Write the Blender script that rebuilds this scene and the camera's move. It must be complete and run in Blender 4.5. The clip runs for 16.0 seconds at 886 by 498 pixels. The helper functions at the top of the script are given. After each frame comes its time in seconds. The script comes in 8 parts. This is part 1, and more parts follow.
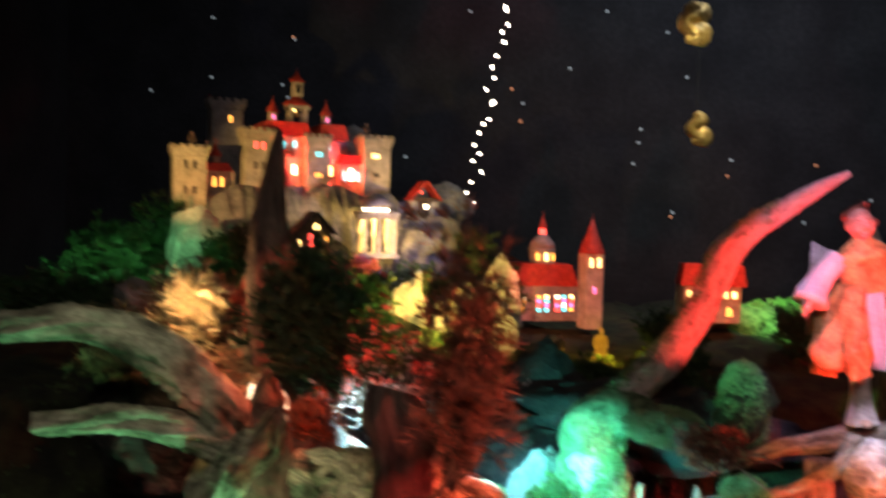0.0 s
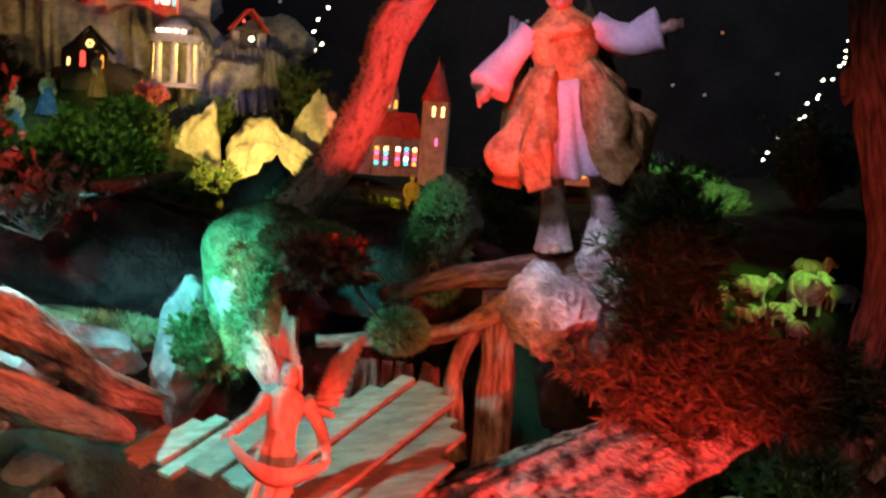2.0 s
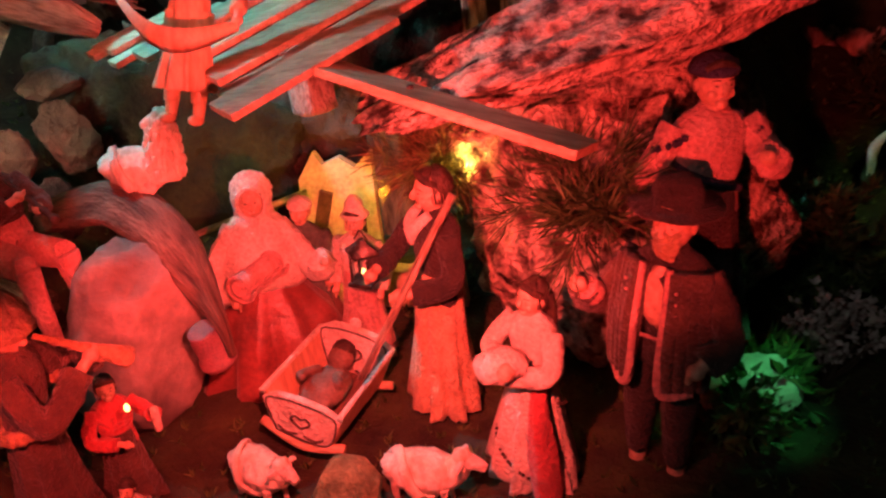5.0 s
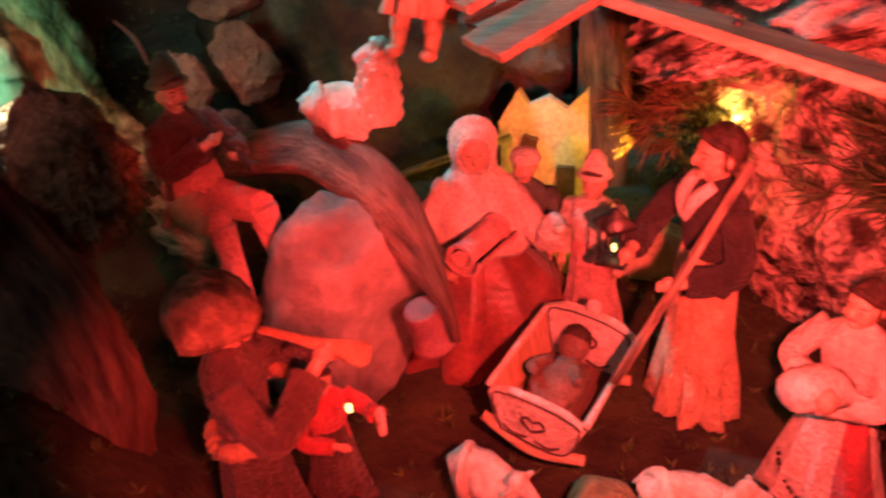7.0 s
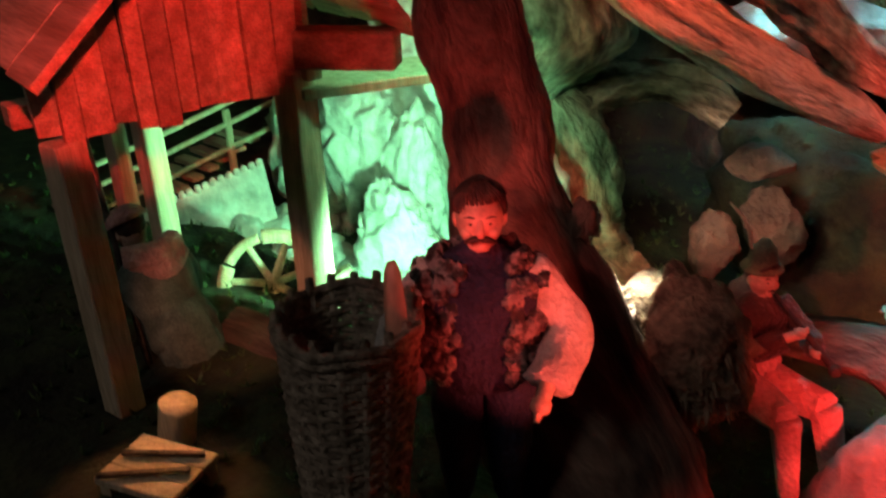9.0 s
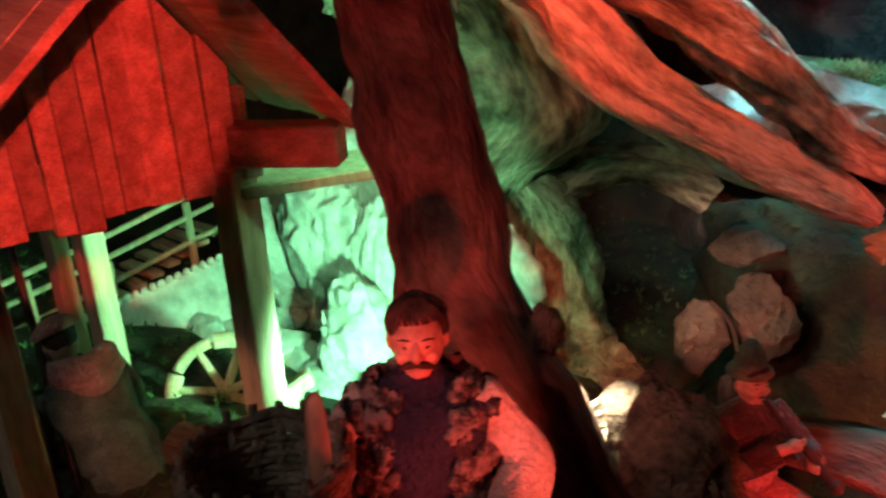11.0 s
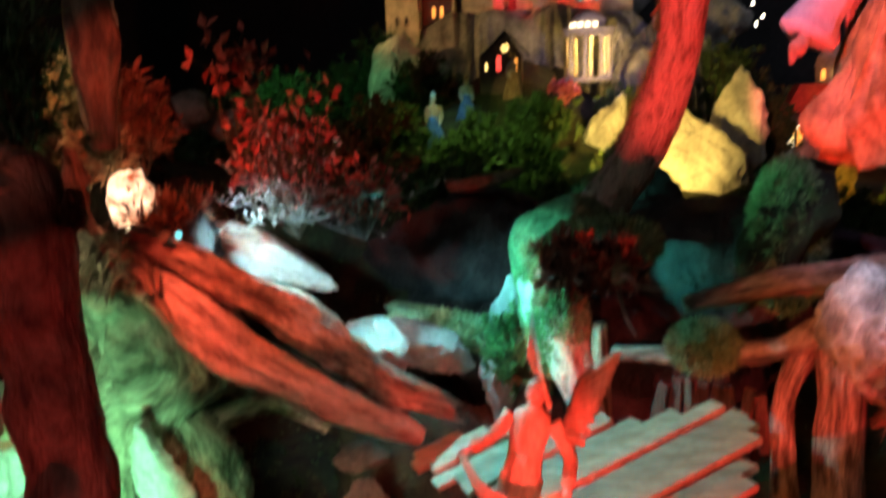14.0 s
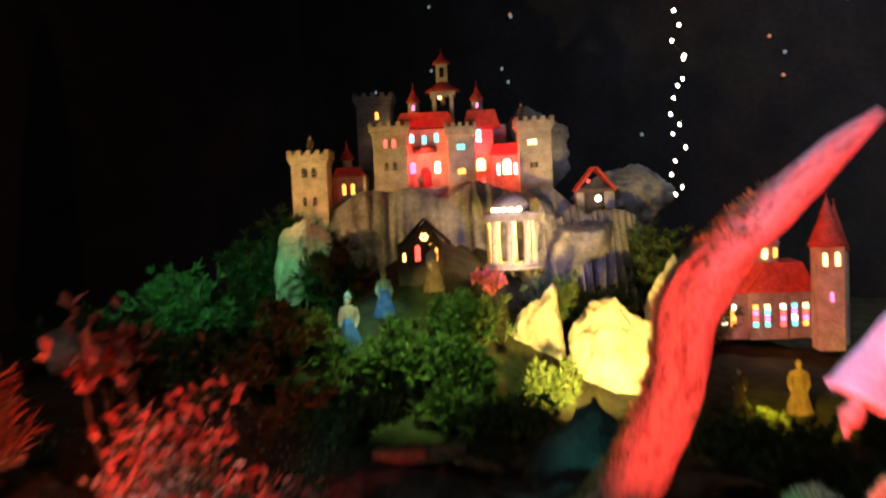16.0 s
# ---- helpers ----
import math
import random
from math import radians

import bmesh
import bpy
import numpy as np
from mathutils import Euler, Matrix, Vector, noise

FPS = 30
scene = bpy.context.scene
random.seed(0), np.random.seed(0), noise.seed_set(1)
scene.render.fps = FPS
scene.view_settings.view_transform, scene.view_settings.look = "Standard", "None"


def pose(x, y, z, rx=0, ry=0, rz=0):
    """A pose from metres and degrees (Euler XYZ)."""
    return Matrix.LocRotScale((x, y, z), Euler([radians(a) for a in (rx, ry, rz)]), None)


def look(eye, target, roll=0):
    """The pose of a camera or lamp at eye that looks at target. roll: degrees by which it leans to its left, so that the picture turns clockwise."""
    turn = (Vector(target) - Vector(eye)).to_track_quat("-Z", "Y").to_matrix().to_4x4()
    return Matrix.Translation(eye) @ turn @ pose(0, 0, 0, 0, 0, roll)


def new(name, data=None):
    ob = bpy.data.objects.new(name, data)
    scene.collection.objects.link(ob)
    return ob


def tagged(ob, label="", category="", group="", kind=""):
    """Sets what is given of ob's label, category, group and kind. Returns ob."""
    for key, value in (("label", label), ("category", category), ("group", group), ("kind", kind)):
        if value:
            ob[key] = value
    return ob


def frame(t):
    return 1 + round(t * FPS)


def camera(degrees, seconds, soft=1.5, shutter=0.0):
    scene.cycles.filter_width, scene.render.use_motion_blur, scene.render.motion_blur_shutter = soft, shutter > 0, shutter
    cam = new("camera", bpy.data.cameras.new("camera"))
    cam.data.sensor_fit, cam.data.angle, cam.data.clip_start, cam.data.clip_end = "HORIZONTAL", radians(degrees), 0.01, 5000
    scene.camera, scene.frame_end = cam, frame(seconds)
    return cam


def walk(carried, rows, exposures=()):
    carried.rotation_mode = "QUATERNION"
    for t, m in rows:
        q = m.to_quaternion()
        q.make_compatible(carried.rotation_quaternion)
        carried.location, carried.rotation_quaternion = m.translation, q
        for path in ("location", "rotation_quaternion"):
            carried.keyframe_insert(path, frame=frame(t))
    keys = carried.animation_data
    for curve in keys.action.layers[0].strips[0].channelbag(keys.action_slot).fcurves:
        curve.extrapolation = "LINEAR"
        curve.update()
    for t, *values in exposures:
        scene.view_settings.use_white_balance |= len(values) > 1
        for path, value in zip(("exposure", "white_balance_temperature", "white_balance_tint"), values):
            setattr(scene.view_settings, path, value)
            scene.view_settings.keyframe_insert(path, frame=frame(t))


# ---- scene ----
cam = camera(54.0, 16.0, 2.3, 0.5)
PATH = [
    (0, (0.069, -0.158, 0.872), (-0.087, 1.834, 0.788), 1.8),
    (0.5, (0.167, -0.070, 0.829), (0.195, 1.923, 0.670), 2.9),
    (1, (0.262, 0.064, 0.796), (0.344, 2.053, 0.599), 3.8),
    (1.5, (0.358, 0.128, 0.759), (0.438, 2.108, 0.494), 2.8),
    (2, (0.511, 0.150, 0.734), (0.440, 2.123, 0.409), 4.6),
    (2.5, (0.649, 0.112, 0.714), (0.478, 2.063, 0.308), 5.8),
    (3, (0.745, 0.088, 0.680), (0.634, 2.023, 0.184), 4.4),
    (3.2, (0.763, 0.095, 0.654), (0.671, 2.018, 0.111), 4.5),
    (5.3, (0.764, 0.406, 0.530), (0.099, 2.019, -0.449), -4.8),
    (5.5, (0.740, 0.427, 0.526), (0.068, 2.024, -0.472), -5.4),
    (6, (0.679, 0.454, 0.517), (-0.021, 1.999, -0.543), -5.6),
    (6.5, (0.640, 0.465, 0.507), (-0.103, 1.975, -0.574), -5.3),
    (7, (0.609, 0.446, 0.509), (-0.198, 1.921, -0.575), -4.6),
    (7.5, (0.566, 0.416, 0.522), (-0.366, 1.827, -0.547), -3.8),
    (8, (0.513, 0.376, 0.539), (-0.593, 1.679, -0.500), -2.6),
    (8.5, (0.470, 0.346, 0.571), (-0.820, 1.515, -0.414), -1.4),
    (8.7, (0.462, 0.345, 0.588), (-0.896, 1.470, -0.353), -1.5),
    (10.8, (0.422, 0.401, 0.582), (-1.046, 1.542, -0.155), -3.4),
    (11, (0.426, 0.409, 0.583), (-1.028, 1.572, -0.148), -3.4),
    (11.5, (0.447, 0.432, 0.591), (-0.956, 1.667, -0.121), -3.5),
    (12, (0.474, 0.451, 0.602), (-0.875, 1.758, -0.084), -3.5),
    (12.5, (0.512, 0.450, 0.618), (-0.795, 1.819, -0.028), -3.5),
    (13, (0.557, 0.436, 0.629), (-0.698, 1.866, 0.012), -3.2),
    (13.5, (0.632, 0.389, 0.649), (-0.563, 1.890, 0.084), -2.5),
    (14, (0.694, 0.339, 0.724), (-0.432, 1.950, 0.356), -1.7),
    (14.5, (0.663, 0.311, 0.802), (-0.361, 2.017, 0.599), -1.4),
    (15, (0.620, 0.297, 0.827), (-0.318, 2.056, 0.667), -1.9),
    (15.5, (0.603, 0.289, 0.852), (-0.317, 2.060, 0.716), -2.1),
    (15.6, (0.600, 0.296, 0.853), (-0.320, 2.066, 0.719), -2.1),
    (16, (0.545, 0.525, 0.905), (-0.408, 2.282, 0.793), -2.6),
]
walk(cam, [(t, look(eye, target, roll)) for t, eye, target, roll in PATH], [(0, 0.95), (0.5, 0.8), (1.0, 0.55), (1.6, 0.3), (2.5, 0.0), (14.5, 0.0), (15.2, 0.25), (15.5, 0.35), (16, 0.9)])

# ---- world and lamps ----
world = bpy.data.worlds.new("night")
scene.world = world
world.use_nodes = True
world.node_tree.nodes["Background"].inputs[0].default_value = (0.02, 0.025, 0.04, 1)
world.node_tree.nodes["Background"].inputs[1].default_value = 0.04
scene.view_settings.exposure = 0.0


POWER = 5.0


def lamp(kind, eye, target, watts, colour, size=0.02, cone=60, blend=0.5):
    data = bpy.data.lights.new("lamp", kind)
    data.energy, data.color, data.shadow_soft_size = POWER * watts, colour, size
    if kind == "SPOT":
        data.spot_size, data.spot_blend = radians(cone), blend
    ob = new("lamp", data)
    ob.matrix_world = look(eye, target)
    return ob


RED, CYAN = (1, 0.05, 0.04), (0.2, 0.85, 1)
YELLOW, MINT, VIOLET = (1, 0.62, 0.04), (0.28, 1, 0.5), (0.5, 0.4, 1)
lamp("SPOT", (0.615, 0.62, 0.38), (0.475, 0.95, 0.155), 5.8, (1, 0.068, 0.056), 0.006, 86, 1.0)  # crib
lamp("SPOT", (0.475, 0.585, 0.31), (0.315, 0.745, 0.14), 1.1, RED, 0.006, 56, 0.7)  # candle child and horn player
lamp("SPOT", (0.72, 0.40, 0.36), (0.675, 1.04, 0.33), 5.5, RED, 0.008, 40, 0.6)  # cork rock and slab
lamp("SPOT", (0.60, 0.36, 0.34), (0.43, 1.17, 0.82), 14.0, RED, 0.012, 28, 0.6)  # branch, angel and ledge
lamp("SPOT", (0.30, 0.40, 0.60), (-0.11, 0.535, 0.510), 2.3, RED, 0.006, 31, 0.18)  # shed gable
lamp("SPOT", (0.36, 0.42, 0.40), (0.035, 0.715, 0.47), 0.85, RED, 0.008, 29, 0.35)  # trunk and shepherd
lamp("SPOT", (0.42, 0.55, 0.31), (0.125, 0.62, 0.355), 0.42, RED, 0.010, 25, 0.6)  # shepherd face
lamp("SPOT", (0.10, 0.72, 0.80), (0.03, 0.97, 0.48), 2.0, (1, 0.12, 0.06), 0.012, 42, 0.5)  # logs
lamp("SPOT", (-0.03, 0.985, 0.67), (0.24, 1.07, 0.39), 3.3, CYAN, 0.008, 68, 0.9)  # blue stones, planks
lamp("SPOT", (0.10, 1.02, 0.50), (0.215, 1.27, 0.47), 1.8, (0.10, 0.92, 0.78), 0.008, 58, 0.7)  # mossy trunk
lamp("SPOT", (0.00, 1.19, 0.53), (0.13, 1.31, 0.37), 0.9, CYAN, 0.008, 66, 0.7)  # leaning blue stone
lamp("SPOT", (0.30, 0.62, 1.15), (0.575, 1.15, 0.76), 1.8, (0.7, 0.55, 1), 0.012, 30, 0.5)  # standing angel
lamp("SPOT", (0.03, 2.02, 0.56), (-0.15, 2.42, 0.56), 3.6, (1, 0.64, 0.13), 0.01, 76, 0.7)  # yellow stones
lamp("SPOT", (0.33, 1.95, 0.60), (0.35, 2.30, 0.46), 1.3, YELLOW, 0.01, 40, 0.6)  # village slope
lamp("POINT", (0.520, 1.09, 0.215), (0, 0, 0), 0.03, (1, 0.66, 0.1), 0.006)          # stable lamp
lamp("SPOT", (0.44, 1.05, 0.20), (0.335, 1.19, 0.10), 0.38, (1, 0.5, 0.04), 0.006, 80, 0.5)
lamp("SPOT", (-0.025, 0.725, 0.265), (-0.36, 0.80, 0.25), 1.6, MINT, 0.008, 112, 0.5)  # behind the shed
lamp("SPOT", (-0.10, 0.72, 0.62), (-0.21, 1.00, 0.33), 0.15, (0.78, 0.80, 0.44), 0.01, 70, 0.5)  # great root
lamp("SPOT", (-0.34, 0.66, 0.86), (-0.38, 0.90, 0.66), 0.06, (0.8, 0.85, 0.6), 0.01, 80, 0.7)  # upper root arms
lamp("POINT", (-0.345, 0.945, 0.745), (0, 0, 0), 0.05, (1, 0.62, 0.26), 0.006)  # unseen warm lamp, added to brighten the dry tufts
lamp("SPOT", (0.138, 0.748, 0.338), (0.140, 0.756, 0.28), 0.12, (1, 0.92, 0.7), 0.003, 80, 0.5)  # fleece
lamp("SPOT", (1.42, 2.02, 0.85), (1.26, 2.40, 0.30), 3.0, (0.3, 1, 0.1), 0.01, 34, 0.8)  # flock
lamp("SPOT", (1.00, 2.45, 1.05), (1.14, 3.12, 0.52), 7.0, (0.35, 1, 0.25), 0.01, 42, 0.7)  # moss hill
lamp("SPOT", (0.95, 1.05, 0.45), (1.03, 1.52, 0.05), 0.7, (0.6, 1, 0.3), 0.01, 30, 0.6)  # horse
lamp("SPOT", (0.95, 0.60, 0.62), (1.28, 1.45, 0.08), 1.7, (1, 0.5, 0.45), 0.012, 40, 0.8)  # cows and meadow
lamp("SPOT", (-1.15, 1.75, 1.00), (-0.66, 2.72, 1.02), 3.0, (1, 0.60, 0.2), 0.01, 38, 0.6)  # castle walls
lamp("SPOT", (-0.15, 2.25, 0.80), (-0.42, 2.74, 0.80), 0.5, VIOLET, 0.01, 70, 0.6)  # castle rock
lamp("POINT", (-0.688, 2.700, 1.035), (0, 0, 0), 0.10, RED, 0.006)  # castle gate
lamp("POINT", (-0.547, 2.800, 1.04), (0, 0, 0), 0.06, RED, 0.006)
lamp("POINT", (-0.485, 2.825, 1.00), (0, 0, 0), 0.03, RED, 0.006)  # castle hall
lamp("POINT", (-0.352, 2.553, 0.825), (0, 0, 0), 0.20, (1, 0.62, 0.16), 0.006)  # temple
lamp("SPOT", (0.15, 2.35, 0.66), (0.24, 2.95, 0.68), 1.3, (1, 0.2, 0.12), 0.01, 60, 0.6)   # church
lamp("SPOT", (0.72, 2.40, 0.85), (0.77, 2.94, 0.66), 1.6, (1, 0.2, 0.1), 0.01, 40, 0.6)   # house
lamp("SPOT", (-0.75, 1.65, 1.00), (-0.98, 2.10, 0.66), 1.2, (0.25, 1, 0.35), 0.01, 64, 0.7)  # wood below the castle
lamp("SPOT", (-0.20, 1.80, 1.00), (-0.40, 2.10, 0.56), 1.8, (0.6, 1, 0.25), 0.01, 60, 0.8)  # shrubs on the slope
lamp("SPOT", (-0.62, 1.10, 0.95), (-1.15, 1.66, 0.98), 1.1, (1, 0.3, 0.12), 0.01, 40, 0.6)  # bark spires
lamp("SPOT", (-0.02, 0.86, 0.86), (-0.28, 1.05, 0.62), 0.7, (1, 0.12, 0.06), 0.01, 60, 0.6)  # dry brush
lamp("SPOT", (0.12, 0.88, 0.86), (-0.11, 1.17, 0.65), 0.8, (1, 0.14, 0.1), 0.01, 28, 0.6)  # red bush
lamp("SPOT", (0.60, 2.05, 1.55), (0.62, 2.62, 1.30), 1.6, (1, 0.85, 0.5), 0.01, 40, 0.6)   # gold ornaments
lamp("SPOT", (1.00, 1.10, 0.60), (1.27, 1.72, 0.55), 1.9, (1, 0.10, 0.06), 0.01, 74, 0.6)  # tall trunk
lamp("SPOT", (-0.06, 1.19, 0.425), (0.03, 1.34, 0.28), 0.30, CYAN, 0.008, 120, 0.6)  # stones under the logs
lamp("SPOT", (0.20, 0.40, 0.50), (-0.02, 0.66, 0.78), 0.55, (1, 0.2, 0.14), 0.01, 50, 0.6)  # fir sprigs
lamp("SPOT", (-0.115, 1.00, 0.590), (-0.15, 1.17, 0.50), 0.8, (0.45, 0.88, 1), 0.008, 80, 0.7)  # slab above the logs
lamp("SPOT", (0.42, 1.24, 0.68), (0.465, 1.33, 0.57), 0.07, (0.15, 1, 0.6), 0.008, 50, 0.8)  # moss mound
lamp("SPOT", (0.52, 0.93, 0.76), (0.635, 1.11, 0.54), 0.85, (0.72, 0.72, 1), 0.008, 36, 0.7)  # pitted stones
lamp("SPOT", (0.50, 0.93, 0.56), (0.56, 1.14, 0.46), 0.24, (1, 0.25, 0.05), 0.008, 70, 0.7)  # roots on the ledge
lamp("SPOT", (0.62, 0.55, 0.72), (0.72, 1.04, 0.47), 1.1, RED, 0.01, 36, 0.7)  # brush on the bark rock
lamp("SPOT", (0.45, 0.58, 0.36), (0.262, 0.95, 0.262), 1.3, RED, 0.006, 14, 0.6)  # resting lamb
lamp("SPOT", (0.49, 0.62, 0.33), (0.265, 0.895, 0.175), 2.0, RED, 0.006, 26, 0.8)  # piper and boulder
lamp("SPOT", (-0.09, 0.53, 0.36), (-0.015, 0.472, 0.222), 0.17, (1, 0.38, 0.15), 0.006, 48, 0.6)  # lamp under the shed roof
lamp("SPOT", (0.06, 0.46, 0.40), (-0.118, 0.58, 0.26), 0.28, (1, 0.34, 0.2), 0.006, 34, 0.6)  # woodcutter
lamp("SPOT", (-0.04, 0.80, 0.30), (-0.155, 0.95, 0.215), 0.22, MINT, 0.008, 60, 0.6)  # pointed stone
lamp("SPOT", (0.60, 0.60, 0.62), (0.38, 1.06, 0.38), 1.1, (1, 0.13, 0.07), 0.008, 28, 0.6)  # plank roof
lamp("SPOT", (0.86, 1.00, 0.22), (0.80, 1.02, 0.05), 0.09, (0.12, 1, 0.3), 0.006, 50, 0.6)  # ferns in the grass
lamp("SPOT", (0.06, 0.93, 0.30), (-0.02, 1.30, 0.16), 0.30, (0.9, 0.66, 0.5), 0.01, 76, 0.7)  # back of the cave
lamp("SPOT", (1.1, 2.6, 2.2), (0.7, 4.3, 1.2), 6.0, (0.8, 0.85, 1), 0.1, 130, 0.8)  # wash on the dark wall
lamp("POINT", (0.2, -1.2, 1.9), (0, 0, 0), 2.6, (1, 0.9, 0.85), 0.2)  # unseen fill lamp behind the visitor, added to lift the darkest tones

lamp("SPOT", (0.62, 0.58, 0.37), (0.345, 0.94, 0.405), 4.2, RED, 0.006, 22, 0.5)  # banner angel
lamp("SPOT", (0.42, 0.60, 0.40), (0.175, 0.875, 0.24), 0.8, RED, 0.006, 17, 0.6)  # piper

lamp("SPOT", (0.44, 0.62, 0.30), (0.195, 0.640, 0.325), 1.0, (1, 0.10, 0.07), 0.006, 24, 0.6)  # shepherd's sleeve
lamp("SPOT", (-0.42, 1.90, 0.86), (-0.565, 2.20, 0.64), 0.55, (0.35, 0.95, 1), 0.008, 26, 0.5)  # knights
lamp("SPOT", (-0.36, 2.15, 0.80), (-0.485, 2.37, 0.70), 0.16, (1, 0.75, 0.2), 0.008, 26, 0.5)  # pale knight and chapel

lamp("SPOT", (-0.005, 0.80, 0.53), (-0.24, 0.76, 0.32), 0.50, MINT, 0.008, 76, 0.6)  # eave and stones from behind the trunk
lamp("SPOT", (0.30, 0.12, 0.72), (0.145, 0.635, 0.405), 1.25, (1, 0.24, 0.22), 0.02, 16, 0.8)  # basket and shepherd

# ---- materials ----


def links(mat):
    mat.use_nodes = True
    n, l = mat.node_tree.nodes, mat.node_tree.links
    return n, l, n["Principled BSDF"]


def M(name, c1, c2, scale=40.0, rough=0.7, bump=0.4, fine=6.0, stretch=(1, 1, 1), uv=False, metal=0.0, depth=0.004, vary=0.0, sheen=0.0, contrast=(0.35, 0.68)):
    """A surface of two colours mixed by noise at two scales, with relief."""
    mat = bpy.data.materials.new(name)
    n, l, p = links(mat)
    tc, mp = n.new("ShaderNodeTexCoord"), n.new("ShaderNodeMapping")
    mp.inputs["Scale"].default_value = stretch
    l.new(tc.outputs["UV" if uv else "Object"], mp.inputs[0])
    a, b = n.new("ShaderNodeTexNoise"), n.new("ShaderNodeTexNoise")
    a.inputs["Scale"].default_value, b.inputs["Scale"].default_value = scale, scale * fine
    a.inputs["Detail"].default_value, b.inputs["Detail"].default_value = 6, 3
    ramp, mix = n.new("ShaderNodeValToRGB"), n.new("ShaderNodeMix")
    ramp.color_ramp.elements[0].position, ramp.color_ramp.elements[1].position = contrast
    ramp.color_ramp.elements[0].color, ramp.color_ramp.elements[1].color = (*c1, 1), (*c2, 1)
    mix.data_type, mix.blend_type = "RGBA", "OVERLAY"
    mix.inputs[0].default_value = 0.55
    for t in (a, b):
        l.new(mp.outputs[0], t.inputs[0])
    l.new(a.outputs[0], ramp.inputs[0])
    l.new(ramp.outputs[0], mix.inputs[6])
    l.new(b.outputs[0], mix.inputs[7])
    colour = mix.outputs[2]
    if vary:
        info, hue, mapr = n.new("ShaderNodeObjectInfo"), n.new("ShaderNodeHueSaturation"), n.new("ShaderNodeMapRange")
        mapr.inputs[3].default_value, mapr.inputs[4].default_value = 1 - vary, 1 + vary
        l.new(info.outputs["Random"], mapr.inputs[0])
        l.new(mapr.outputs[0], hue.inputs["Value"])
        l.new(colour, hue.inputs["Color"])
        colour = hue.outputs[0]
    l.new(colour, p.inputs["Base Color"])
    p.inputs["Roughness"].default_value, p.inputs["Metallic"].default_value = rough, metal
    if sheen:
        p.inputs["Sheen Weight"].default_value = sheen
    if bump:
        add, bp = n.new("ShaderNodeMath"), n.new("ShaderNodeBump")
        add.operation = "ADD"
        l.new(a.outputs[0], add.inputs[0])
        l.new(b.outputs[0], add.inputs[1])
        l.new(add.outputs[0], bp.inputs["Height"])
        bp.inputs["Strength"].default_value, bp.inputs["Distance"].default_value = bump, depth
        l.new(bp.outputs[0], p.inputs["Normal"])
    return mat


def leafy(name, c1, c2, rough=0.6):
    """Leaf colour that differs from leaf to leaf."""
    mat = bpy.data.materials.new(name)
    n, l, p = links(mat)
    g, r = n.new("ShaderNodeNewGeometry"), n.new("ShaderNodeValToRGB")
    r.color_ramp.elements[0].color, r.color_ramp.elements[1].color = (*c1, 1), (*c2, 1)
    l.new(g.outputs["Random Per Island"], r.inputs[0])
    l.new(r.outputs[0], p.inputs["Base Color"])
    p.inputs["Roughness"].default_value = rough
    return mat


def glow(name, colour, strength):
    mat = bpy.data.materials.new(name)
    n, l, p = links(mat)
    p.inputs["Base Color"].default_value = (*[c * 0.5 for c in colour], 1)
    p.inputs["Emission Color"].default_value, p.inputs["Emission Strength"].default_value = (*colour, 1), strength
    return mat


SOIL = M("moss_soil", (0.014, 0.012, 0.007), (0.045, 0.05, 0.018), 22, 0.95, 0.9, 5, depth=0.006)
MOSS = M("moss", (0.07, 0.10, 0.045), (0.24, 0.29, 0.15), 60, 0.95, 1.0, 5, depth=0.005)
ROCK = M("grey_rock", (0.12, 0.115, 0.105), (0.32, 0.30, 0.27), 16, 0.85, 0.8, 5, depth=0.006)
PALE = M("pale_rock", (0.42, 0.40, 0.36), (0.72, 0.70, 0.65), 14, 0.8, 0.8, 6, depth=0.005)
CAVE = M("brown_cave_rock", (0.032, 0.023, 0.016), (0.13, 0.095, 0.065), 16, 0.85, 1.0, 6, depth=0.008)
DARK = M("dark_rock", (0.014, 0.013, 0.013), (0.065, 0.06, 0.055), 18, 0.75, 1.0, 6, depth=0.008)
LAVA = M("porous_rock", (0.14, 0.12, 0.11), (0.5, 0.46, 0.42), 34, 0.85, 1.0, 4, depth=0.010)
CORK = M("cork_bark", (0.05, 0.03, 0.02), (0.58, 0.48, 0.40), 48, 0.9, 1.0, 3.5, depth=0.012, contrast=(0.38, 0.55))
DRIFT = M("driftwood", (0.08, 0.055, 0.035), (0.50, 0.41, 0.30), 22, 0.75, 1.0, 4, (6, 1, 1), True, depth=0.004)
BLEACHED = M("bleached_driftwood", (0.26, 0.20, 0.15), (0.66, 0.58, 0.48), 20, 0.75, 1.0, 4, (6, 1, 1), True, depth=0.004, contrast=(0.30, 0.55))
ROOTW = M("grey_root", (0.07, 0.06, 0.035), (0.48, 0.44, 0.31), 18, 0.85, 1.0, 4, (3, 1.0, 1), True, depth=0.008, contrast=(0.34, 0.62))
TRUNK = M("brown_trunk", (0.05, 0.028, 0.02), (0.22, 0.135, 0.095), 20, 0.85, 1.0, 5, (6, 1, 1), True, depth=0.005)
BARK = M("mossy_bark", (0.26, 0.18, 0.13), (0.64, 0.52, 0.43), 26, 0.9, 1.0, 4, (2, 1.5, 1), True, depth=0.008, contrast=(0.30, 0.52))
PLANK = M("sawn_plank", (0.26, 0.18, 0.11), (0.46, 0.35, 0.24), 14, 0.65, 0.35, 6, (0.5, 7, 7), depth=0.002, vary=0.25)
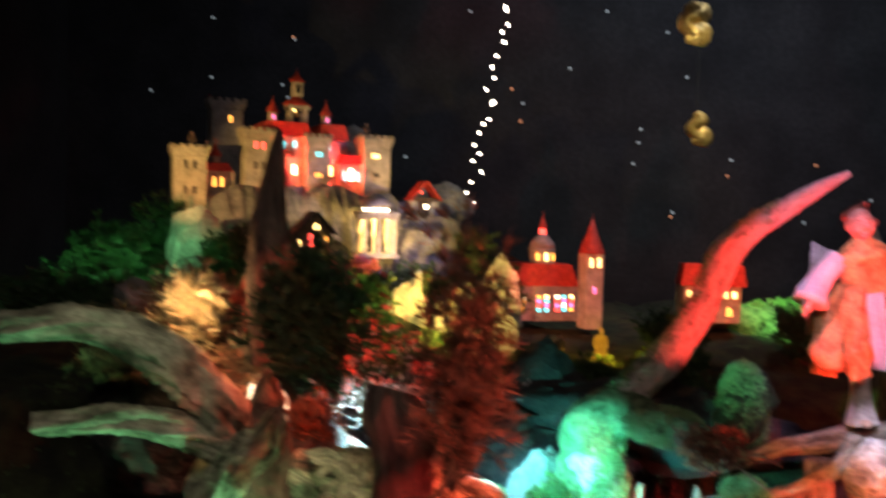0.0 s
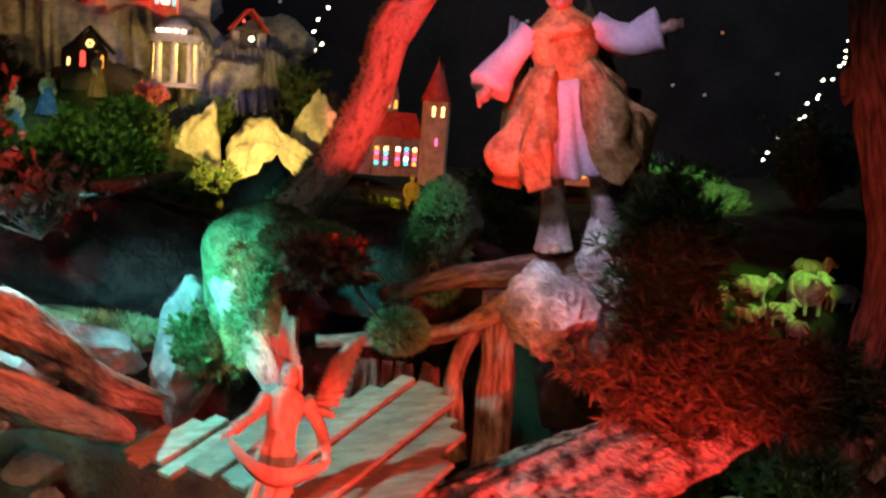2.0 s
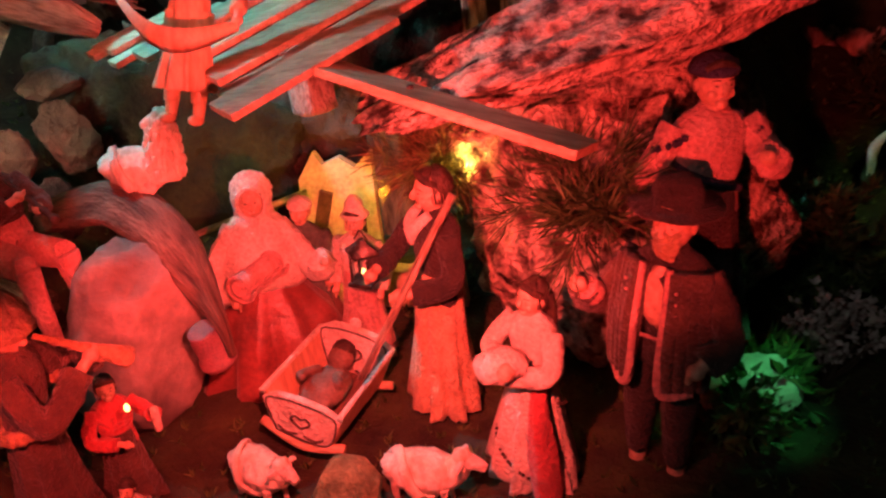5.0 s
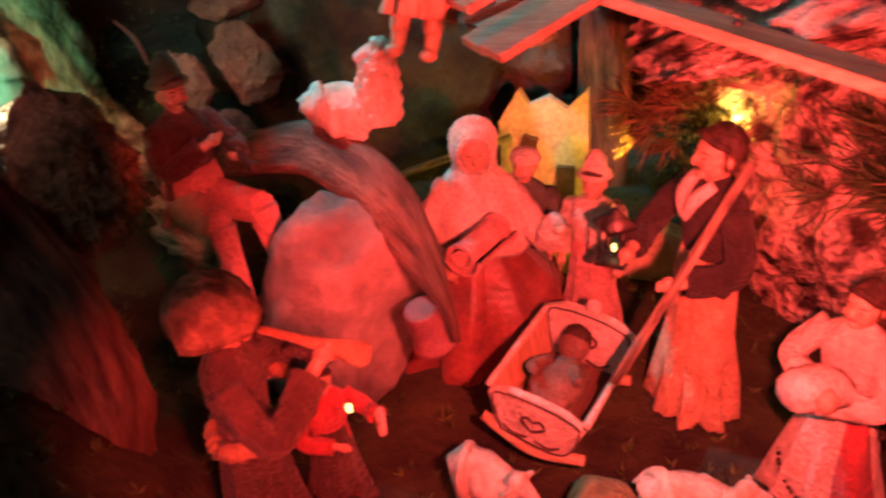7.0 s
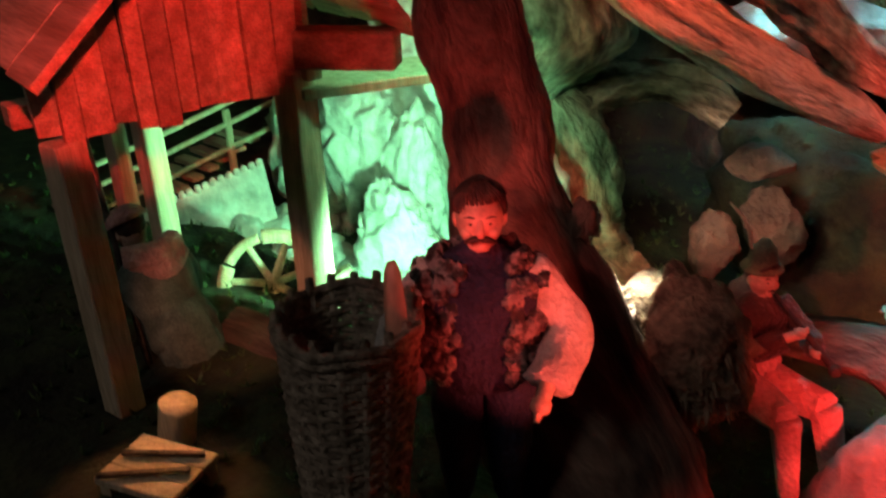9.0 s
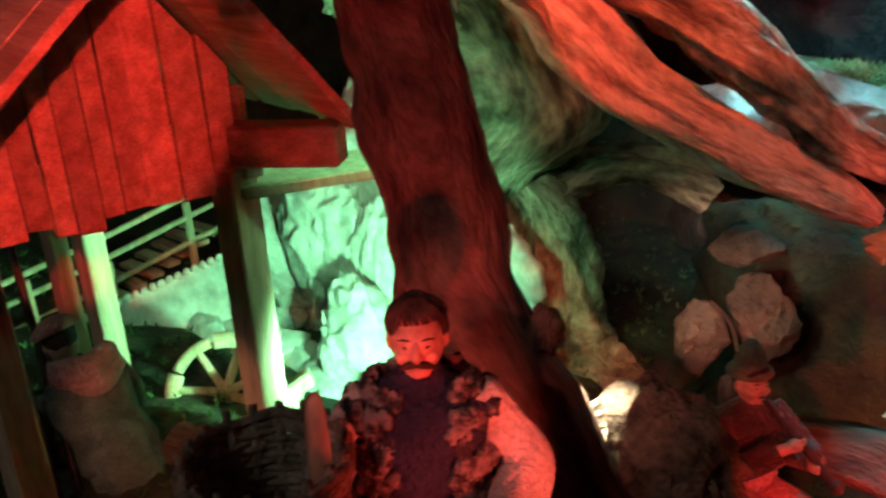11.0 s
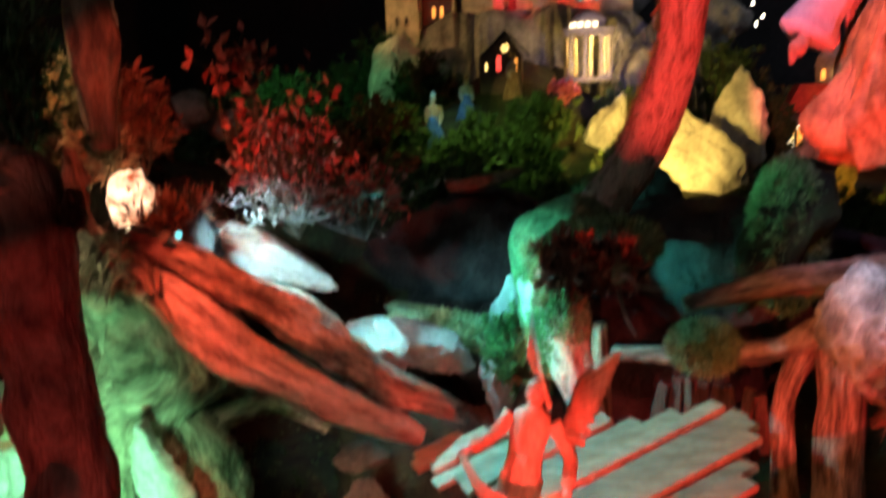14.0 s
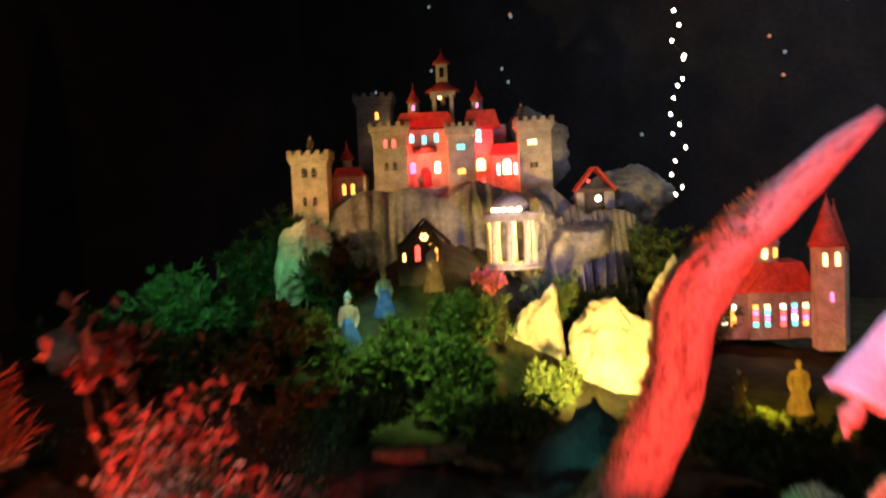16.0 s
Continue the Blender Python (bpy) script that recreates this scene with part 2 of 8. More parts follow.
BOARD = M("pale_board", (0.42, 0.32, 0.2), (0.62, 0.50, 0.34), 18, 0.65, 0.35, 6, (7, 7, 0.6), depth=0.002, vary=0.2)
PLASTER = M("cream_plaster", (0.42, 0.36, 0.25), (0.66, 0.58, 0.42), 30, 0.85, 0.4, 6, depth=0.002)
STONEW = M("grey_plaster", (0.22, 0.2, 0.2), (0.42, 0.38, 0.36), 26, 0.85, 0.5, 6, depth=0.003)
TILE = M("red_roof_tile", (0.36, 0.03, 0.02), (0.62, 0.07, 0.04), 60, 0.6, 0.5, 4, depth=0.002)
DOOR = M("dark_wood", (0.05, 0.03, 0.02), (0.13, 0.08, 0.05), 50, 0.6, 0.4, 5)
GOLD = M("gold", (0.65, 0.42, 0.12), (0.9, 0.7, 0.3), 80, 0.35, 0.3, 4, metal=0.6)
SKIN = M("painted_skin", (0.38, 0.24, 0.17), (0.54, 0.37, 0.27), 60, 0.5, 0.15, 4, depth=0.001)
HAIR = M("brown_hair", (0.012, 0.008, 0.005), (0.055, 0.03, 0.018), 150, 0.7, 0.8, 3, (1, 1, 0.3), depth=0.002)
CREAM = M("cream_cloth", (0.42, 0.38, 0.32), (0.64, 0.59, 0.52), 55, 0.85, 0.9, 5, sheen=0.2, depth=0.005)
MAUVE = M("mauve_glaze", (0.10, 0.05, 0.06), (0.20, 0.10, 0.11), 60, 0.6, 0.3, 8, depth=0.001)
SATIN = M("red_satin", (0.13, 0.035, 0.03), (0.24, 0.075, 0.065), 40, 0.38, 0.3, 5, sheen=0.2, depth=0.003)
# Doll's cloth and skin, with the shade inside the cradle put into the colour.
DOLL_SHADE = M("shaded_swaddling", (0.10, 0.06, 0.045), (0.20, 0.12, 0.09), 60, 0.85, 0.6, 5, depth=0.003)
ROSE = M("rose_cloth", (0.34, 0.17, 0.16), (0.52, 0.30, 0.27), 55, 0.85, 0.9, 5, sheen=0.2, depth=0.005)
BROWN = M("brown_cloth", (0.03, 0.018, 0.013), (0.085, 0.05, 0.035), 55, 0.85, 0.9, 5, sheen=0.2, depth=0.005)
OCHRE = M("ochre_cloth", (0.24, 0.14, 0.07), (0.40, 0.26, 0.14), 55, 0.85, 0.9, 5, sheen=0.2, depth=0.005)
COAT = M("dark_coat_cloth", (0.010, 0.007, 0.006), (0.035, 0.022, 0.018), 55, 0.85, 0.9, 5, sheen=0.1, depth=0.005)
NAVY = M("navy_cloth", (0.008, 0.01, 0.03), (0.03, 0.035, 0.08), 55, 0.85, 0.9, 5, depth=0.005)
CRIMSON = M("crimson_cloth", (0.28, 0.03, 0.04), (0.45, 0.07, 0.08), 55, 0.85, 0.9, 5, sheen=0.2, depth=0.005)
OLIVE = M("olive_cloth", (0.07, 0.075, 0.04), (0.15, 0.15, 0.08), 70, 0.9, 0.4, 8, depth=0.001)
GREENC = M("grey_green_cloth", (0.05, 0.07, 0.055), (0.11, 0.14, 0.115), 70, 0.9, 0.4, 8, depth=0.001)
KNIT = M("grey_knit", (0.04, 0.035, 0.03), (0.27, 0.24, 0.22), 130, 0.95, 1.0, 2.5, depth=0.006, contrast=(0.42, 0.56))
FLEECE = M("sheep_fleece", (0.40, 0.34, 0.26), (0.74, 0.68, 0.58), 60, 0.95, 0.9, 3, (1, 1, 0.4), depth=0.004)
ROUGHF = M("brown_fleece", (0.08, 0.055, 0.035), (0.34, 0.25, 0.16), 70, 0.95, 1.0, 3, depth=0.006)
LILAC = M("pale_silk", (0.62, 0.56, 0.60), (0.80, 0.74, 0.76), 30, 0.4, 0.3, 8, sheen=0.3, depth=0.001)
BROCADE = M("gold_brocade", (0.30, 0.15, 0.04), (0.62, 0.40, 0.15), 50, 0.5, 0.7, 4, depth=0.002, contrast=(0.36, 0.62))
TAN = M("tan_cloth", (0.40, 0.25, 0.14), (0.58, 0.40, 0.25), 55, 0.85, 0.9, 5, sheen=0.2, depth=0.005)
BLUE = M("blue_cloth", (0.02, 0.05, 0.16), (0.06, 0.12, 0.30), 70, 0.85, 0.4, 8, depth=0.001)
CARVED = M("carved_wood", (0.42, 0.26, 0.16), (0.58, 0.40, 0.27), 30, 0.5, 0.2, 6, (1, 1, 0.3), depth=0.001)
WICKER = M("wicker", (0.16, 0.12, 0.08), (0.42, 0.34, 0.25), 120, 0.8, 0.6, 3)
METAL = M("dark_metal", (0.04, 0.035, 0.03), (0.12, 0.1, 0.09), 90, 0.4, 0.2, 4, metal=0.8)
ARMOUR = M("painted_armour", (0.15, 0.2, 0.28), (0.5, 0.5, 0.42), 120, 0.4, 0.3, 3, metal=0.4)
BLACK = M("black_drape", (0.010, 0.010, 0.012), (0.022, 0.022, 0.025), 5, 0.95, 0.3, 8)
REDHAIR = M("auburn_hair", (0.10, 0.03, 0.018), (0.24, 0.09, 0.05), 150, 0.7, 0.8, 3, (1, 1, 0.3), depth=0.002)
FLOOR = M("dark_floor", (0.02, 0.018, 0.016), (0.05, 0.045, 0.04), 6, 0.7, 0.2, 8)
CABLE = M("dark_cable", (0.01, 0.012, 0.01), (0.02, 0.025, 0.02), 50, 0.6, 0.1)
PINE = leafy("pine_needles", (0.012, 0.035, 0.010), (0.05, 0.10, 0.03))
MOSSY = leafy("moss_blades", (0.08, 0.15, 0.05), (0.32, 0.42, 0.19))
SHRUB = leafy("shrub_leaves", (0.02, 0.05, 0.012), (0.10, 0.15, 0.04))
DRY = leafy("dry_needles", (0.06, 0.035, 0.015), (0.22, 0.16, 0.07))
STRAW = leafy("straw", (0.25, 0.18, 0.09), (0.52, 0.42, 0.24))
REDLEAF = leafy("red_leaves", (0.34, 0.03, 0.02), (0.75, 0.22, 0.18))
RUST = leafy("rusty_fronds", (0.10, 0.035, 0.02), (0.34, 0.13, 0.07))
PALELEAF = leafy("pale_leaves", (0.30, 0.26, 0.24), (0.62, 0.58, 0.56))
TWIG = M("grey_twig", (0.12, 0.10, 0.09), (0.34, 0.31, 0.29), 60, 0.8, 0.5)
STEM = M("brown_stem", (0.05, 0.035, 0.02), (0.14, 0.10, 0.06), 60, 0.85, 0.5)
LIT_Y, LIT_O, LIT_R = glow("lit_yellow", (1, 0.66, 0.2), 4.0), glow("lit_orange", (1, 0.36, 0.06), 2.2), glow("lit_red", (1, 0.07, 0.05), 2.5)
LIT_W, LIT_C, LIT_P = glow("lit_white", (1, 0.82, 0.5), 4.5), glow("lit_cyan", (0.15, 0.8, 0.85), 1.6), glow("lit_pink", (1, 0.15, 0.4), 2.2)
BULB = glow("bulb", (1, 0.9, 0.68), 9.0)


def ember():
    """Crumpled translucent stone with a lamp inside: light that varies over its folds."""
    mat = glow("glowing_stone", (1, 0.5, 0.24), 2.6)
    n, l, p = links(mat)
    tc, a, r = n.new("ShaderNodeTexCoord"), n.new("ShaderNodeTexNoise"), n.new("ShaderNodeValToRGB")
    a.inputs["Scale"].default_value, a.inputs["Detail"].default_value = 55, 5
    r.color_ramp.elements[0].position, r.color_ramp.elements[1].position = 0.36, 0.60
    r.color_ramp.elements[0].color, r.color_ramp.elements[1].color = (0.16, 0.04, 0.012, 1), (1, 0.66, 0.40, 1)
    l.new(tc.outputs["Object"], a.inputs[0])
    l.new(a.outputs[0], r.inputs[0])
    l.new(r.outputs[0], p.inputs["Emission Color"])
    return mat


EMBER = ember()
STAR_W, STAR_O = glow("star_white", (0.6, 0.7, 0.75), 0.16), glow("star_orange", (1, 0.4, 0.2), 0.22)
PANE = M("dark_pane", (0.01, 0.012, 0.015), (0.03, 0.03, 0.03), 30, 0.15, 0)

# ---- building tools ----


def ease(a, b, v):
    t = min(max((v - a) / (b - a), 0.0), 1.0)
    return t * t * (3 - 2 * t)


def nz(x, y, z):
    return noise.noise(Vector((x, y, z)))


def spline(points, count):
    """Points on a smooth curve through the given ones, with all their numbers (place and radius)."""
    p = [Vector(q) for q in ([tuple(points[0])] + [tuple(q) for q in points] + [tuple(points[-1])])]
    out, spans = [], len(points) - 1
    for i in range(count):
        u = i / (count - 1) * spans
        k = min(int(u), spans - 1)
        t = u - k
        a, b, c, d = p[k], p[k + 1], p[k + 2], p[k + 3]
        out.append(0.5 * ((2 * b) + (c - a) * t + (2 * a - 5 * b + 4 * c - d) * t * t + (3 * b - a - 3 * c + d) * t ** 3))
    return out


def chamfer_topology():
    bm, s = bmesh.new(), []
    for x in (-1, 1):
        for y in (-1, 1):
            for z in (-1, 1):
                for k in range(3):
                    q = [x, y, z]
                    s.append(tuple(v * (1.0 if i == k else 0.8) for i, v in enumerate(q)))
    vs = [bm.verts.new(q) for q in s]
    bm.verts.index_update()
    bmesh.ops.convex_hull(bm, input=vs)
    bmesh.ops.dissolve_limit(bm, angle_limit=0.01, verts=bm.verts, edges=bm.edges)
    bm.verts.index_update()
    out = [[v.index for v in f.verts] for f in bm.faces]
    keep = [tuple(v.co) for v in bm.verts]
    bm.free()
    return keep, out


CH_V, CH_F = chamfer_topology()


class Build:
    """Gathers the geometry of one mesh."""

    def __init__(self):
        self.v, self.f, self.m, self.s, self.uv = [], [], [], [], []

    def add(self, verts, faces, mat=0, smooth=True, uvs=None):
        base = len(self.v)
        self.v += [tuple(q) for q in verts]
        self.uv += list(uvs) if uvs else [(q[0], q[2]) for q in verts]
        self.f += [[i + base for i in f] for f in faces]
        self.m += [mat] * len(faces)
        self.s += [smooth] * len(faces)
        return self

    def rings(self, rows, mat=0, smooth=True, close=True, uvs=None):
        n, verts = len(rows[0]), [q for r in rows for q in r]
        faces = [[a * n + i, a * n + i + 1, (a + 1) * n + i + 1, (a + 1) * n + i] for a in range(len(rows) - 1) for i in range(n - 1)]
        if close:
            faces += [list(range(n - 2, -1, -1)), [(len(rows) - 1) * n + i for i in range(n - 1)]]
        return self.add(verts, faces, mat, smooth, uvs)

    def tube(self, points, seg=10, count=None, mat=0, lump=0.0, ridge=0.0, seed=0.0, flat=1.0, twist=3.0):
        """points: rows of x, y, z, radius."""
        rows = spline(points, count or max(8, 5 * len(points)))
        side, out, uvs, run = None, [], [], 0.0
        for i, q in enumerate(rows):
            a, b = rows[max(i - 1, 0)], rows[min(i + 1, len(rows) - 1)]
            d = Vector(b[:3]) - Vector(a[:3])
            d = d.normalized() if d.length > 1e-9 else Vector((0, 0, 1))
            side = d.orthogonal() if side is None else side - d * side.dot(d)
            side.normalize()
            up = d.cross(side)
            run += (Vector(q[:3]) - Vector(a[:3])).length
            ring = []
            for k in range(seg + 1):
                t = 2 * math.pi * (k % seg) / seg
                c, s = math.cos(t), math.sin(t)
                r = max(q[3], 0.0004)
                if lump:
                    r *= 1 + lump * nz(c * 1.3 + seed, s * 1.3, run * 14 + seed)
                if ridge:
                    c2, s2 = math.cos(t + twist * run), math.sin(t + twist * run)
                    r *= 1 + ridge * (0.55 - 2.4 * abs(nz(c2 * 2.2 + seed, s2 * 2.2 + 9, run * 4))) + 0.5 * ridge * nz(c2 * 6, s2 * 6 + seed, run * 9)
                ring.append(Vector(q[:3]) + side * (c * r) + up * (s * r * flat))
                uvs.append((k / seg * 6.28 * rows[0][3], run))
            out.append(ring)
        return self.rings(out, mat, True, True, uvs)

    def lathe(self, centre, profile, seg=16, mat=0, fold=0.0, folds=9, seed=0.0, squash=1.0, turn=0.0):
        """profile: rows of z, radius (or z, radius, dx, dy); folds ripple the lower rows."""
        out = []
        zs = [p[0] for p in profile]
        lo, hi = min(zs), max(zs)
        for row in profile:
            z, r = row[0], row[1]
            dx, dy = (row[2], row[3]) if len(row) > 2 else (0, 0)
            ring = []
            for k in range(seg + 1):
                t = 2 * math.pi * (k % seg) / seg + turn
                w = fold * (1 - (z - lo) / (hi - lo + 1e-9)) if fold else 0
                rr = r * (1 + w * math.sin(folds * t + seed + 2 * nz(t, z * 9, seed)) + 0.5 * w * math.sin((folds * 2 + 1) * t + seed * 3))
                ring.append((centre[0] + dx + rr * math.cos(t), centre[1] + dy + rr * math.sin(t) * squash, centre[2] + z))
            out.append(ring)
        return self.rings(out, mat)

    def ball(self, centre, size, mat=0, seg=14, lump=0.0, freq=2.0, seed=0.0, m=None):
        out = []
        rings = max(6, seg * 2 // 3)
        for i in range(rings + 1):
            p = math.pi * min(max(i / rings, 0.004), 0.996)
            ring = []
            for k in range(seg + 1):
                t = 2 * math.pi * (k % seg) / seg
                q = Vector((math.sin(p) * math.cos(t), math.sin(p) * math.sin(t), -math.cos(p)))
                r = 1 + (lump * nz(q.x * freq + seed, q.y * freq, q.z * freq - seed) if lump else 0)
                q = Vector((q.x * size[0], q.y * size[1], q.z * size[2])) * r
                ring.append((m @ q if m else q) + Vector(centre))
            out.append(ring)
        return self.rings(out, mat)

    def box(self, centre, size, mat=0, turn=None, bevel=None):
        """A box with chamfered edges; turn: a rotation matrix."""
        b = bevel if bevel is not None else min(size) * 0.1
        verts = []
        for q in CH_V:
            w = [math.copysign(s / 2 - (0 if abs(c) > 0.9 else min(b, s * 0.45)), c) for c, s in zip(q, size)]
            w = Vector(w)
            verts.append((turn @ w if turn else w) + Vector(centre))
        return self.add(verts, CH_F, mat, False)

    def prism(self, outline, y0, y1, mat=0, place=None):
        """An outline in x and z, drawn out from y0 to y1."""
        n = len(outline)
        verts = [Vector((x, y0, z)) for x, z in outline] + [Vector((x, y1, z)) for x, z in outline]
        if place:
            verts = [place @ q for q in verts]
        faces = [list(range(n)), list(range(2 * n - 1, n - 1, -1))] + [[i, n + i, n + (i + 1) % n, (i + 1) % n] for i in range(n)]
        return self.add(verts, faces, mat, False)

    def mesh(self, name, mats, origin=(0, 0, 0)):
        me = bpy.data.meshes.new(name)
        o = Vector(origin)
        me.from_pydata([tuple(Vector(q) - o) for q in self.v], [], self.f)
        for mat in mats:
            me.materials.append(mat)
        me.polygons.foreach_set("material_index", self.m)
        me.polygons.foreach_set("use_smooth", self.s)
        layer = me.uv_layers.new(name="UVMap")
        idx = np.empty(len(me.loops), dtype=np.int32)
        me.loops.foreach_get("vertex_index", idx)
        layer.data.foreach_set("uv", np.array(self.uv, dtype=np.float32)[idx].ravel())
        me.update()
        return me

    def part(self, name, mats, parent=None, label="", origin=None):
        """Links the mesh as one object, under a parent where one is given."""
        o = Vector(origin) if origin is not None else (parent_place(parent) if parent else Vector((0, 0, 0)))
        ob = new(name, self.mesh(name, mats if isinstance(mats, (list, tuple)) else [mats], o))
        if parent:
            ob.parent = parent
            ob.location = o - parent_place(parent)
        else:
            ob.location = o
        if label:
            tagged(ob, label)
        return ob


def parent_place(ob):
    p = Vector((0, 0, 0))
    while ob:
        p += ob.location
        ob = ob.parent
    return p


def thing(name, place, label, category, group="", kind=""):
    ob = new(name)
    ob.empty_display_size = 0.02
    ob.location = place
    return tagged(ob, label, category, group, kind)


def rot(x=0, y=0, z=0):
    return Euler((radians(x), radians(y), radians(z))).to_matrix()


# ---- ground and room ----


def height(x, y):
    z = 0.03 + 0.012 * nz(x * 6, y * 6, 1)
    mound = ease(0.44, 0.16, x) * ease(0.86, 0.62, y)
    left = ease(0.12, -0.12, x)
    z += left * 0.10 * (1 - mound) + 0.17 * mound
    edge = 1.50 + 0.10 * nz(x * 2.2, 3, 0) - 0.38 * ease(-0.30, -0.55, x)
    back = 0.445 + 0.10 * ease(-0.25, -0.65, x)
    hill = math.exp(-((x + 0.64) / 0.42) ** 2 - ((y - 2.88) / 0.46) ** 2)
    hill2 = math.exp(-((x + 0.45) / 0.26) ** 2 - ((y - 2.45) / 0.24) ** 2)
    back += 0.29 * hill + 0.15 * hill2 * (1 - 0.6 * hill)
    valley = -0.03 + 0.50 * ease(1.3, 3.1, y) + 0.05 * ease(1.3, 1.9, x)
    side = ease(0.62, 0.90, x)
    step = ease(edge - 0.06, edge + 0.08, y) * (1 - side) + ease(1.0, 1.5, y) * side
    far = back * (1 - side) + valley * side
    far += 0.02 * nz(x * 5, y * 5, 7) + 0.012 * nz(x * 14, y * 14, 2)
    return z * (1 - step) + far * step


def build_ground():
    nx, ny, x0, x1, y0, y1 = 231, 206, -2.1, 2.7, 0.12, 4.25
    verts = [(x0 + (x1 - x0) * i / (nx - 1), y0 + (y1 - y0) * j / (ny - 1)) for j in range(ny) for i in range(nx)]
    verts = [(x, y, height(x, y) + 0.004 * nz(x * 40, y * 40, 4)) for x, y in verts]
    faces = [[j * nx + i, j * nx + i + 1, (j + 1) * nx + i + 1, (j + 1) * nx + i] for j in range(ny - 1) for i in range(nx - 1)]
    tagged(Build().add(verts, faces).part("ground", SOIL), "mossy brown earth of a model landscape", "ground", kind="structure")
    b = Build()
    for centre, size in (((0.3, 0.09, -0.33), (4.8, 0.04, 0.8)), ((-2.12, 2.2, -0.2), (0.04, 4.2, 1.2)), ((2.72, 2.2, -0.2), (0.04, 4.2, 1.2))):
        b.box(centre, size)
    tagged(b.part("stage_panel", DOOR), "dark wooden panels round the raised landscape", "panel", kind="structure")
    for name, centre, size, mat in (("wall_north", (0.3, 4.35, 0.7), (5.4, 0.1, 3.2), BLACK), ("wall_west", (-2.35, 0.7, 0.7), (0.1, 7.2, 3.2), BLACK),
                                    ("wall_east", (2.95, 0.7, 0.7), (0.1, 7.2, 3.2), BLACK), ("wall_south", (0.3, -2.85, 0.7), (5.2, 0.1, 3.2), BLACK),
                                    ("ceiling", (0.3, 0.75, 2.35), (5.4, 7.3, 0.1), BLACK), ("floor", (0.3, 0.75, -0.85), (5.4, 7.3, 0.1), FLOOR)):
        tagged(Build().box(centre, size, bevel=0.001).part(name, mat, origin=centre), "plain black surface of the dark room", name.split("_")[0], kind="structure")


build_ground()

# ---- stones ----


def rock(name, centre, size, seed, mat, label, turn=(0, 0, 0), facets=14, lump=0.16, level=4, smooth=True, rough=1.0, grow=1.18):
    """A stone: a ball cut by random planes and roughened."""
    rnd, bm = random.Random(seed), bmesh.new()
    bmesh.ops.create_icosphere(bm, subdivisions=level, radius=1)
    planes = []
    for _ in range(facets):
        d = Vector((rnd.uniform(-1, 1), rnd.uniform(-1, 1), rnd.uniform(-1, 1))).normalized()
        planes.append((d, rnd.uniform(0.56, 0.86)))
    for v in bm.verts:
        p = v.co * (1 + lump * nz(v.co.x * 1.6 + seed, v.co.y * 1.6, v.co.z * 1.6))
        for d, h in planes:
            over = p.dot(d) - h
            if over > 0:
                p = p - d * over * 0.97
        crack = abs(nz(p.x * 2.4 + seed, p.y * 2.4, p.z * 2.4 + 5))
        p = p * (grow - 0.10 * max(0.0, 1 - crack * 7) + rough * (0.06 * nz(p.x * 5 + seed, p.y * 5, p.z * 5) + 0.035 * nz(p.x * 13, p.y * 13 + seed, p.z * 13)))
        v.co = Vector((p.x * size[0], p.y * size[1], p.z * size[2]))
    me = bpy.data.meshes.new(name)
    bm.to_mesh(me)
    bm.free()
    me.materials.append(mat)
    me.polygons.foreach_set("use_smooth", [smooth] * len(me.polygons))
    ob = new(name, me)
    ob.matrix_world = pose(*centre, *turn)
    return tagged(ob, label, "rock")


def slab(edges, thick, seg=44, count=90, lump=0.0, groove=0.0, seed=1.0, power=0.6, freq=14.0):
    """A flat, rounded body between two edge lines. edges: rows of left x, y, z and right x, y, z."""
    rows, out, uvs, run, last = spline(edges, count), [], [], 0.0, None
    for q in rows:
        a, e = Vector(q[:3]), Vector(q[3:6])
        mid, half = (a + e) / 2, (e - a) / 2
        n = half.cross(Vector((0, 0, 1))).normalized() * thick
        run += (mid - last).length if last else 0.0
        last, ring = mid, []
        for k in range(seg + 1):
            t = 2 * math.pi * (k % seg) / seg
            c, d = math.cos(t), math.sin(t)
            c, d = math.copysign(abs(c) ** power, c), math.copysign(abs(d) ** power, d)
            p = mid + half * c + n * d
            w = lump * nz(p.x * freq + seed, p.y * freq, p.z * freq) + 0.4 * lump * nz(p.x * freq * 3, p.y * freq * 3 + seed, p.z * freq * 3)
            w += groove * nz(c * 9 + seed, d * 3, run * 5) + groove * 0.6 * nz(c * 26, d * 3 + seed, run * 9)
            ring.append(p + n.normalized() * d * w + half.normalized() * c * w * 0.8)
            uvs.append((k / seg * 2 * (half.length + thick), run))
        out.append(ring)
    return Build().rings(out, 0, True, True, uvs)


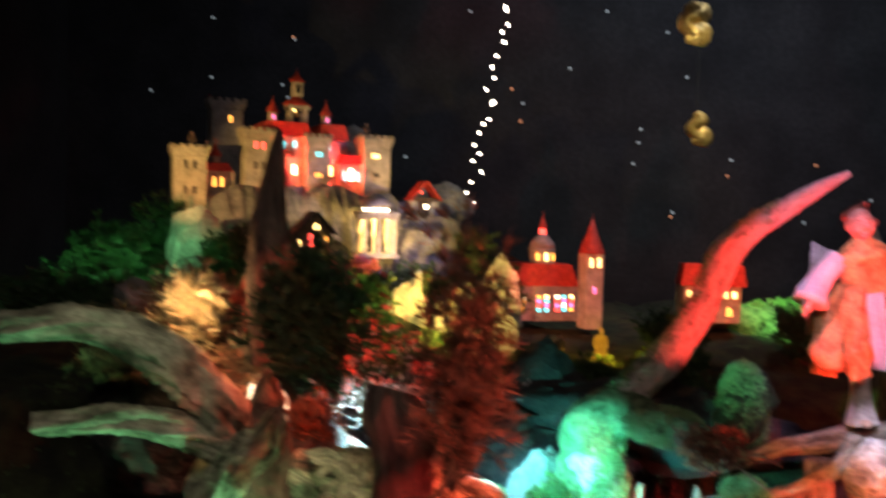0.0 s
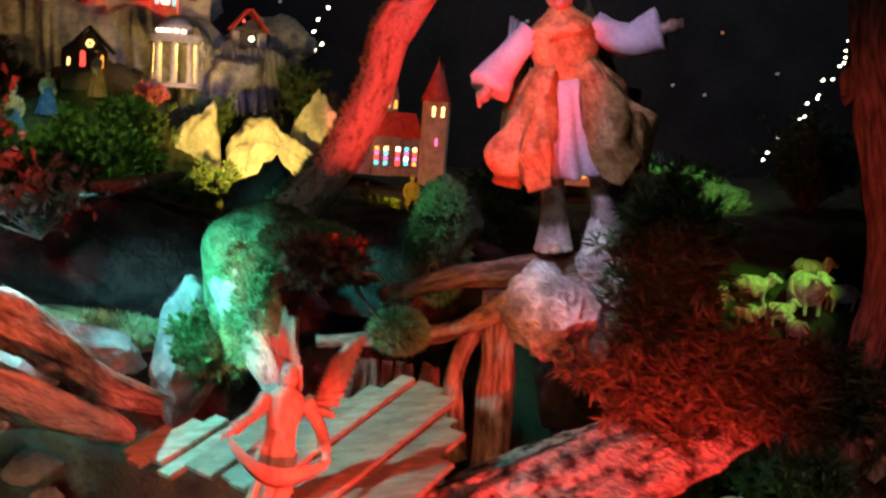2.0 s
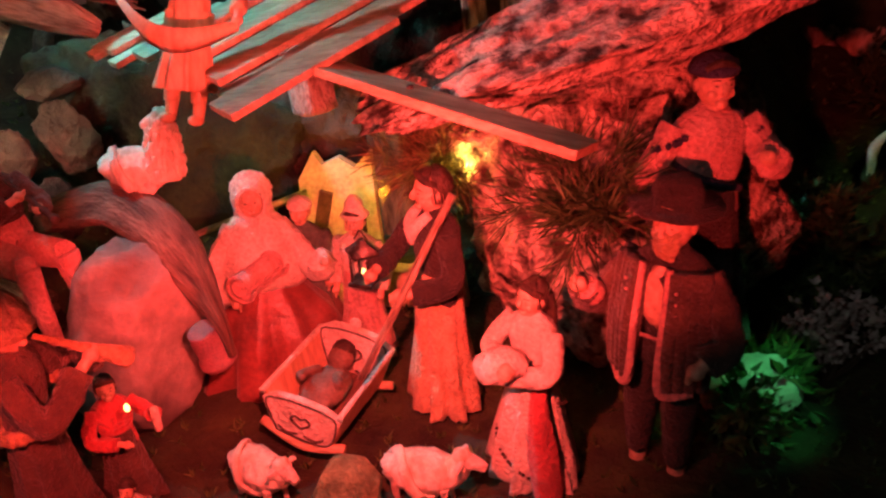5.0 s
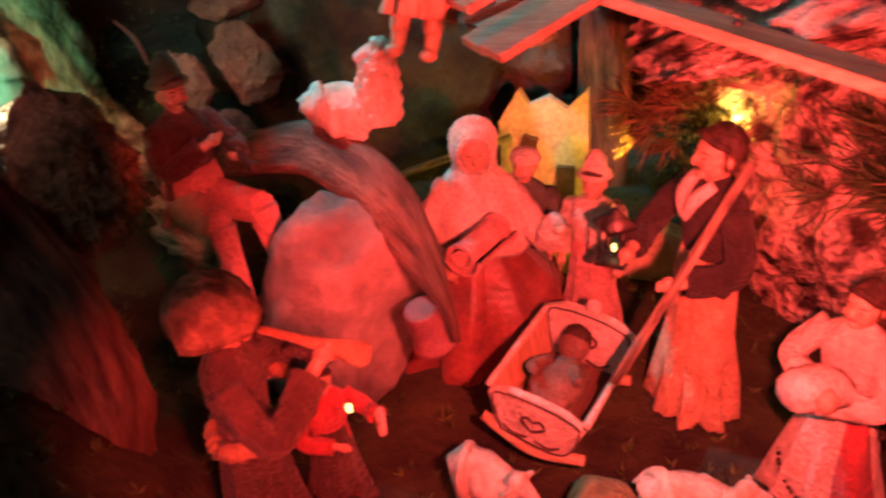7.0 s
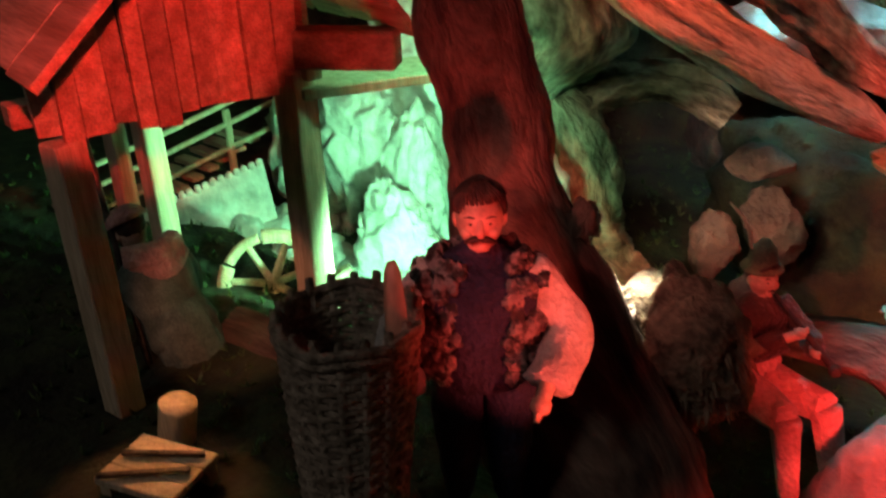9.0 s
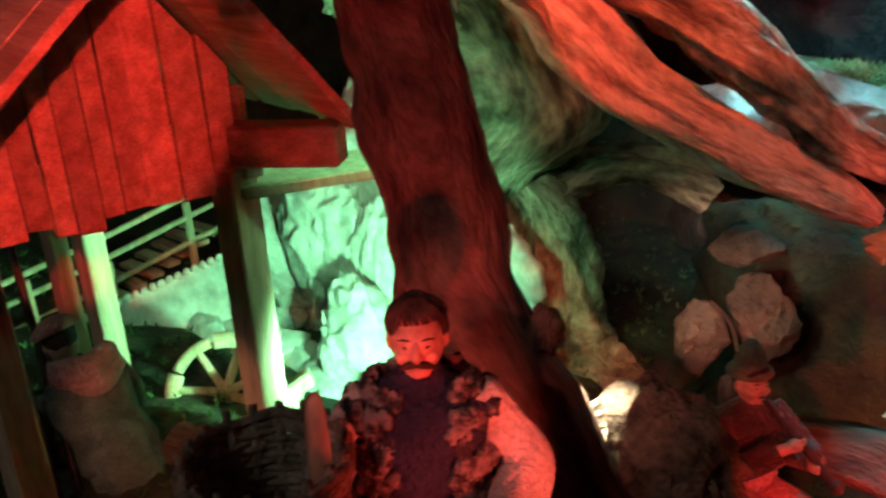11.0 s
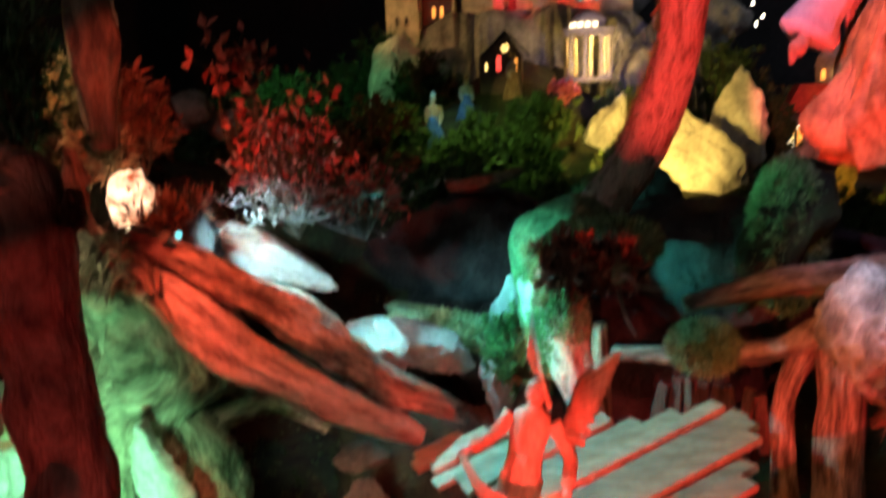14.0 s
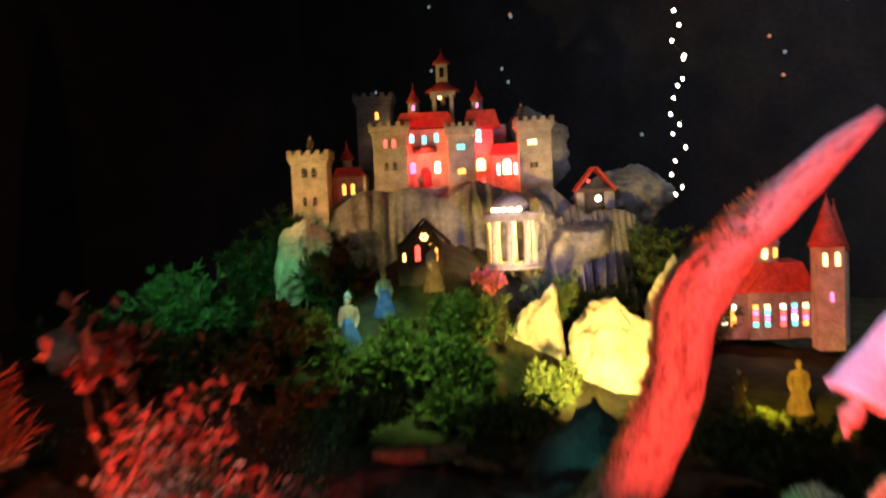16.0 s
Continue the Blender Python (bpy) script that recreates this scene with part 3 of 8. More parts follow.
def stones():
    def put(centre, size, seed, mat, label, turn):
        porous = mat in (CORK, LAVA)
        rock("boulder" if max(size) >= 0.08 else "stone", centre, size, seed, mat, label, turn, 7 if seed in (40, 22) else 30,
             0.30 if porous else 0.34 if 59 < seed < 66 or 35 < seed < 39 else 0.16, 5 if max(size) > 0.1 or 59 < seed < 66 else 4, True, 2.6 if porous else 0.6 if seed == 40 else 3.4 if 59 < seed < 66 or 35 < seed < 39 else 1.8)

    put((-0.25, 2.42, 0.49), (0.098, 0.06, 0.19), 3, PALE, "tall pale boulder standing among bushes", (0, 6, 20))
    put((-0.005, 2.45, 0.475), (0.145, 0.08, 0.175), 5, PALE, "broad pale boulder below the model castle", (0, -12, 25))
    put((0.035, 2.62, 0.60), (0.085, 0.06, 0.13), 6, PALE, "pale upright stone behind the boulders", (0, 0, 10))
    put((-0.87, 2.36, 0.76), (0.085, 0.07, 0.14), 8, PALE, "pale rock under the castle tower", (0, 18, 20))
    put((-0.78, 2.68, 0.83), (0.15, 0.09, 0.13), 9, ROCK, "grey crag carrying the castle wall", (0, 0, 27))
    put((-0.58, 2.74, 0.83), (0.13, 0.08, 0.12), 10, ROCK, "grey crag below the castle gate", (0, 0, 27))
    put((-0.40, 2.76, 0.80), (0.13, 0.10, 0.13), 11, ROCK, "ridged grey crag behind the little temple", (0, 12, 27))
    put((-0.26, 2.74, 0.76), (0.09, 0.09, 0.10), 12, ROCK, "sloping grey crag beside the temple", (0, 25, 27))
    put((-0.53, 3.10, 1.05), (0.12, 0.08, 0.15), 13, ROCK, "grey peak behind the castle roof", (0, 20, 27))
    put((-0.20, 3.04, 0.89), (0.14, 0.09, 0.11), 14, ROCK, "rounded grey rock behind the arched hut", (0, 0, 27))
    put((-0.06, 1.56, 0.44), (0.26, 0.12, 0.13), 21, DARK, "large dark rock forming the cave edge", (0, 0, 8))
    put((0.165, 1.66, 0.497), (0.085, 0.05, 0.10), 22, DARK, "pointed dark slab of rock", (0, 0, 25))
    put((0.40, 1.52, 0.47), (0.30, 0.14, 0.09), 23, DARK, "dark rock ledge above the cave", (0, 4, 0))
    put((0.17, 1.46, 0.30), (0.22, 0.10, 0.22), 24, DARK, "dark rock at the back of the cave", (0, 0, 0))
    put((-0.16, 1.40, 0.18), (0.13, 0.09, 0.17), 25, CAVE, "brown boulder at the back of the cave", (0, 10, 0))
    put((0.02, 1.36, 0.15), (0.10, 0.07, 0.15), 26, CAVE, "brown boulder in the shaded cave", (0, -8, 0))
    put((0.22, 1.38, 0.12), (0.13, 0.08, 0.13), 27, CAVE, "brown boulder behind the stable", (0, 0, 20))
    put((0.115, 1.33, 0.35), (0.058, 0.05, 0.11), 28, ROCK, "pale stone leaning under the mossy trunk", (0, 12, 0))
    put((0.002, 1.275, 0.372), (0.082, 0.05, 0.036), 29, ROCK, "flat pale stone under the bleached log", (0, 18, 20))
    put((-0.10, 1.27, 0.35), (0.07, 0.05, 0.05), 30, ROCK, "small pale stone beside the logs", (10, 0, 40))
    put((-0.20, 1.18, 0.498), (0.115, 0.045, 0.032), 31, PALE, "long pale slab of stone", (0, 24, 25))
    put((0.600, 1.085, 0.515), (0.056, 0.045, 0.06), 32, LAVA, "pitted grey stone on the ledge", (0, 10, 0))
    put((0.672, 1.13, 0.565), (0.048, 0.045, 0.07), 33, LAVA, "pitted grey stone beside the angel", (0, -6, 30))
    put((0.67, 1.12, 0.19), (0.15, 0.11, 0.22), 34, CORK, "rough cork-like rock wall of the stable", (0, 0, 20))
    put((0.70, 1.04, 0.385), (0.25, 0.095, 0.05), 35, CORK, "slanting slab of rough bark rock", (0, -20, 14))
    put((-0.235, 0.83, 0.17), (0.05, 0.04, 0.09), 60, PALE, "pale broken stone behind the shed post", (0, -10, 20))
    put((-0.36, 0.95, 0.30), (0.08, 0.06, 0.13), 62, PALE, "tall pale crag behind the shed", (0, -8, 10))
    put((-0.48, 0.96, 0.24), (0.08, 0.06, 0.12), 63, PALE, "pale rough crag beside the fence", (0, 6, 70))
    put((-0.15, 0.80, 0.14), (0.045, 0.04, 0.06), 64, PALE, "low pale stone at the shed foot", (0, 0, 15))
    put((-0.43, 0.90, 0.14), (0.06, 0.05, 0.06), 65, PALE, "low pale stone among the crags", (0, 0, 45))
    put((-0.36, 0.87, 0.25), (0.06, 0.05, 0.12), 36, PALE, "pale stone behind the wooden shed", (0, 0, 0))
    put((-0.29, 0.89, 0.22), (0.05, 0.05, 0.12), 37, PALE, "cracked pale stone behind the shed", (0, 8, 0))
    put((-0.44, 0.86, 0.22), (0.06, 0.05, 0.10), 38, PALE, "low pale stone beside the fence", (0, 0, 30))
    pointed = slab([(-0.185, 0.945, 0.235, -0.108, 0.955, 0.228), (-0.200, 0.945, 0.245, -0.108, 0.955, 0.252), (-0.203, 0.945, 0.268, -0.125, 0.955, 0.268), (-0.203, 0.945, 0.292, -0.152, 0.955, 0.288), (-0.199, 0.945, 0.310, -0.177, 0.955, 0.310), (-0.195, 0.948, 0.330, -0.187, 0.952, 0.330)],
                   0.012, 44, 60, 0.0045, 0.002, 5, 0.55, 60)
    tagged(pointed.part("boulder", PALE, origin=(-0.15, 0.95, 0.25)), "pointed pale stone beside the leaning trunk", "rock")
    lower = slab([(-0.19, 0.94, 0.05, -0.075, 0.95, 0.05), (-0.185, 0.94, 0.11, -0.082, 0.95, 0.12), (-0.183, 0.945, 0.17, -0.098, 0.955, 0.17), (-0.188, 0.945, 0.215, -0.112, 0.955, 0.21), (-0.192, 0.945, 0.238, -0.118, 0.955, 0.232)], 0.015, 40, 50, 0.0035, 0.0012, 9, 0.6, 30)
    tagged(lower.part("boulder", PALE, origin=(-0.14, 0.95, 0.14)), "smooth pale stone below the pointed one", "rock")
    put((0.276, 0.888, 0.105), (0.066, 0.055, 0.084), 40, ROCK, "smooth rounded boulder by the holy family", (0, 10, 20))
    put((0.05, 1.225, 0.14), (0.20, 0.055, 0.15), 57, SOIL, "bank of dark earth below the logs", (0, 0, 12))
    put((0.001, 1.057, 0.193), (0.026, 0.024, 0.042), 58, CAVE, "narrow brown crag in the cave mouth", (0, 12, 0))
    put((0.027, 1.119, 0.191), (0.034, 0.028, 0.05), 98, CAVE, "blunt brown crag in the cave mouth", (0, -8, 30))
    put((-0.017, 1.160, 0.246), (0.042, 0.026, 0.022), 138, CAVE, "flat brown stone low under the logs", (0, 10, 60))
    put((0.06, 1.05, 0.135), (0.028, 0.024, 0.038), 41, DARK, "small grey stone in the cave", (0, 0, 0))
    put((1.40, 1.95, 0.13), (0.08, 0.06, 0.13), 42, LAVA, "upright pale stone on the meadow", (0, 0, 0))
    put((0.80, 1.02, 0.06), (0.05, 0.04, 0.035), 43, PALE, "pale stone in the grass", (0, 0, 30))
    put((-0.67, 1.53, 0.66), (0.045, 0.04, 0.035), 44, PALE, "small pale stone under the pines", (0, 0, 0))
    put((-0.64, 1.44, 0.69), (0.05, 0.04, 0.04), 45, ROCK, "rounded brown stone beside the pines", (0, 0, 0))
    put((-0.25, 1.03, 0.50), (0.10, 0.08, 0.08), 46, DARK, "dark stone under the glowing tuft", (0, 0, 0))
    put((-0.42, 1.12, 0.52), (0.16, 0.12, 0.14), 47, DARK, "dark rock behind the great root", (0, 0, 0))
    put((0.70, 1.30, 0.42), (0.12, 0.10, 0.16), 48, DARK, "dark rock under the standing angel", (0, 0, 0))
    put((0.37, 1.36, 0.50), (0.10, 0.07, 0.08), 49, DARK, "dark rock beside the mossy trunk", (0, 0, 0))
    rr = random.Random(12)
    for k in range(13):
        x, y = rr.uniform(-0.44, -0.17), rr.uniform(0.68, 0.86)
        put((x, y, height(x, y) + 0.006), (rr.uniform(0.028, 0.05), rr.uniform(0.022, 0.04), rr.uniform(0.012, 0.024)), 70 + k, PALE, "low pale stone in the rubble behind the shed", (rr.uniform(-15, 15), rr.uniform(-15, 15), rr.uniform(0, 180)))
    rock("mossy_stone", (0.465, 1.33, 0.55), (0.036, 0.038, 0.088), 51, SOIL, "stone covered in green moss", (0, 24, 0), lump=0.5)
    rock("mossy_stone", (-0.01, 1.34, 0.375), (0.10, 0.04, 0.022), 52, MOSS, "low cushion of green moss", (0, 10, 0))
    rock("mossy_stone", (0.43, 1.16, 0.462), (0.03, 0.025, 0.022), 53, MOSS, "mossy stone at the ledge edge", (0, 0, 0))
    rock("moss_hill", (1.14, 3.15, 0.42), (0.31, 0.20, 0.17), 54, MOSS, "rounded hill covered in green moss", (0, 0, 0))
    rock("moss_hill", (1.25, 2.85, 0.36), (0.30, 0.16, 0.09), 55, MOSS, "low mossy rise on the meadow", (0, 0, 0))
    rock("moss_tuft", (0.507, 0.80, 0.055), (0.035, 0.03, 0.03), 56, MOSS, "small tuft of dry moss on the ground", (0, 0, 0))


stones()


def crags():
    """The folded rock face that carries the castle, drawn down in steep pleats."""
    front = Vector((0.46, -0.89, 0))
    for name, a, e, z1, z0, out, seed, label in (("rock_face", (-0.93, 2.52), (-0.30, 2.84), 0.935, 0.66, 0.10, 1, "steep pleated grey rock below the castle walls"),
                                                 ("rock_face", (-0.36, 2.72), (-0.10, 2.86), 0.86, 0.60, 0.13, 7, "pleated violet-grey rock slope beside the temple")):
        rows, n, m = [], 150, 26
        for i in range(n + 1):
            t = i / n
            x, y = a[0] + (e[0] - a[0]) * t, a[1] + (e[1] - a[1]) * t
            edge = min(1.0, 6 * t, 6 * (1 - t))
            top = z1 - 0.05 * (1 - edge) + 0.035 * nz(t * 7, seed, 2)
            ring = []
            for j in range(m + 1):
                v = j / m
                skew = t + 0.05 * v * nz(t * 4, seed, 9)
                pleat = 1 - abs(nz(skew * 16 + seed, v * 0.9, 3)) * 3.4
                fine = nz(skew * 46, v * 3, seed)
                d = out * (v ** 0.8) + (0.030 * pleat + 0.006 * fine) * (0.35 + 0.65 * v) - 0.03 * (1 - edge)
                ring.append(Vector((x, y, top + (z0 - top) * v)) + front * d)
            rows.append(ring + [Vector((x, y + 0.02, z0 - 0.02)), Vector((x, y + 0.02, top - 0.01)), ring[0]])
        b = Build().rings(rows)
        tagged(b.part(name, ROCK, origin=(a[0], a[1], z0)), label, "rock")


crags()

# ---- wood ----


def wood(name, points, mat, label, seg=22, count=60, lump=0.25, ridge=0.12, seed=1.0, flat=1.0, category="wood"):
    b = Build().tube(points, seg, count, 0, lump, ridge, seed, flat, 0.6 if name == "tree_trunk" else 3.0)
    return tagged(b.part(name, mat, origin=points[0][:3]), label, category)


def woods():
    edges = [(0.081, 0.657, 0.114, 0.267, 0.691, 0.114), (0.090, 0.667, 0.173, 0.257, 0.706, 0.173), (0.088, 0.662, 0.229, 0.232, 0.719, 0.229), (0.076, 0.666, 0.271, 0.190, 0.726, 0.271),
             (0.064, 0.666, 0.309, 0.147, 0.733, 0.309), (0.061, 0.667, 0.348, 0.115, 0.733, 0.348), (0.044, 0.674, 0.390, 0.089, 0.730, 0.390), (0.021, 0.684, 0.422, 0.068, 0.741, 0.422),
             (-0.004, 0.695, 0.455, 0.045, 0.754, 0.455), (-0.031, 0.710, 0.494, 0.013, 0.768, 0.494), (-0.052, 0.722, 0.534, -0.011, 0.775, 0.534), (-0.063, 0.719, 0.576, -0.011, 0.776, 0.576),
             (-0.063, 0.714, 0.617, -0.006, 0.773, 0.617), (-0.071, 0.722, 0.659, -0.019, 0.774, 0.650), (-0.067, 0.728, 0.692, -0.033, 0.773, 0.673)]
    trunk = thing("leaning_trunk", (0.16, 0.70, 0.16), "flat weathered brown trunk leaning over the scene", "trunk")
    slab(edges, 0.016, 56, 150, 0.010, 0.0035, 2, 0.62, 16).part("stem", TRUNK, trunk)
    Build().ball((0.115, 0.728, 0.354), (0.011, 0.012, 0.016), 0, 18, 0.5, 2.5, 3).part("knot", TRUNK, trunk, "dark broken knot on the trunk edge")
    Build().ball((-0.003, 0.773, 0.625), (0.011, 0.012, 0.018), 0, 18, 0.5, 2.5, 6).part("knot", TRUNK, trunk, "dark broken knot on the trunk edge")
    wood("log", [(-0.085, 0.895, 0.532, 0.016), (-0.057, 0.910, 0.512, 0.022), (-0.032, 0.925, 0.487, 0.031), (0.001, 0.949, 0.446, 0.026), (0.041, 0.983, 0.414, 0.022), (0.081, 1.021, 0.381, 0.020), (0.114, 1.051, 0.357, 0.017),
                 (0.139, 1.08, 0.334, 0.008)], BLEACHED, "bleached driftwood log sloping towards the stable roof", 40, 140, 0.30, 0.32, 4, category="log")
    wood("log", [(-0.095, 0.89, 0.578, 0.010), (-0.071, 0.903, 0.567, 0.013), (-0.048, 0.920, 0.553, 0.015), (-0.019, 0.941, 0.532, 0.018), (0.024, 0.971, 0.500, 0.019), (0.063, 0.998, 0.468, 0.024), (0.094, 1.027, 0.431, 0.018),
                 (0.116, 1.051, 0.402, 0.017), (0.135, 1.083, 0.379, 0.015), (0.157, 1.118, 0.360, 0.007)], DRIFT, "reddish driftwood log with a knotted end", 40, 160, 0.34, 0.36, 7, category="log")
    spike = Build().tube([(-0.040, 0.925, 0.495, 0.014), (-0.028, 0.926, 0.512, 0.009), (-0.022, 0.928, 0.527, 0.002)], 12, 16, 0, 0.3, 0.3, 6)
    tagged(spike.part("broken_stub", BLEACHED, origin=(-0.04, 0.925, 0.495)), "pointed broken stub on the bleached log", "wood")
    tree = thing("mossy_tree", (0.23, 1.27, 0.40), "moss-grown dead tree with one horn-shaped branch", "dead tree")
    horn = [(0.215, 1.285, 0.50, 0.046), (0.245, 1.283, 0.55, 0.037), (0.285, 1.272, 0.60, 0.028), (0.339, 1.248, 0.673, 0.0255), (0.378, 1.220, 0.755, 0.0235), (0.392, 1.198, 0.815, 0.0235),
            (0.425, 1.178, 0.858, 0.019), (0.465, 1.150, 0.892, 0.015), (0.50, 1.115, 0.922, 0.010), (0.530, 1.083, 0.944, 0.004)]
    Build().tube(horn, 26, 120, 0, 0.16, 0.14, 3).part("branch", BARK, tree, "curved bark branch rising like a horn")
    Build().tube([(0.18, 1.30, 0.42, 0.03), (0.205, 1.27, 0.475, 0.048), (0.22, 1.262, 0.535, 0.046), (0.265, 1.235, 0.556, 0.032), (0.33, 1.15, 0.552, 0.022), (0.375, 1.08, 0.553, 0.014), (0.395, 1.03, 0.555, 0.005)], 26, 90, 0, 0.35, 0.3, 5).part("limb", MOSS, tree, "limb thick with green moss")
    Build().tube([(0.20, 1.262, 0.49, 0.036), (0.235, 1.235, 0.43, 0.030), (0.275, 1.212, 0.37, 0.022), (0.30, 1.20, 0.30, 0.022), (0.31, 1.20, 0.22, 0.024)], 22, 50, 0, 0.25, 0.16, 8).part("leg", BARK, tree, "bare root leg half covered in moss")
    for k, (p, q, r) in enumerate((((0.375, 1.07, 0.55), (0.40, 1.03, 0.53), (0.425, 1.0, 0.515)), ((0.37, 1.06, 0.555), (0.41, 1.05, 0.545), (0.44, 1.03, 0.55)), ((0.38, 1.05, 0.55), (0.41, 1.02, 0.56), (0.43, 0.99, 0.555)))):
        Build().tube([(*p, 0.003), (*q, 0.0022), (*r, 0.001)], 6, 12, 0, 0.3, 0.2, k).part("twig", DRIFT, tree)
    great = thing("great_root", (-0.20, 1.0, 0.12), "great gnarled grey root of an old tree", "root")
    def root_arm(arm, seed):
        Build().tube(arm, 44, 110, 0, 0.38, 0.30, seed, 1.0, 9.0).part("root_arm", ROOTW, great)

    slab([(-0.34, 0.99, 0.03, -0.17, 1.02, 0.03), (-0.33, 0.995, 0.10, -0.182, 1.03, 0.10), (-0.33, 1.0, 0.20, -0.205, 1.03, 0.20), (-0.335, 1.0, 0.27, -0.197, 1.03, 0.27), (-0.345, 1.0, 0.31, -0.185, 1.035, 0.31),
          (-0.355, 1.0, 0.35, -0.142, 1.035, 0.35), (-0.36, 1.0, 0.39, -0.115, 1.03, 0.39), (-0.36, 0.99, 0.43, -0.112, 1.02, 0.43), (-0.355, 0.98, 0.47, -0.118, 1.005, 0.47), (-0.34, 0.97, 0.51, -0.125, 0.985, 0.51), (-0.31, 0.97, 0.545, -0.17, 0.975, 0.54)],
         0.05, 80, 120, 0.030, 0.010, 11, 0.75, 13).part("stump", ROOTW, great, "broad grey stump, cracked and hollowed")
    root_arm([(-0.215, 1.02, 0.21, 0.020), (-0.212, 1.03, 0.255, 0.026), (-0.190, 1.045, 0.296, 0.027), (-0.152, 1.065, 0.322, 0.025), (-0.110, 1.095, 0.330, 0.022), (-0.075, 1.12, 0.318, 0.020), (-0.050, 1.14, 0.298, 0.017)], 14)
    root_arm([(-0.19, 1.025, 0.31, 0.022), (-0.172, 1.03, 0.285, 0.030), (-0.150, 1.03, 0.225, 0.032), (-0.148, 1.03, 0.165, 0.034), (-0.125, 1.03, 0.125, 0.036), (-0.07, 1.03, 0.108, 0.030), (-0.01, 1.02, 0.118, 0.020), (0.04, 1.0, 0.14, 0.008)], 17)
    root_arm([(-0.16, 1.03, 0.10, 0.04), (-0.10, 1.01, 0.075, 0.034), (-0.02, 0.99, 0.065, 0.028), (0.08, 0.97, 0.06, 0.016)], 18)
    root_arm([(-0.58, 0.84, 0.715, 0.014), (-0.448, 0.864, 0.721, 0.022), (-0.363, 0.883, 0.69, 0.026), (-0.302, 0.90, 0.633, 0.030), (-0.272, 0.93, 0.56, 0.036), (-0.25, 0.98, 0.48, 0.045)], 20)
    root_arm([(-0.30, 0.90, 0.50, 0.03), (-0.25, 0.86, 0.56, 0.026), (-0.21, 0.83, 0.60, 0.018), (-0.19, 0.80, 0.64, 0.008)], 23)
    root_arm([(-0.50, 0.845, 0.60, 0.012), (-0.375, 0.865, 0.605, 0.018), (-0.289, 0.90, 0.573, 0.022), (-0.25, 0.95, 0.53, 0.03)], 26)
    root_arm([(-0.20, 0.97, 0.53, 0.020), (-0.13, 0.93, 0.54, 0.022), (-0.075, 0.945, 0.52, 0.030), (-0.05, 0.975, 0.49, 0.030)], 32)
    bark = thing("torn_bark", (-0.09, 0.88, 0.53), "ragged strips of torn bark at the log heads", "bark")
    rb = random.Random(31)
    for k in range(64):
        a = rb.uniform(-2.8, 0.7)
        x, y, z = -0.095 + rb.uniform(-0.045, 0.035), 0.880 + rb.uniform(-0.012, 0.03), 0.548 + rb.uniform(-0.035, 0.025)
        ln = rb.uniform(0.03, 0.07)
        q = Vector((math.cos(a) * 0.7, math.sin(a) * 0.35, rb.uniform(-0.5, 0.35))) * ln
        Build().tube([(x, y, z, 0.004), (x + q.x * 0.35, y + q.y * 0.4, z + q.z * 0.2 + 0.006, 0.0052), (x + q.x * 0.75, y + q.y * 0.8, z + q.z * 0.5 + 0.002, 0.0042), (x + q.x, y + q.y, z + q.z * 1.2, 0.0012)], 10, 16, 0, 0.5, 0.5, k, 0.22).part("strip", DRIFT, bark)
    for k in range(9):
        a = k * 0.7
        Build().tube([(0.108 + 0.010 * math.cos(a), 1.048, 0.408 + 0.010 * math.sin(a), 0.006), (0.132 + 0.012 * math.cos(a), 1.080 + 0.004 * (k % 3), 0.382 + 0.012 * math.sin(a), 0.005),
                      (0.160 + 0.004 * (k % 4), 1.118, 0.358 + 0.012 * math.sin(a), 0.001)], 6, 12, 0, 0.4, 0.3, k).part("strip", DRIFT, bark)
    wood("arched_root", [(0.10, 0.985, 0.165, 0.016), (0.179, 0.955, 0.20, 0.022), (0.235, 0.945, 0.212, 0.024), (0.285, 0.925, 0.205, 0.024), (0.335, 0.90, 0.18, 0.017), (0.375, 0.872, 0.15, 0.006), (0.385, 0.865, 0.125, 0.003)], TRUNK,
         "arched brown driftwood root over the boulder", 20, 60, 0.25, 0.18, 9, 0.75, "root")
    tall = thing("tree_trunk", (1.27, 1.72, 0.20), "tall split brown tree trunk beside the meadow", "trunk")
    Build().tube([(1.215, 1.70, 0.05, 0.040), (1.222, 1.71, 0.20, 0.027), (1.232, 1.715, 0.31, 0.027), (1.247, 1.72, 0.42, 0.032), (1.243, 1.72, 0.57, 0.034), (1.195, 1.72, 0.76, 0.036), (1.165, 1.74, 0.90, 0.034), (1.172, 1.76, 1.06, 0.030), (1.20, 1.78, 1.30, 0.02)],
                 32, 110, 0, 0.2, 0.26, 12, 1.0, 0.8).part("stem", TRUNK, tall)
    Build().tube([(1.375, 1.70, 0.05, 0.045), (1.36, 1.705, 0.20, 0.030), (1.345, 1.71, 0.31, 0.040), (1.332, 1.72, 0.42, 0.050), (1.318, 1.72, 0.57, 0.056), (1.275, 1.72, 0.76, 0.062), (1.25, 1.75, 0.92, 0.056), (1.242, 1.78, 1.10, 0.046), (1.26, 1.80, 1.35, 0.035)],
                 44, 110, 0, 0.2, 0.26, 15, 1.0, 0.8).part("stem", TRUNK, tall)
    Build().ball((1.262, 1.735, 0.70), (0.05, 0.03, 0.14), 0, 20, 0.3, 2, 4).part("web", TRUNK, tall, "torn wood between the two stems")
    Build().ball((1.150, 1.74, 0.83), (0.022, 0.022, 0.035), 0, 16, 0.4, 2, 5).part("knot", TRUNK, tall)
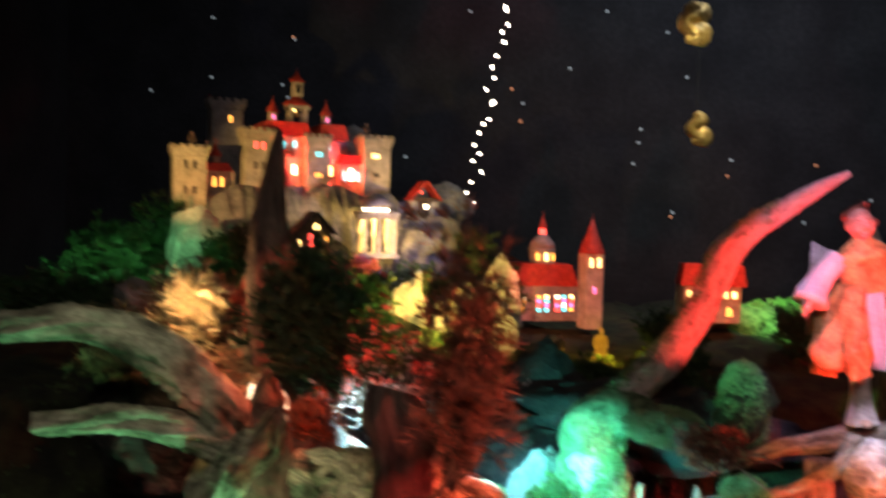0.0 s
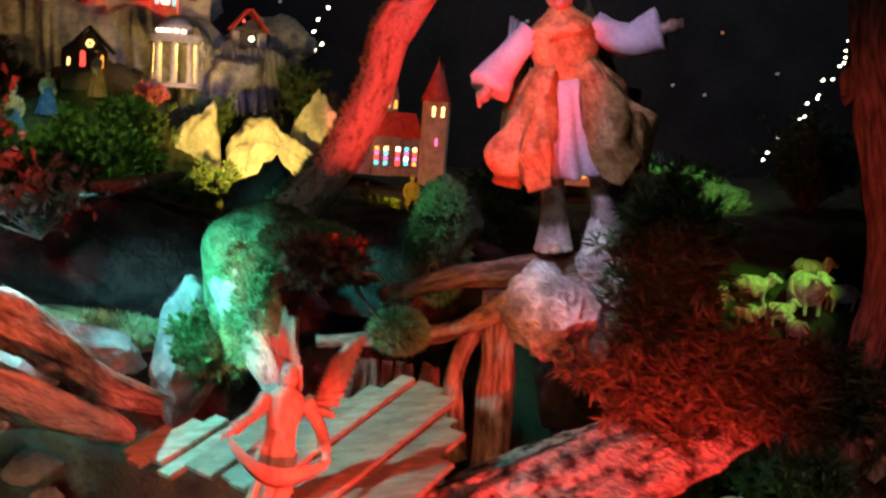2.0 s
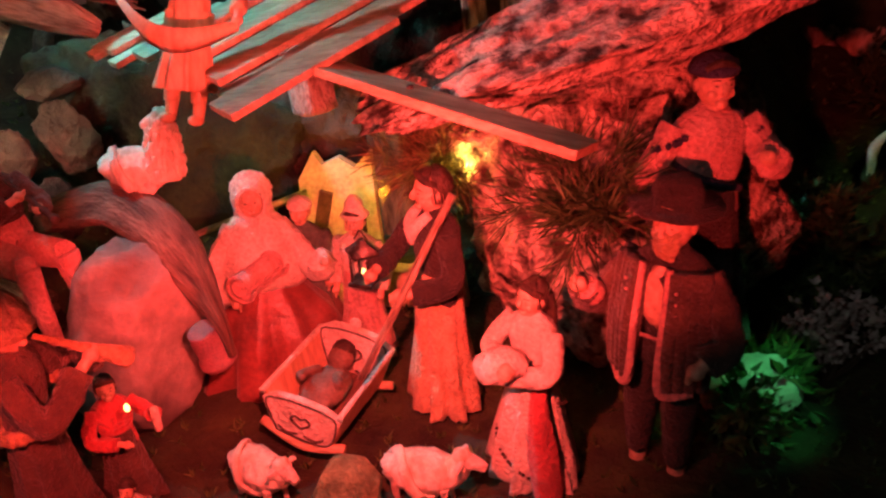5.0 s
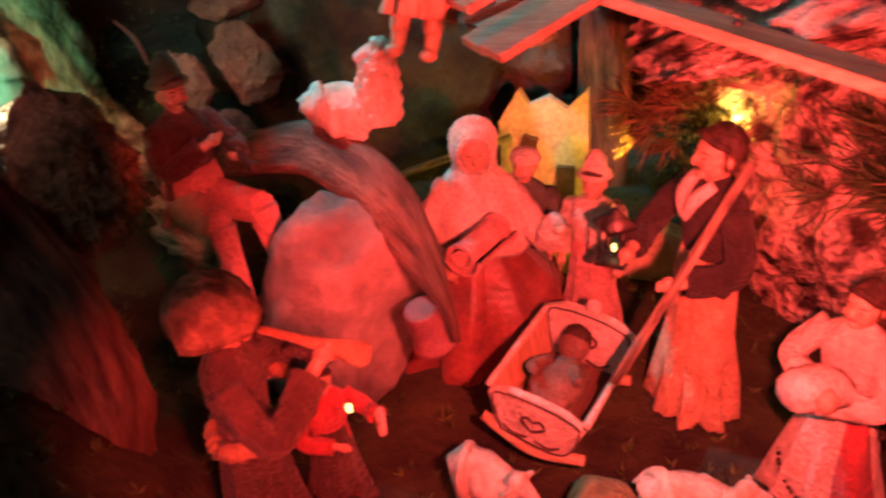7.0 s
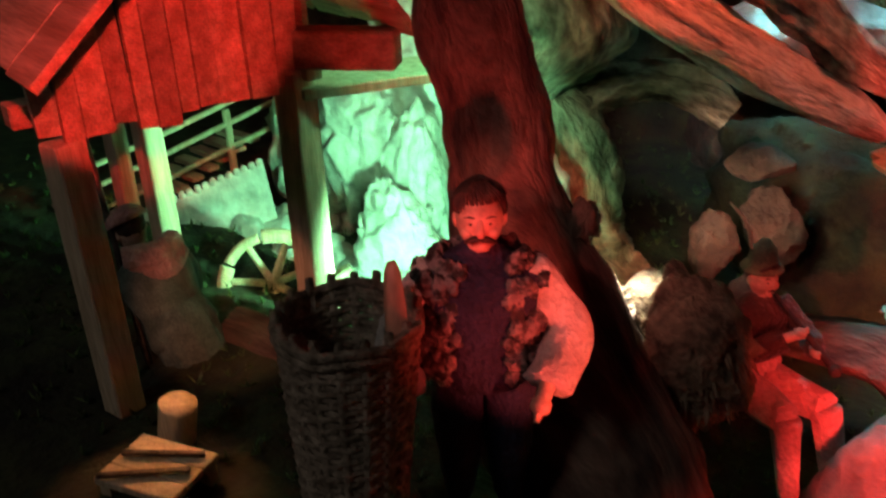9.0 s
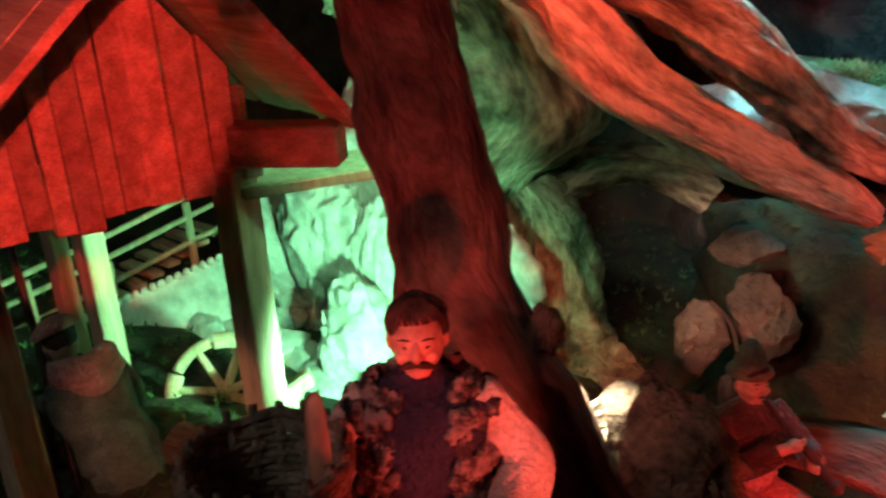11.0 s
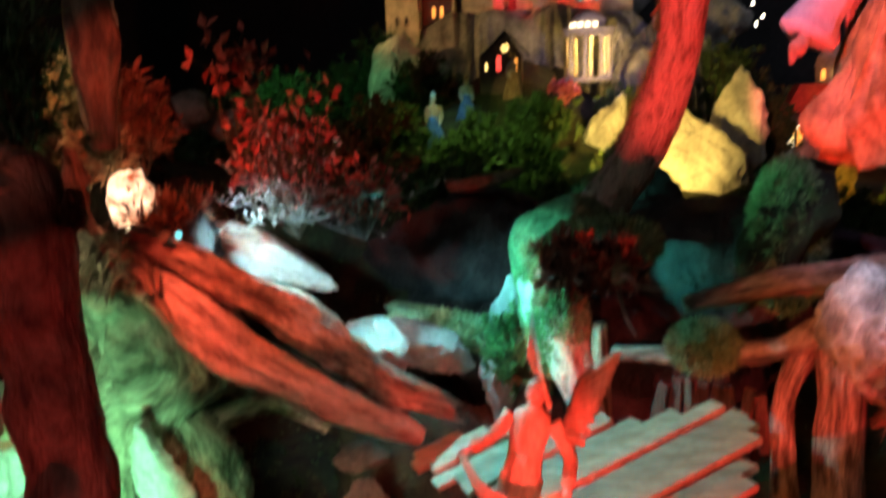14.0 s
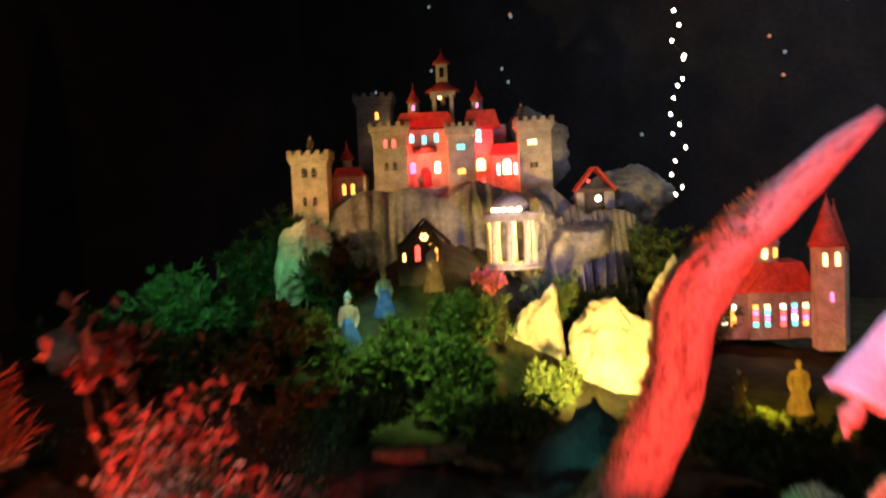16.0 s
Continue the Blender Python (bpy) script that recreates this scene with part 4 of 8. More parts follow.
    wood("stump", [(0.555, 1.19, 0.25, 0.026), (0.552, 1.19, 0.42, 0.022), (0.548, 1.195, 0.515, 0.020)], DRIFT, "bleached upright post under the ledge", 16, 24, 0.2, 0.1, 14, category="stump")
    wood("stump", [(0.29, 1.235, 0.31, 0.012), (0.285, 1.235, 0.40, 0.012), (0.287, 1.23, 0.45, 0.008)], DRIFT, "small split wooden post beside moss", 10, 16, 0.2, 0.1, 15, category="stump")
    wood("stump", [(0.690, 1.30, 0.45, 0.018), (0.692, 1.30, 0.62, 0.016), (0.694, 1.30, 0.775, 0.015)], DRIFT, "slim bleached post behind the angel", 12, 24, 0.2, 0.1, 16, category="stump")
    ledge = thing("twisted_roots", (0.5, 1.17, 0.45), "twisted brown roots along the ledge edge", "root")
    for k, arm in enumerate(([(0.33, 1.17, 0.44, 0.006), (0.42, 1.165, 0.452, 0.009), (0.50, 1.17, 0.47, 0.012), (0.56, 1.15, 0.515, 0.013), (0.60, 1.17, 0.55, 0.015)],
                             [(0.40, 1.19, 0.495, 0.010), (0.47, 1.2, 0.52, 0.013), (0.54, 1.21, 0.535, 0.016), (0.66, 1.22, 0.555, 0.02)],
                             [(0.52, 1.19, 0.47, 0.012), (0.50, 1.19, 0.40, 0.01), (0.51, 1.18, 0.30, 0.012)])):
        Build().tube(arm, 14, 40, 0, 0.4, 0.25, 21 + k * 5).part("root", DRIFT, ledge)
    for k, (x, y, z0, z1, r) in enumerate(((-1.205, 1.648, 0.60, 1.18, 0.036),)):
        wood("bark_spire", [(x, y, z0, r * 1.3), (x, y, z0 + 0.2, r), (x + 0.012, y, z1 - 0.12, r * 0.6), (x + 0.02, y, z1, 0.004)], BARK, "tall pointed spire of rough bark", 28, 70, 0.4, 0.30, 30 + k, category="bark")
    wood("bark_spire", [(-0.262, 0.985, 0.66, 0.016), (-0.258, 0.98, 0.71, 0.022), (-0.252, 0.977, 0.77, 0.029), (-0.250, 0.975, 0.835, 0.029), (-0.250, 0.973, 0.88, 0.021), (-0.243, 0.971, 0.935, 0.013), (-0.240, 0.97, 0.976, 0.003)], TRUNK,
         "pointed spire of bare wood above the glowing stone", 32, 90, 0.30, 0.22, 41, 0.6, "bark")
    shield = slab([(-0.270, 0.915, 0.50, -0.200, 0.920, 0.50), (-0.268, 0.915, 0.56, -0.202, 0.920, 0.56), (-0.262, 0.917, 0.61, -0.207, 0.920, 0.60), (-0.252, 0.918, 0.645, -0.215, 0.920, 0.635), (-0.240, 0.919, 0.668, -0.229, 0.920, 0.664)], 0.008, 36, 60, 0.012, 0.005, 8, 0.7, 22)
    tagged(shield.part("bark_piece", TRUNK, origin=(-0.235, 0.918, 0.50)), "dark upright piece of bark before the glowing stone", "bark")
    wood("dark_branch", [(-0.10, 1.50, 0.565, 0.012), (-0.02, 1.49, 0.575, 0.014), (0.03, 1.47, 0.59, 0.010), (0.06, 1.46, 0.60, 0.004)], STEM, "short dark branch lying on the rock", 10, 24, 0.3, 0.2, 33, category="branch")


woods()


def stable():
    """The plank roof of the stable with its beam, back boards and lamp."""
    roof = thing("stable_roof", (0.36, 1.04, 0.36), "stepped plank roof of the open stable", "roof")
    normal = Vector((-0.191, -0.202, 0.961)).normalized()
    run = Vector((0.57, 0.82, 0))
    run = (run - normal * run.dot(normal)).normalized()
    wide = run.cross(normal).normalized()
    home = Vector((0.31, 1.05, 0.352 - (-0.191 * (0.31 - 0.46) - 0.202 * (1.05 - 0.926)) / 0.961))
    m = Matrix((run, -wide, normal)).transposed()
    rnd = random.Random(4)
    front = [(-0.155, -0.078), (-0.107, -0.092), (-0.06, -0.082), (-0.024, -0.071), (0.017, -0.071), (0.092, -0.062), (0.141, -0.056), (0.163, -0.086), (0.21, -0.088)]
    rear = [(-0.155, -0.03), (-0.10, 0.01), (-0.05, 0.06), (-0.016, 0.10), (0.035, 0.164), (0.078, 0.187), (0.106, 0.176), (0.129, 0.157), (0.15, 0.123), (0.176, 0.112), (0.199, 0.05)]
    width = 0.0242
    for k in range(15):
        s = -0.145 + width * k
        lo = float(np.interp(s, *zip(*front))) + rnd.uniform(-0.012, 0.008)
        hi = float(np.interp(s, *zip(*rear))) + rnd.uniform(-0.008, 0.010)
        mid = home + run * ((lo + hi) / 2) + wide * s + normal * (0.003 * (k % 3))
        Build().box(mid, (hi - lo, width * (0.90 if k in (8, 10, 11) else 0.97), 0.006), 0, m @ rot(rnd.uniform(-3, 3), 0, rnd.uniform(-0.7, 0.7)), 0.0006).part("plank", PLANK, roof)
    beam = thing("beam", (0.57, 0.90, 0.335), "long flat roof board with pale sawn edges", "beam")
    p0, p1 = Vector((0.470, 0.932, 0.354)), Vector((0.674, 0.876, 0.327))
    d = (p1 - p0).normalized()
    up = Vector((0.12, 0.12, 1)).normalized()
    side = up.cross(d).normalized()
    t = Matrix((d, side, d.cross(side))).transposed()
    Build().box((p0 + p1) / 2, ((p1 - p0).length, 0.034, 0.007), 0, t, 0.0006).part("board", PLANK, beam)
    Build().ball((0.54, 0.916, 0.349), (0.003, 0.003, 0.002), 0, 8).part("nail", METAL, beam, "dark nail head")
    prop = thing("wooden_post", (0.36, 1.28, 0.03), "upright rough wooden post at the stable back", "post")
    Build().box((0.36, 1.285, 0.12), (0.055, 0.02, 0.22), 0, rot(0, 0, 12), 0.002).part("board", TRUNK, prop)
    ruin = thing("ruined_wall", (0.32, 1.20, 0.03), "small broken plaster wall with dark openings", "wall")
    outline = [(-0.045, 0), (-0.05, 0.10), (-0.03, 0.135), (-0.02, 0.12), (0.0, 0.13), (0.02, 0.118), (0.04, 0.14), (0.045, 0.06), (0.05, 0)]
    place = pose(0.325, 1.20, 0.03, -6, 0, 8)
    Build().prism(outline, -0.006, 0.006, 0, place).part("plaster", PLASTER, ruin)
    Build().box(place @ Vector((-0.022, -0.008, 0.06)), (0.016, 0.006, 0.06), 0, rot(0, 14, 8)).part("opening", DOOR, ruin, "dark slit opening")
    Build().box(place @ Vector((0.022, -0.008, 0.035)), (0.018, 0.006, 0.05), 0, rot(0, 0, 8)).part("opening", DOOR, ruin, "dark door opening")
    rs = random.Random(41)
    for k in range(9):
        x, y = 0.365 + 0.016 * k, 1.215 + rs.uniform(-0.012, 0.012)
        piece = Build().box((x, y, 0.372 + rs.uniform(-0.012, 0.012)), (0.013, 0.006, 0.065), 0, rot(rs.uniform(-8, 8), rs.uniform(-12, 12), rs.uniform(-30, 30)), 0.001)
        tagged(piece.part("splintered_board", TRUNK, origin=(x, y, 0.34)), "splintered upright board under the ledge", "board", "splintered boards")
    rail = thing("wooden_rail", (0.24, 1.14, 0.10), "thin weathered rail beside the ruin", "rail")
    Build().tube([(0.19, 1.09, 0.10, 0.004), (0.30, 1.17, 0.13, 0.004)], 8, 12).part("pole", DRIFT, rail)
    low = thing("low_wall", (0.42, 1.13, 0.03), "low yellowish broken wall behind the family", "wall")
    Build().prism([(-0.07, 0), (-0.07, 0.03), (-0.03, 0.048), (0.01, 0.044), (0.04, 0.055), (0.07, 0.042), (0.075, 0)], -0.01, 0.01, 0, pose(0.43, 1.12, 0.03, 0, 0, 12)).part("plaster", PLASTER, low)
    light = thing("stable_lamp", (0.515, 1.12, 0.16), "small glowing bulb behind the rock wall", "lamp")
    Build().ball((0.522, 1.115, 0.200), (0.0055, 0.0055, 0.018), 0, 12).part("bulb", LIT_Y, light)
    Build().tube([(0.515, 1.10, 0.16, 0.005), (0.515, 1.10, 0.185, 0.005)], 10, 6).part("socket", METAL, light)


stable()


def shed():
    """The open shed whose boarded gable faces the holy family."""
    s = thing("wooden_shed", (-0.2, 0.58, 0.12), "open wooden shed with boarded gable and red-lit roof", "shed")
    rnd = random.Random(8)
    for x, y, z, w in ((-0.118, 0.662, 0.425, 0.024), (-0.120, 0.49, 0.41, 0.022), (-0.29, 0.605, 0.40, 0.020), (-0.335, 0.590, 0.40, 0.016)):
        Build().box((x, y, (0.10 + z) / 2), (w, w, z - 0.10), 0, rot(0, 0, 14), 0.0012).part("post", BOARD, s)
    Build().box((-0.138, 0.575, 0.428), (0.018, 0.22, 0.016), 0, None, 0.001).part("beam", PLANK, s)
    Build().box((-0.070, 0.681, 0.445), (0.074, 0.024, 0.027), 0, rot(0, 0, 40), 0.0015).part("bracket", PLANK, s, "dark protruding beam end")
    Build().box((-0.2, 0.67, 0.425), (0.20, 0.014, 0.014), 0, None, 0.001).part("beam", BOARD, s)
    Build().box((-0.110, 0.728, 0.408), (0.060, 0.125, 0.008), 0, rot(0, 0, -18), 0.001).part("wall_plate", BOARD, s, "pale flat board under the eave")

    def top(v):
        return 0.572 - (v - 0.60) * 1.15 if v > 0.60 else 0.572 - (0.60 - v) * 0.88

    y = 0.475
    while y < 0.665:
        w = rnd.uniform(0.013, 0.024)
        low = 0.412 + rnd.uniform(-0.007, 0.006)
        skew = rnd.uniform(-0.002, 0.002)
        x = -0.114 + rnd.uniform(-0.0015, 0.0015)
        outline = [(y, low), (y + w - 0.0013, low + skew), (y + w - 0.0013 + skew, top(y + w) - 0.002), (y + skew, top(y) - 0.002)]
        if y < 0.60 < y + w:
            outline.insert(3, (0.60, 0.572))
        turn = Matrix(((0, 1, 0, x), (1, 0, 0, 0), (0, 0, 1, 0), (0, 0, 0, 1)))
        Build().prism(outline, -0.0025, 0.0025, 0, turn).part("board", PLANK, s)
        y += w
    for k in range(4):
        Build().box((-0.118 - 0.02 * k, 0.672, 0.448), (0.018, 0.005, 0.062), 0, rot(rnd.uniform(-1, 1), 0, 0), 0.0006).part("board", PLANK, s)
    for y1, z1 in ((0.715, 0.456), (0.462, 0.468)):
        for k in range(8):
            x = -0.048 - 0.0455 * k
            a, b = Vector((x, 0.60, 0.590)), Vector((x, y1 + rnd.uniform(-0.004, 0.004), z1))
            d = (b - a).normalized()
            t = Matrix((Vector((1, 0, 0)), d, Vector((1, 0, 0)).cross(d))).transposed()
            Build().box((a + b) / 2 + Vector((0, 0, 0.0015 * (k % 2))), (0.045, (b - a).length, 0.006), 0, t @ rot(0, 0, rnd.uniform(-0.8, 0.8)), 0.0006).part("roof_board", PLANK, s)


shed()


def left_yard():
    fence = thing("rail_fence", (-0.51, 0.72, 0.16), "rustic fence of thin poles above the plaster wall", "fence")
    for x, y, z0, z1 in ((-0.515, 0.683, 0.12, 0.236), (-0.497, 0.775, 0.12, 0.286), (-0.49, 0.59, 0.12, 0.25), (-0.485, 0.86, 0.12, 0.30)):
        Build().tube([(x, y, z0, 0.0055), (x, y, z1, 0.005)], 8, 8, 0, 0.1, 0, x).part("post", BOARD, fence)
    for z in (0.0, 0.024, -0.03):
        Build().tube([(-0.497, 0.56, 0.225 + z, 0.0036), (-0.515, 0.67, 0.238 + z, 0.0036), (-0.487, 0.82, 0.282 + z, 0.0036), (-0.475, 0.90, 0.300 + z, 0.0036)], 8, 20, 0, 0.1, 0, z).part("rail", BOARD, fence)
    steps = thing("plank_ramp", (-0.50, 0.72, 0.15), "ramp of narrow reddish planks behind the fence", "ramp")
    for k in range(9):
        Build().box((-0.53 - 0.004 * k, 0.64 + 0.022 * k, 0.180 + 0.006 * k), (0.07, 0.017, 0.006), 0, rot(0, 0, 8 + 2 * (k % 3)), 0.0006).part("plank", PLANK, steps)
    wheel = thing("wagon_wheel", (-0.225, 0.675, 0.15), "broken wooden wheel leaning beside the shed post", "wheel")
    turn = pose(-0.225, 0.675, 0.195, 62, 0, 58)
    for k in range(7):
        a = [turn @ Vector((0.046 * math.cos((k + i * 0.31) * 0.9), 0.046 * math.sin((k + i * 0.31) * 0.9), 0)) for i in range(4)]
        Build().tube([(*q, 0.0075) for q in a], 8, 12, 0, 0.05, 0, k, 0.7).part("felloe", BOARD, wheel)
        q = turn @ Vector((0.046 * math.cos(k * 0.9 + 0.3), 0.046 * math.sin(k * 0.9 + 0.3), 0))
        Build().tube([(*(turn @ Vector((0, 0, 0))), 0.0045), (*q, 0.0034)], 6, 6).part("spoke", BOARD, wheel)
    Build().lathe((0, 0, 0), [(-0.012, 0.008), (-0.008, 0.012), (0.008, 0.012), (0.012, 0.008)], 14).part("hub", PLANK, wheel).matrix_local = Matrix.Translation(-Vector((-0.225, 0.675, 0.15))) @ turn
    wall = thing("plaster_wall", (-0.40, 0.70, 0.12), "sloping pale plaster wall with a beaded rim", "wall")
    tl, tr = Vector((-0.455, 0.625, 0.203)), Vector((-0.416, 0.775, 0.240))
    rows = []
    for i in range(25):
        u = i / 24
        up = tl.lerp(tr, u)
        dn = Vector((-0.352, 0.60 + 0.165 * u, 0.10))
        ring = []
        for k in range(13):
            v = k / 12
            q = up.lerp(dn, v) + Vector((1, -0.4, 0.6)) * (0.006 * nz(u * 5, v * 4, 2) + 0.003 * nz(u * 16, v * 12, 5))
            ring.append(q)
        rows.append(ring + [q + Vector((-0.025, 0.01, -0.012)) for q in reversed(ring)] + [ring[0]])
    Build().rings(rows).part("plaster", PALE, wall)
    for k in range(17):
        q = tl.lerp(tr, (k + 0.5) / 17)
        Build().ball(q + Vector((0, 0, 0.002)), (0.0045, 0.0045, 0.005), 0, 8, 0.3, 3, k).part("bead", PALE, wall)
    rw = random.Random(17)
    for k in range(5):
        x, y = -0.19 + rw.uniform(-0.03, 0.03), 0.70 + rw.uniform(-0.02, 0.03)
        z = height(x, y) + 0.012 + 0.014 * (k % 3)
        piece = Build().box((x, y, z), (0.045, 0.016 + 0.006 * (k % 2), 0.014), 0, rot(rw.uniform(-20, 20), rw.uniform(-30, 10), rw.uniform(0, 180)), 0.002).part("firewood", BOARD, origin=(x, y, z))
        tagged(piece, "split pale block of firewood in a pile", "firewood", "firewood pile")
    bench = thing("saw_bench", (-0.015, 0.475, 0.18), "low wooden bench with sawn timber and tools", "bench")
    turn = rot(0, 0, 28)
    for k in range(3):
        Build().box(Vector((-0.015, 0.474, 0.217)) + turn @ Vector((0, -0.0165 + 0.0165 * k, 0)), (0.062, 0.0155, 0.006), 0, turn, 0.0008).part("board", BOARD, bench)
    for dx, dy in ((-0.025, -0.018), (0.025, -0.018), (-0.025, 0.018), (0.025, 0.018)):
        Build().box(Vector((-0.015, 0.474, 0.188)) + turn @ Vector((dx, dy, 0)), (0.009, 0.009, 0.054), 0, turn, 0.0008).part("leg", BOARD, bench)
    for k, (dy, slope) in enumerate(((-0.012, 0.5), (0.008, 0.35))):
        q = Vector((-0.015, 0.474, 0.2235)) + turn @ Vector((0, dy, 0))
        d = turn @ Vector((0.026, 0.026 * slope, 0))
        Build().tube([(*(q - d), 0.0024), (*(q + d), 0.0024)], 6, 6).part("tool_bar", METAL, bench, "thin dark iron bar")
    block = Build().tube([(-0.052, 0.502, 0.205, 0.013), (-0.047, 0.506, 0.236, 0.013)], 20, 8, 0, 0.05, 0.04, 6).part("chopping_block", BOARD, origin=(-0.058, 0.505, 0.20))
    tagged(block, "round pale chopping block beside the bench", "block")
    log = thing("round_log", (-0.14, 0.60, 0.2), "thick sawn log with a pale cut end", "log")
    Build().tube([(-0.165, 0.606, 0.198, 0.022), (-0.12, 0.620, 0.196, 0.023), (-0.066, 0.636, 0.192, 0.022)], 24, 24, 0, 0.06, 0.06, 3).part("bark", TRUNK, log)
    Build().tube([(-0.0675, 0.6356, 0.192, 0.0195), (-0.0645, 0.6364, 0.192, 0.0195)], 24, 3).part("cut_end", BOARD, log, "pale sawn end")
    for x, y in ((-0.15, 0.610), (-0.09, 0.628)):
        Build().box((x, y, 0.135), (0.014, 0.05, 0.09), 0, rot(0, 0, 16), 0.001).part("trestle", PLANK, log)
    pole = thing("iron_rod", (-0.17, 0.52, 0.13), "thin dark rods leaning at the shed", "rod")
    Build().tube([(-0.145, 0.525, 0.14, 0.003), (-0.245, 0.537, 0.40, 0.003)], 8, 8).part("rod", METAL, pole)
    Build().tube([(-0.125, 0.508, 0.14, 0.003), (-0.240, 0.520, 0.38, 0.003)], 8, 8).part("rod", METAL, pole)


left_yard()

# ---- buildings ----


def under(b, name, mats, parent, label=""):
    """Links a mesh built in its parent's own frame."""
    ob = new(name, b.mesh(name, mats if isinstance(mats, (list, tuple)) else [mats]))
    ob.parent = parent
    if label:
        tagged(ob, label)
    return ob


def window(parent, x, y, z, w, h, pane, frame_mat=STONEW, arch=True, bars=True):
    """A window on a wall that faces -y: frame, pane and glazing bars."""
    b = Build()
    t = w * 0.14
    for dx in (-1, 1):
        b.box((x + dx * w / 2, y, z), (t, 0.004, h), 0, None, 0.0004)
    b.box((x, y, z - h / 2), (w + 2 * t, 0.006, t), 0, None, 0.0004)
    if arch:
        pts = [(x + w / 2 * math.cos(k * math.pi / 6), y, z + h / 2 + w / 2 * math.sin(k * math.pi / 6), t * 0.5) for k in range(7)]
        b.tube(pts, 6, 14)
    else:
        b.box((x, y, z + h / 2), (w + t, 0.004, t), 0, None, 0.0004)
    ob = under(b, "window", frame_mat, parent)
    g = Build()
    outline = [(x - w / 2, z - h / 2), (x + w / 2, z - h / 2), (x + w / 2, z + h / 2)]
    outline += [(x + w / 2 * math.cos(k * math.pi / 6), z + h / 2 + w / 2 * math.sin(k * math.pi / 6)) for k in range(1, 6)] if arch else []
    outline += [(x - w / 2, z + h / 2)]
    g.prism(outline, y - 0.0006, y + 0.0006)
    under(g, "pane", pane, ob)
    if bars:
        under(Build().box((x, y - 0.001, z), (t * 0.5, 0.002, h), 0, None, 0.0002).box((x, y - 0.001, z), (w, 0.002, t * 0.5), 0, None, 0.0002), "glazing_bar", frame_mat, ob)


def crenels(parent, x, y, z, w, d, mat, n=5):
    """A flared cap with battlements."""
    b = Build().box((x, y, z), (w * 1.18, d * 1.18, 0.016), 0, None, 0.002).box((x, y, z - 0.013), (w * 1.08, d * 1.08, 0.012), 0, None, 0.002)
    s = w * 1.18 / (2 * n - 1)
    for k in range(n):
        off = -w * 0.59 + s * (2 * k + 0.5)
        for sign in (-1, 1):
            b.box((x + off, y + sign * (d * 0.59 - s / 2), z + 0.013), (s, s, 0.013), 0, None, 0.001)
            b.box((x + sign * (w * 0.59 - s / 2), y + off * d / w, z + 0.013), (s, s, 0.013), 0, None, 0.001)
    return under(b, "battlement", mat, parent)


def cone(parent, x, y, z, r, h, mat=TILE, seg=8, name="roof", tip=True):
    b = Build().lathe((x, y, z), [(0, r), (0.006, r * 0.98), (h * 0.5, r * 0.5), (h, 0.001)], seg)
    if tip:
        b.tube([(x, y, z + h - 0.004, 0.0016), (x, y, z + h + 0.014, 0.001)], 6, 5)
    return under(b, name, mat, parent)


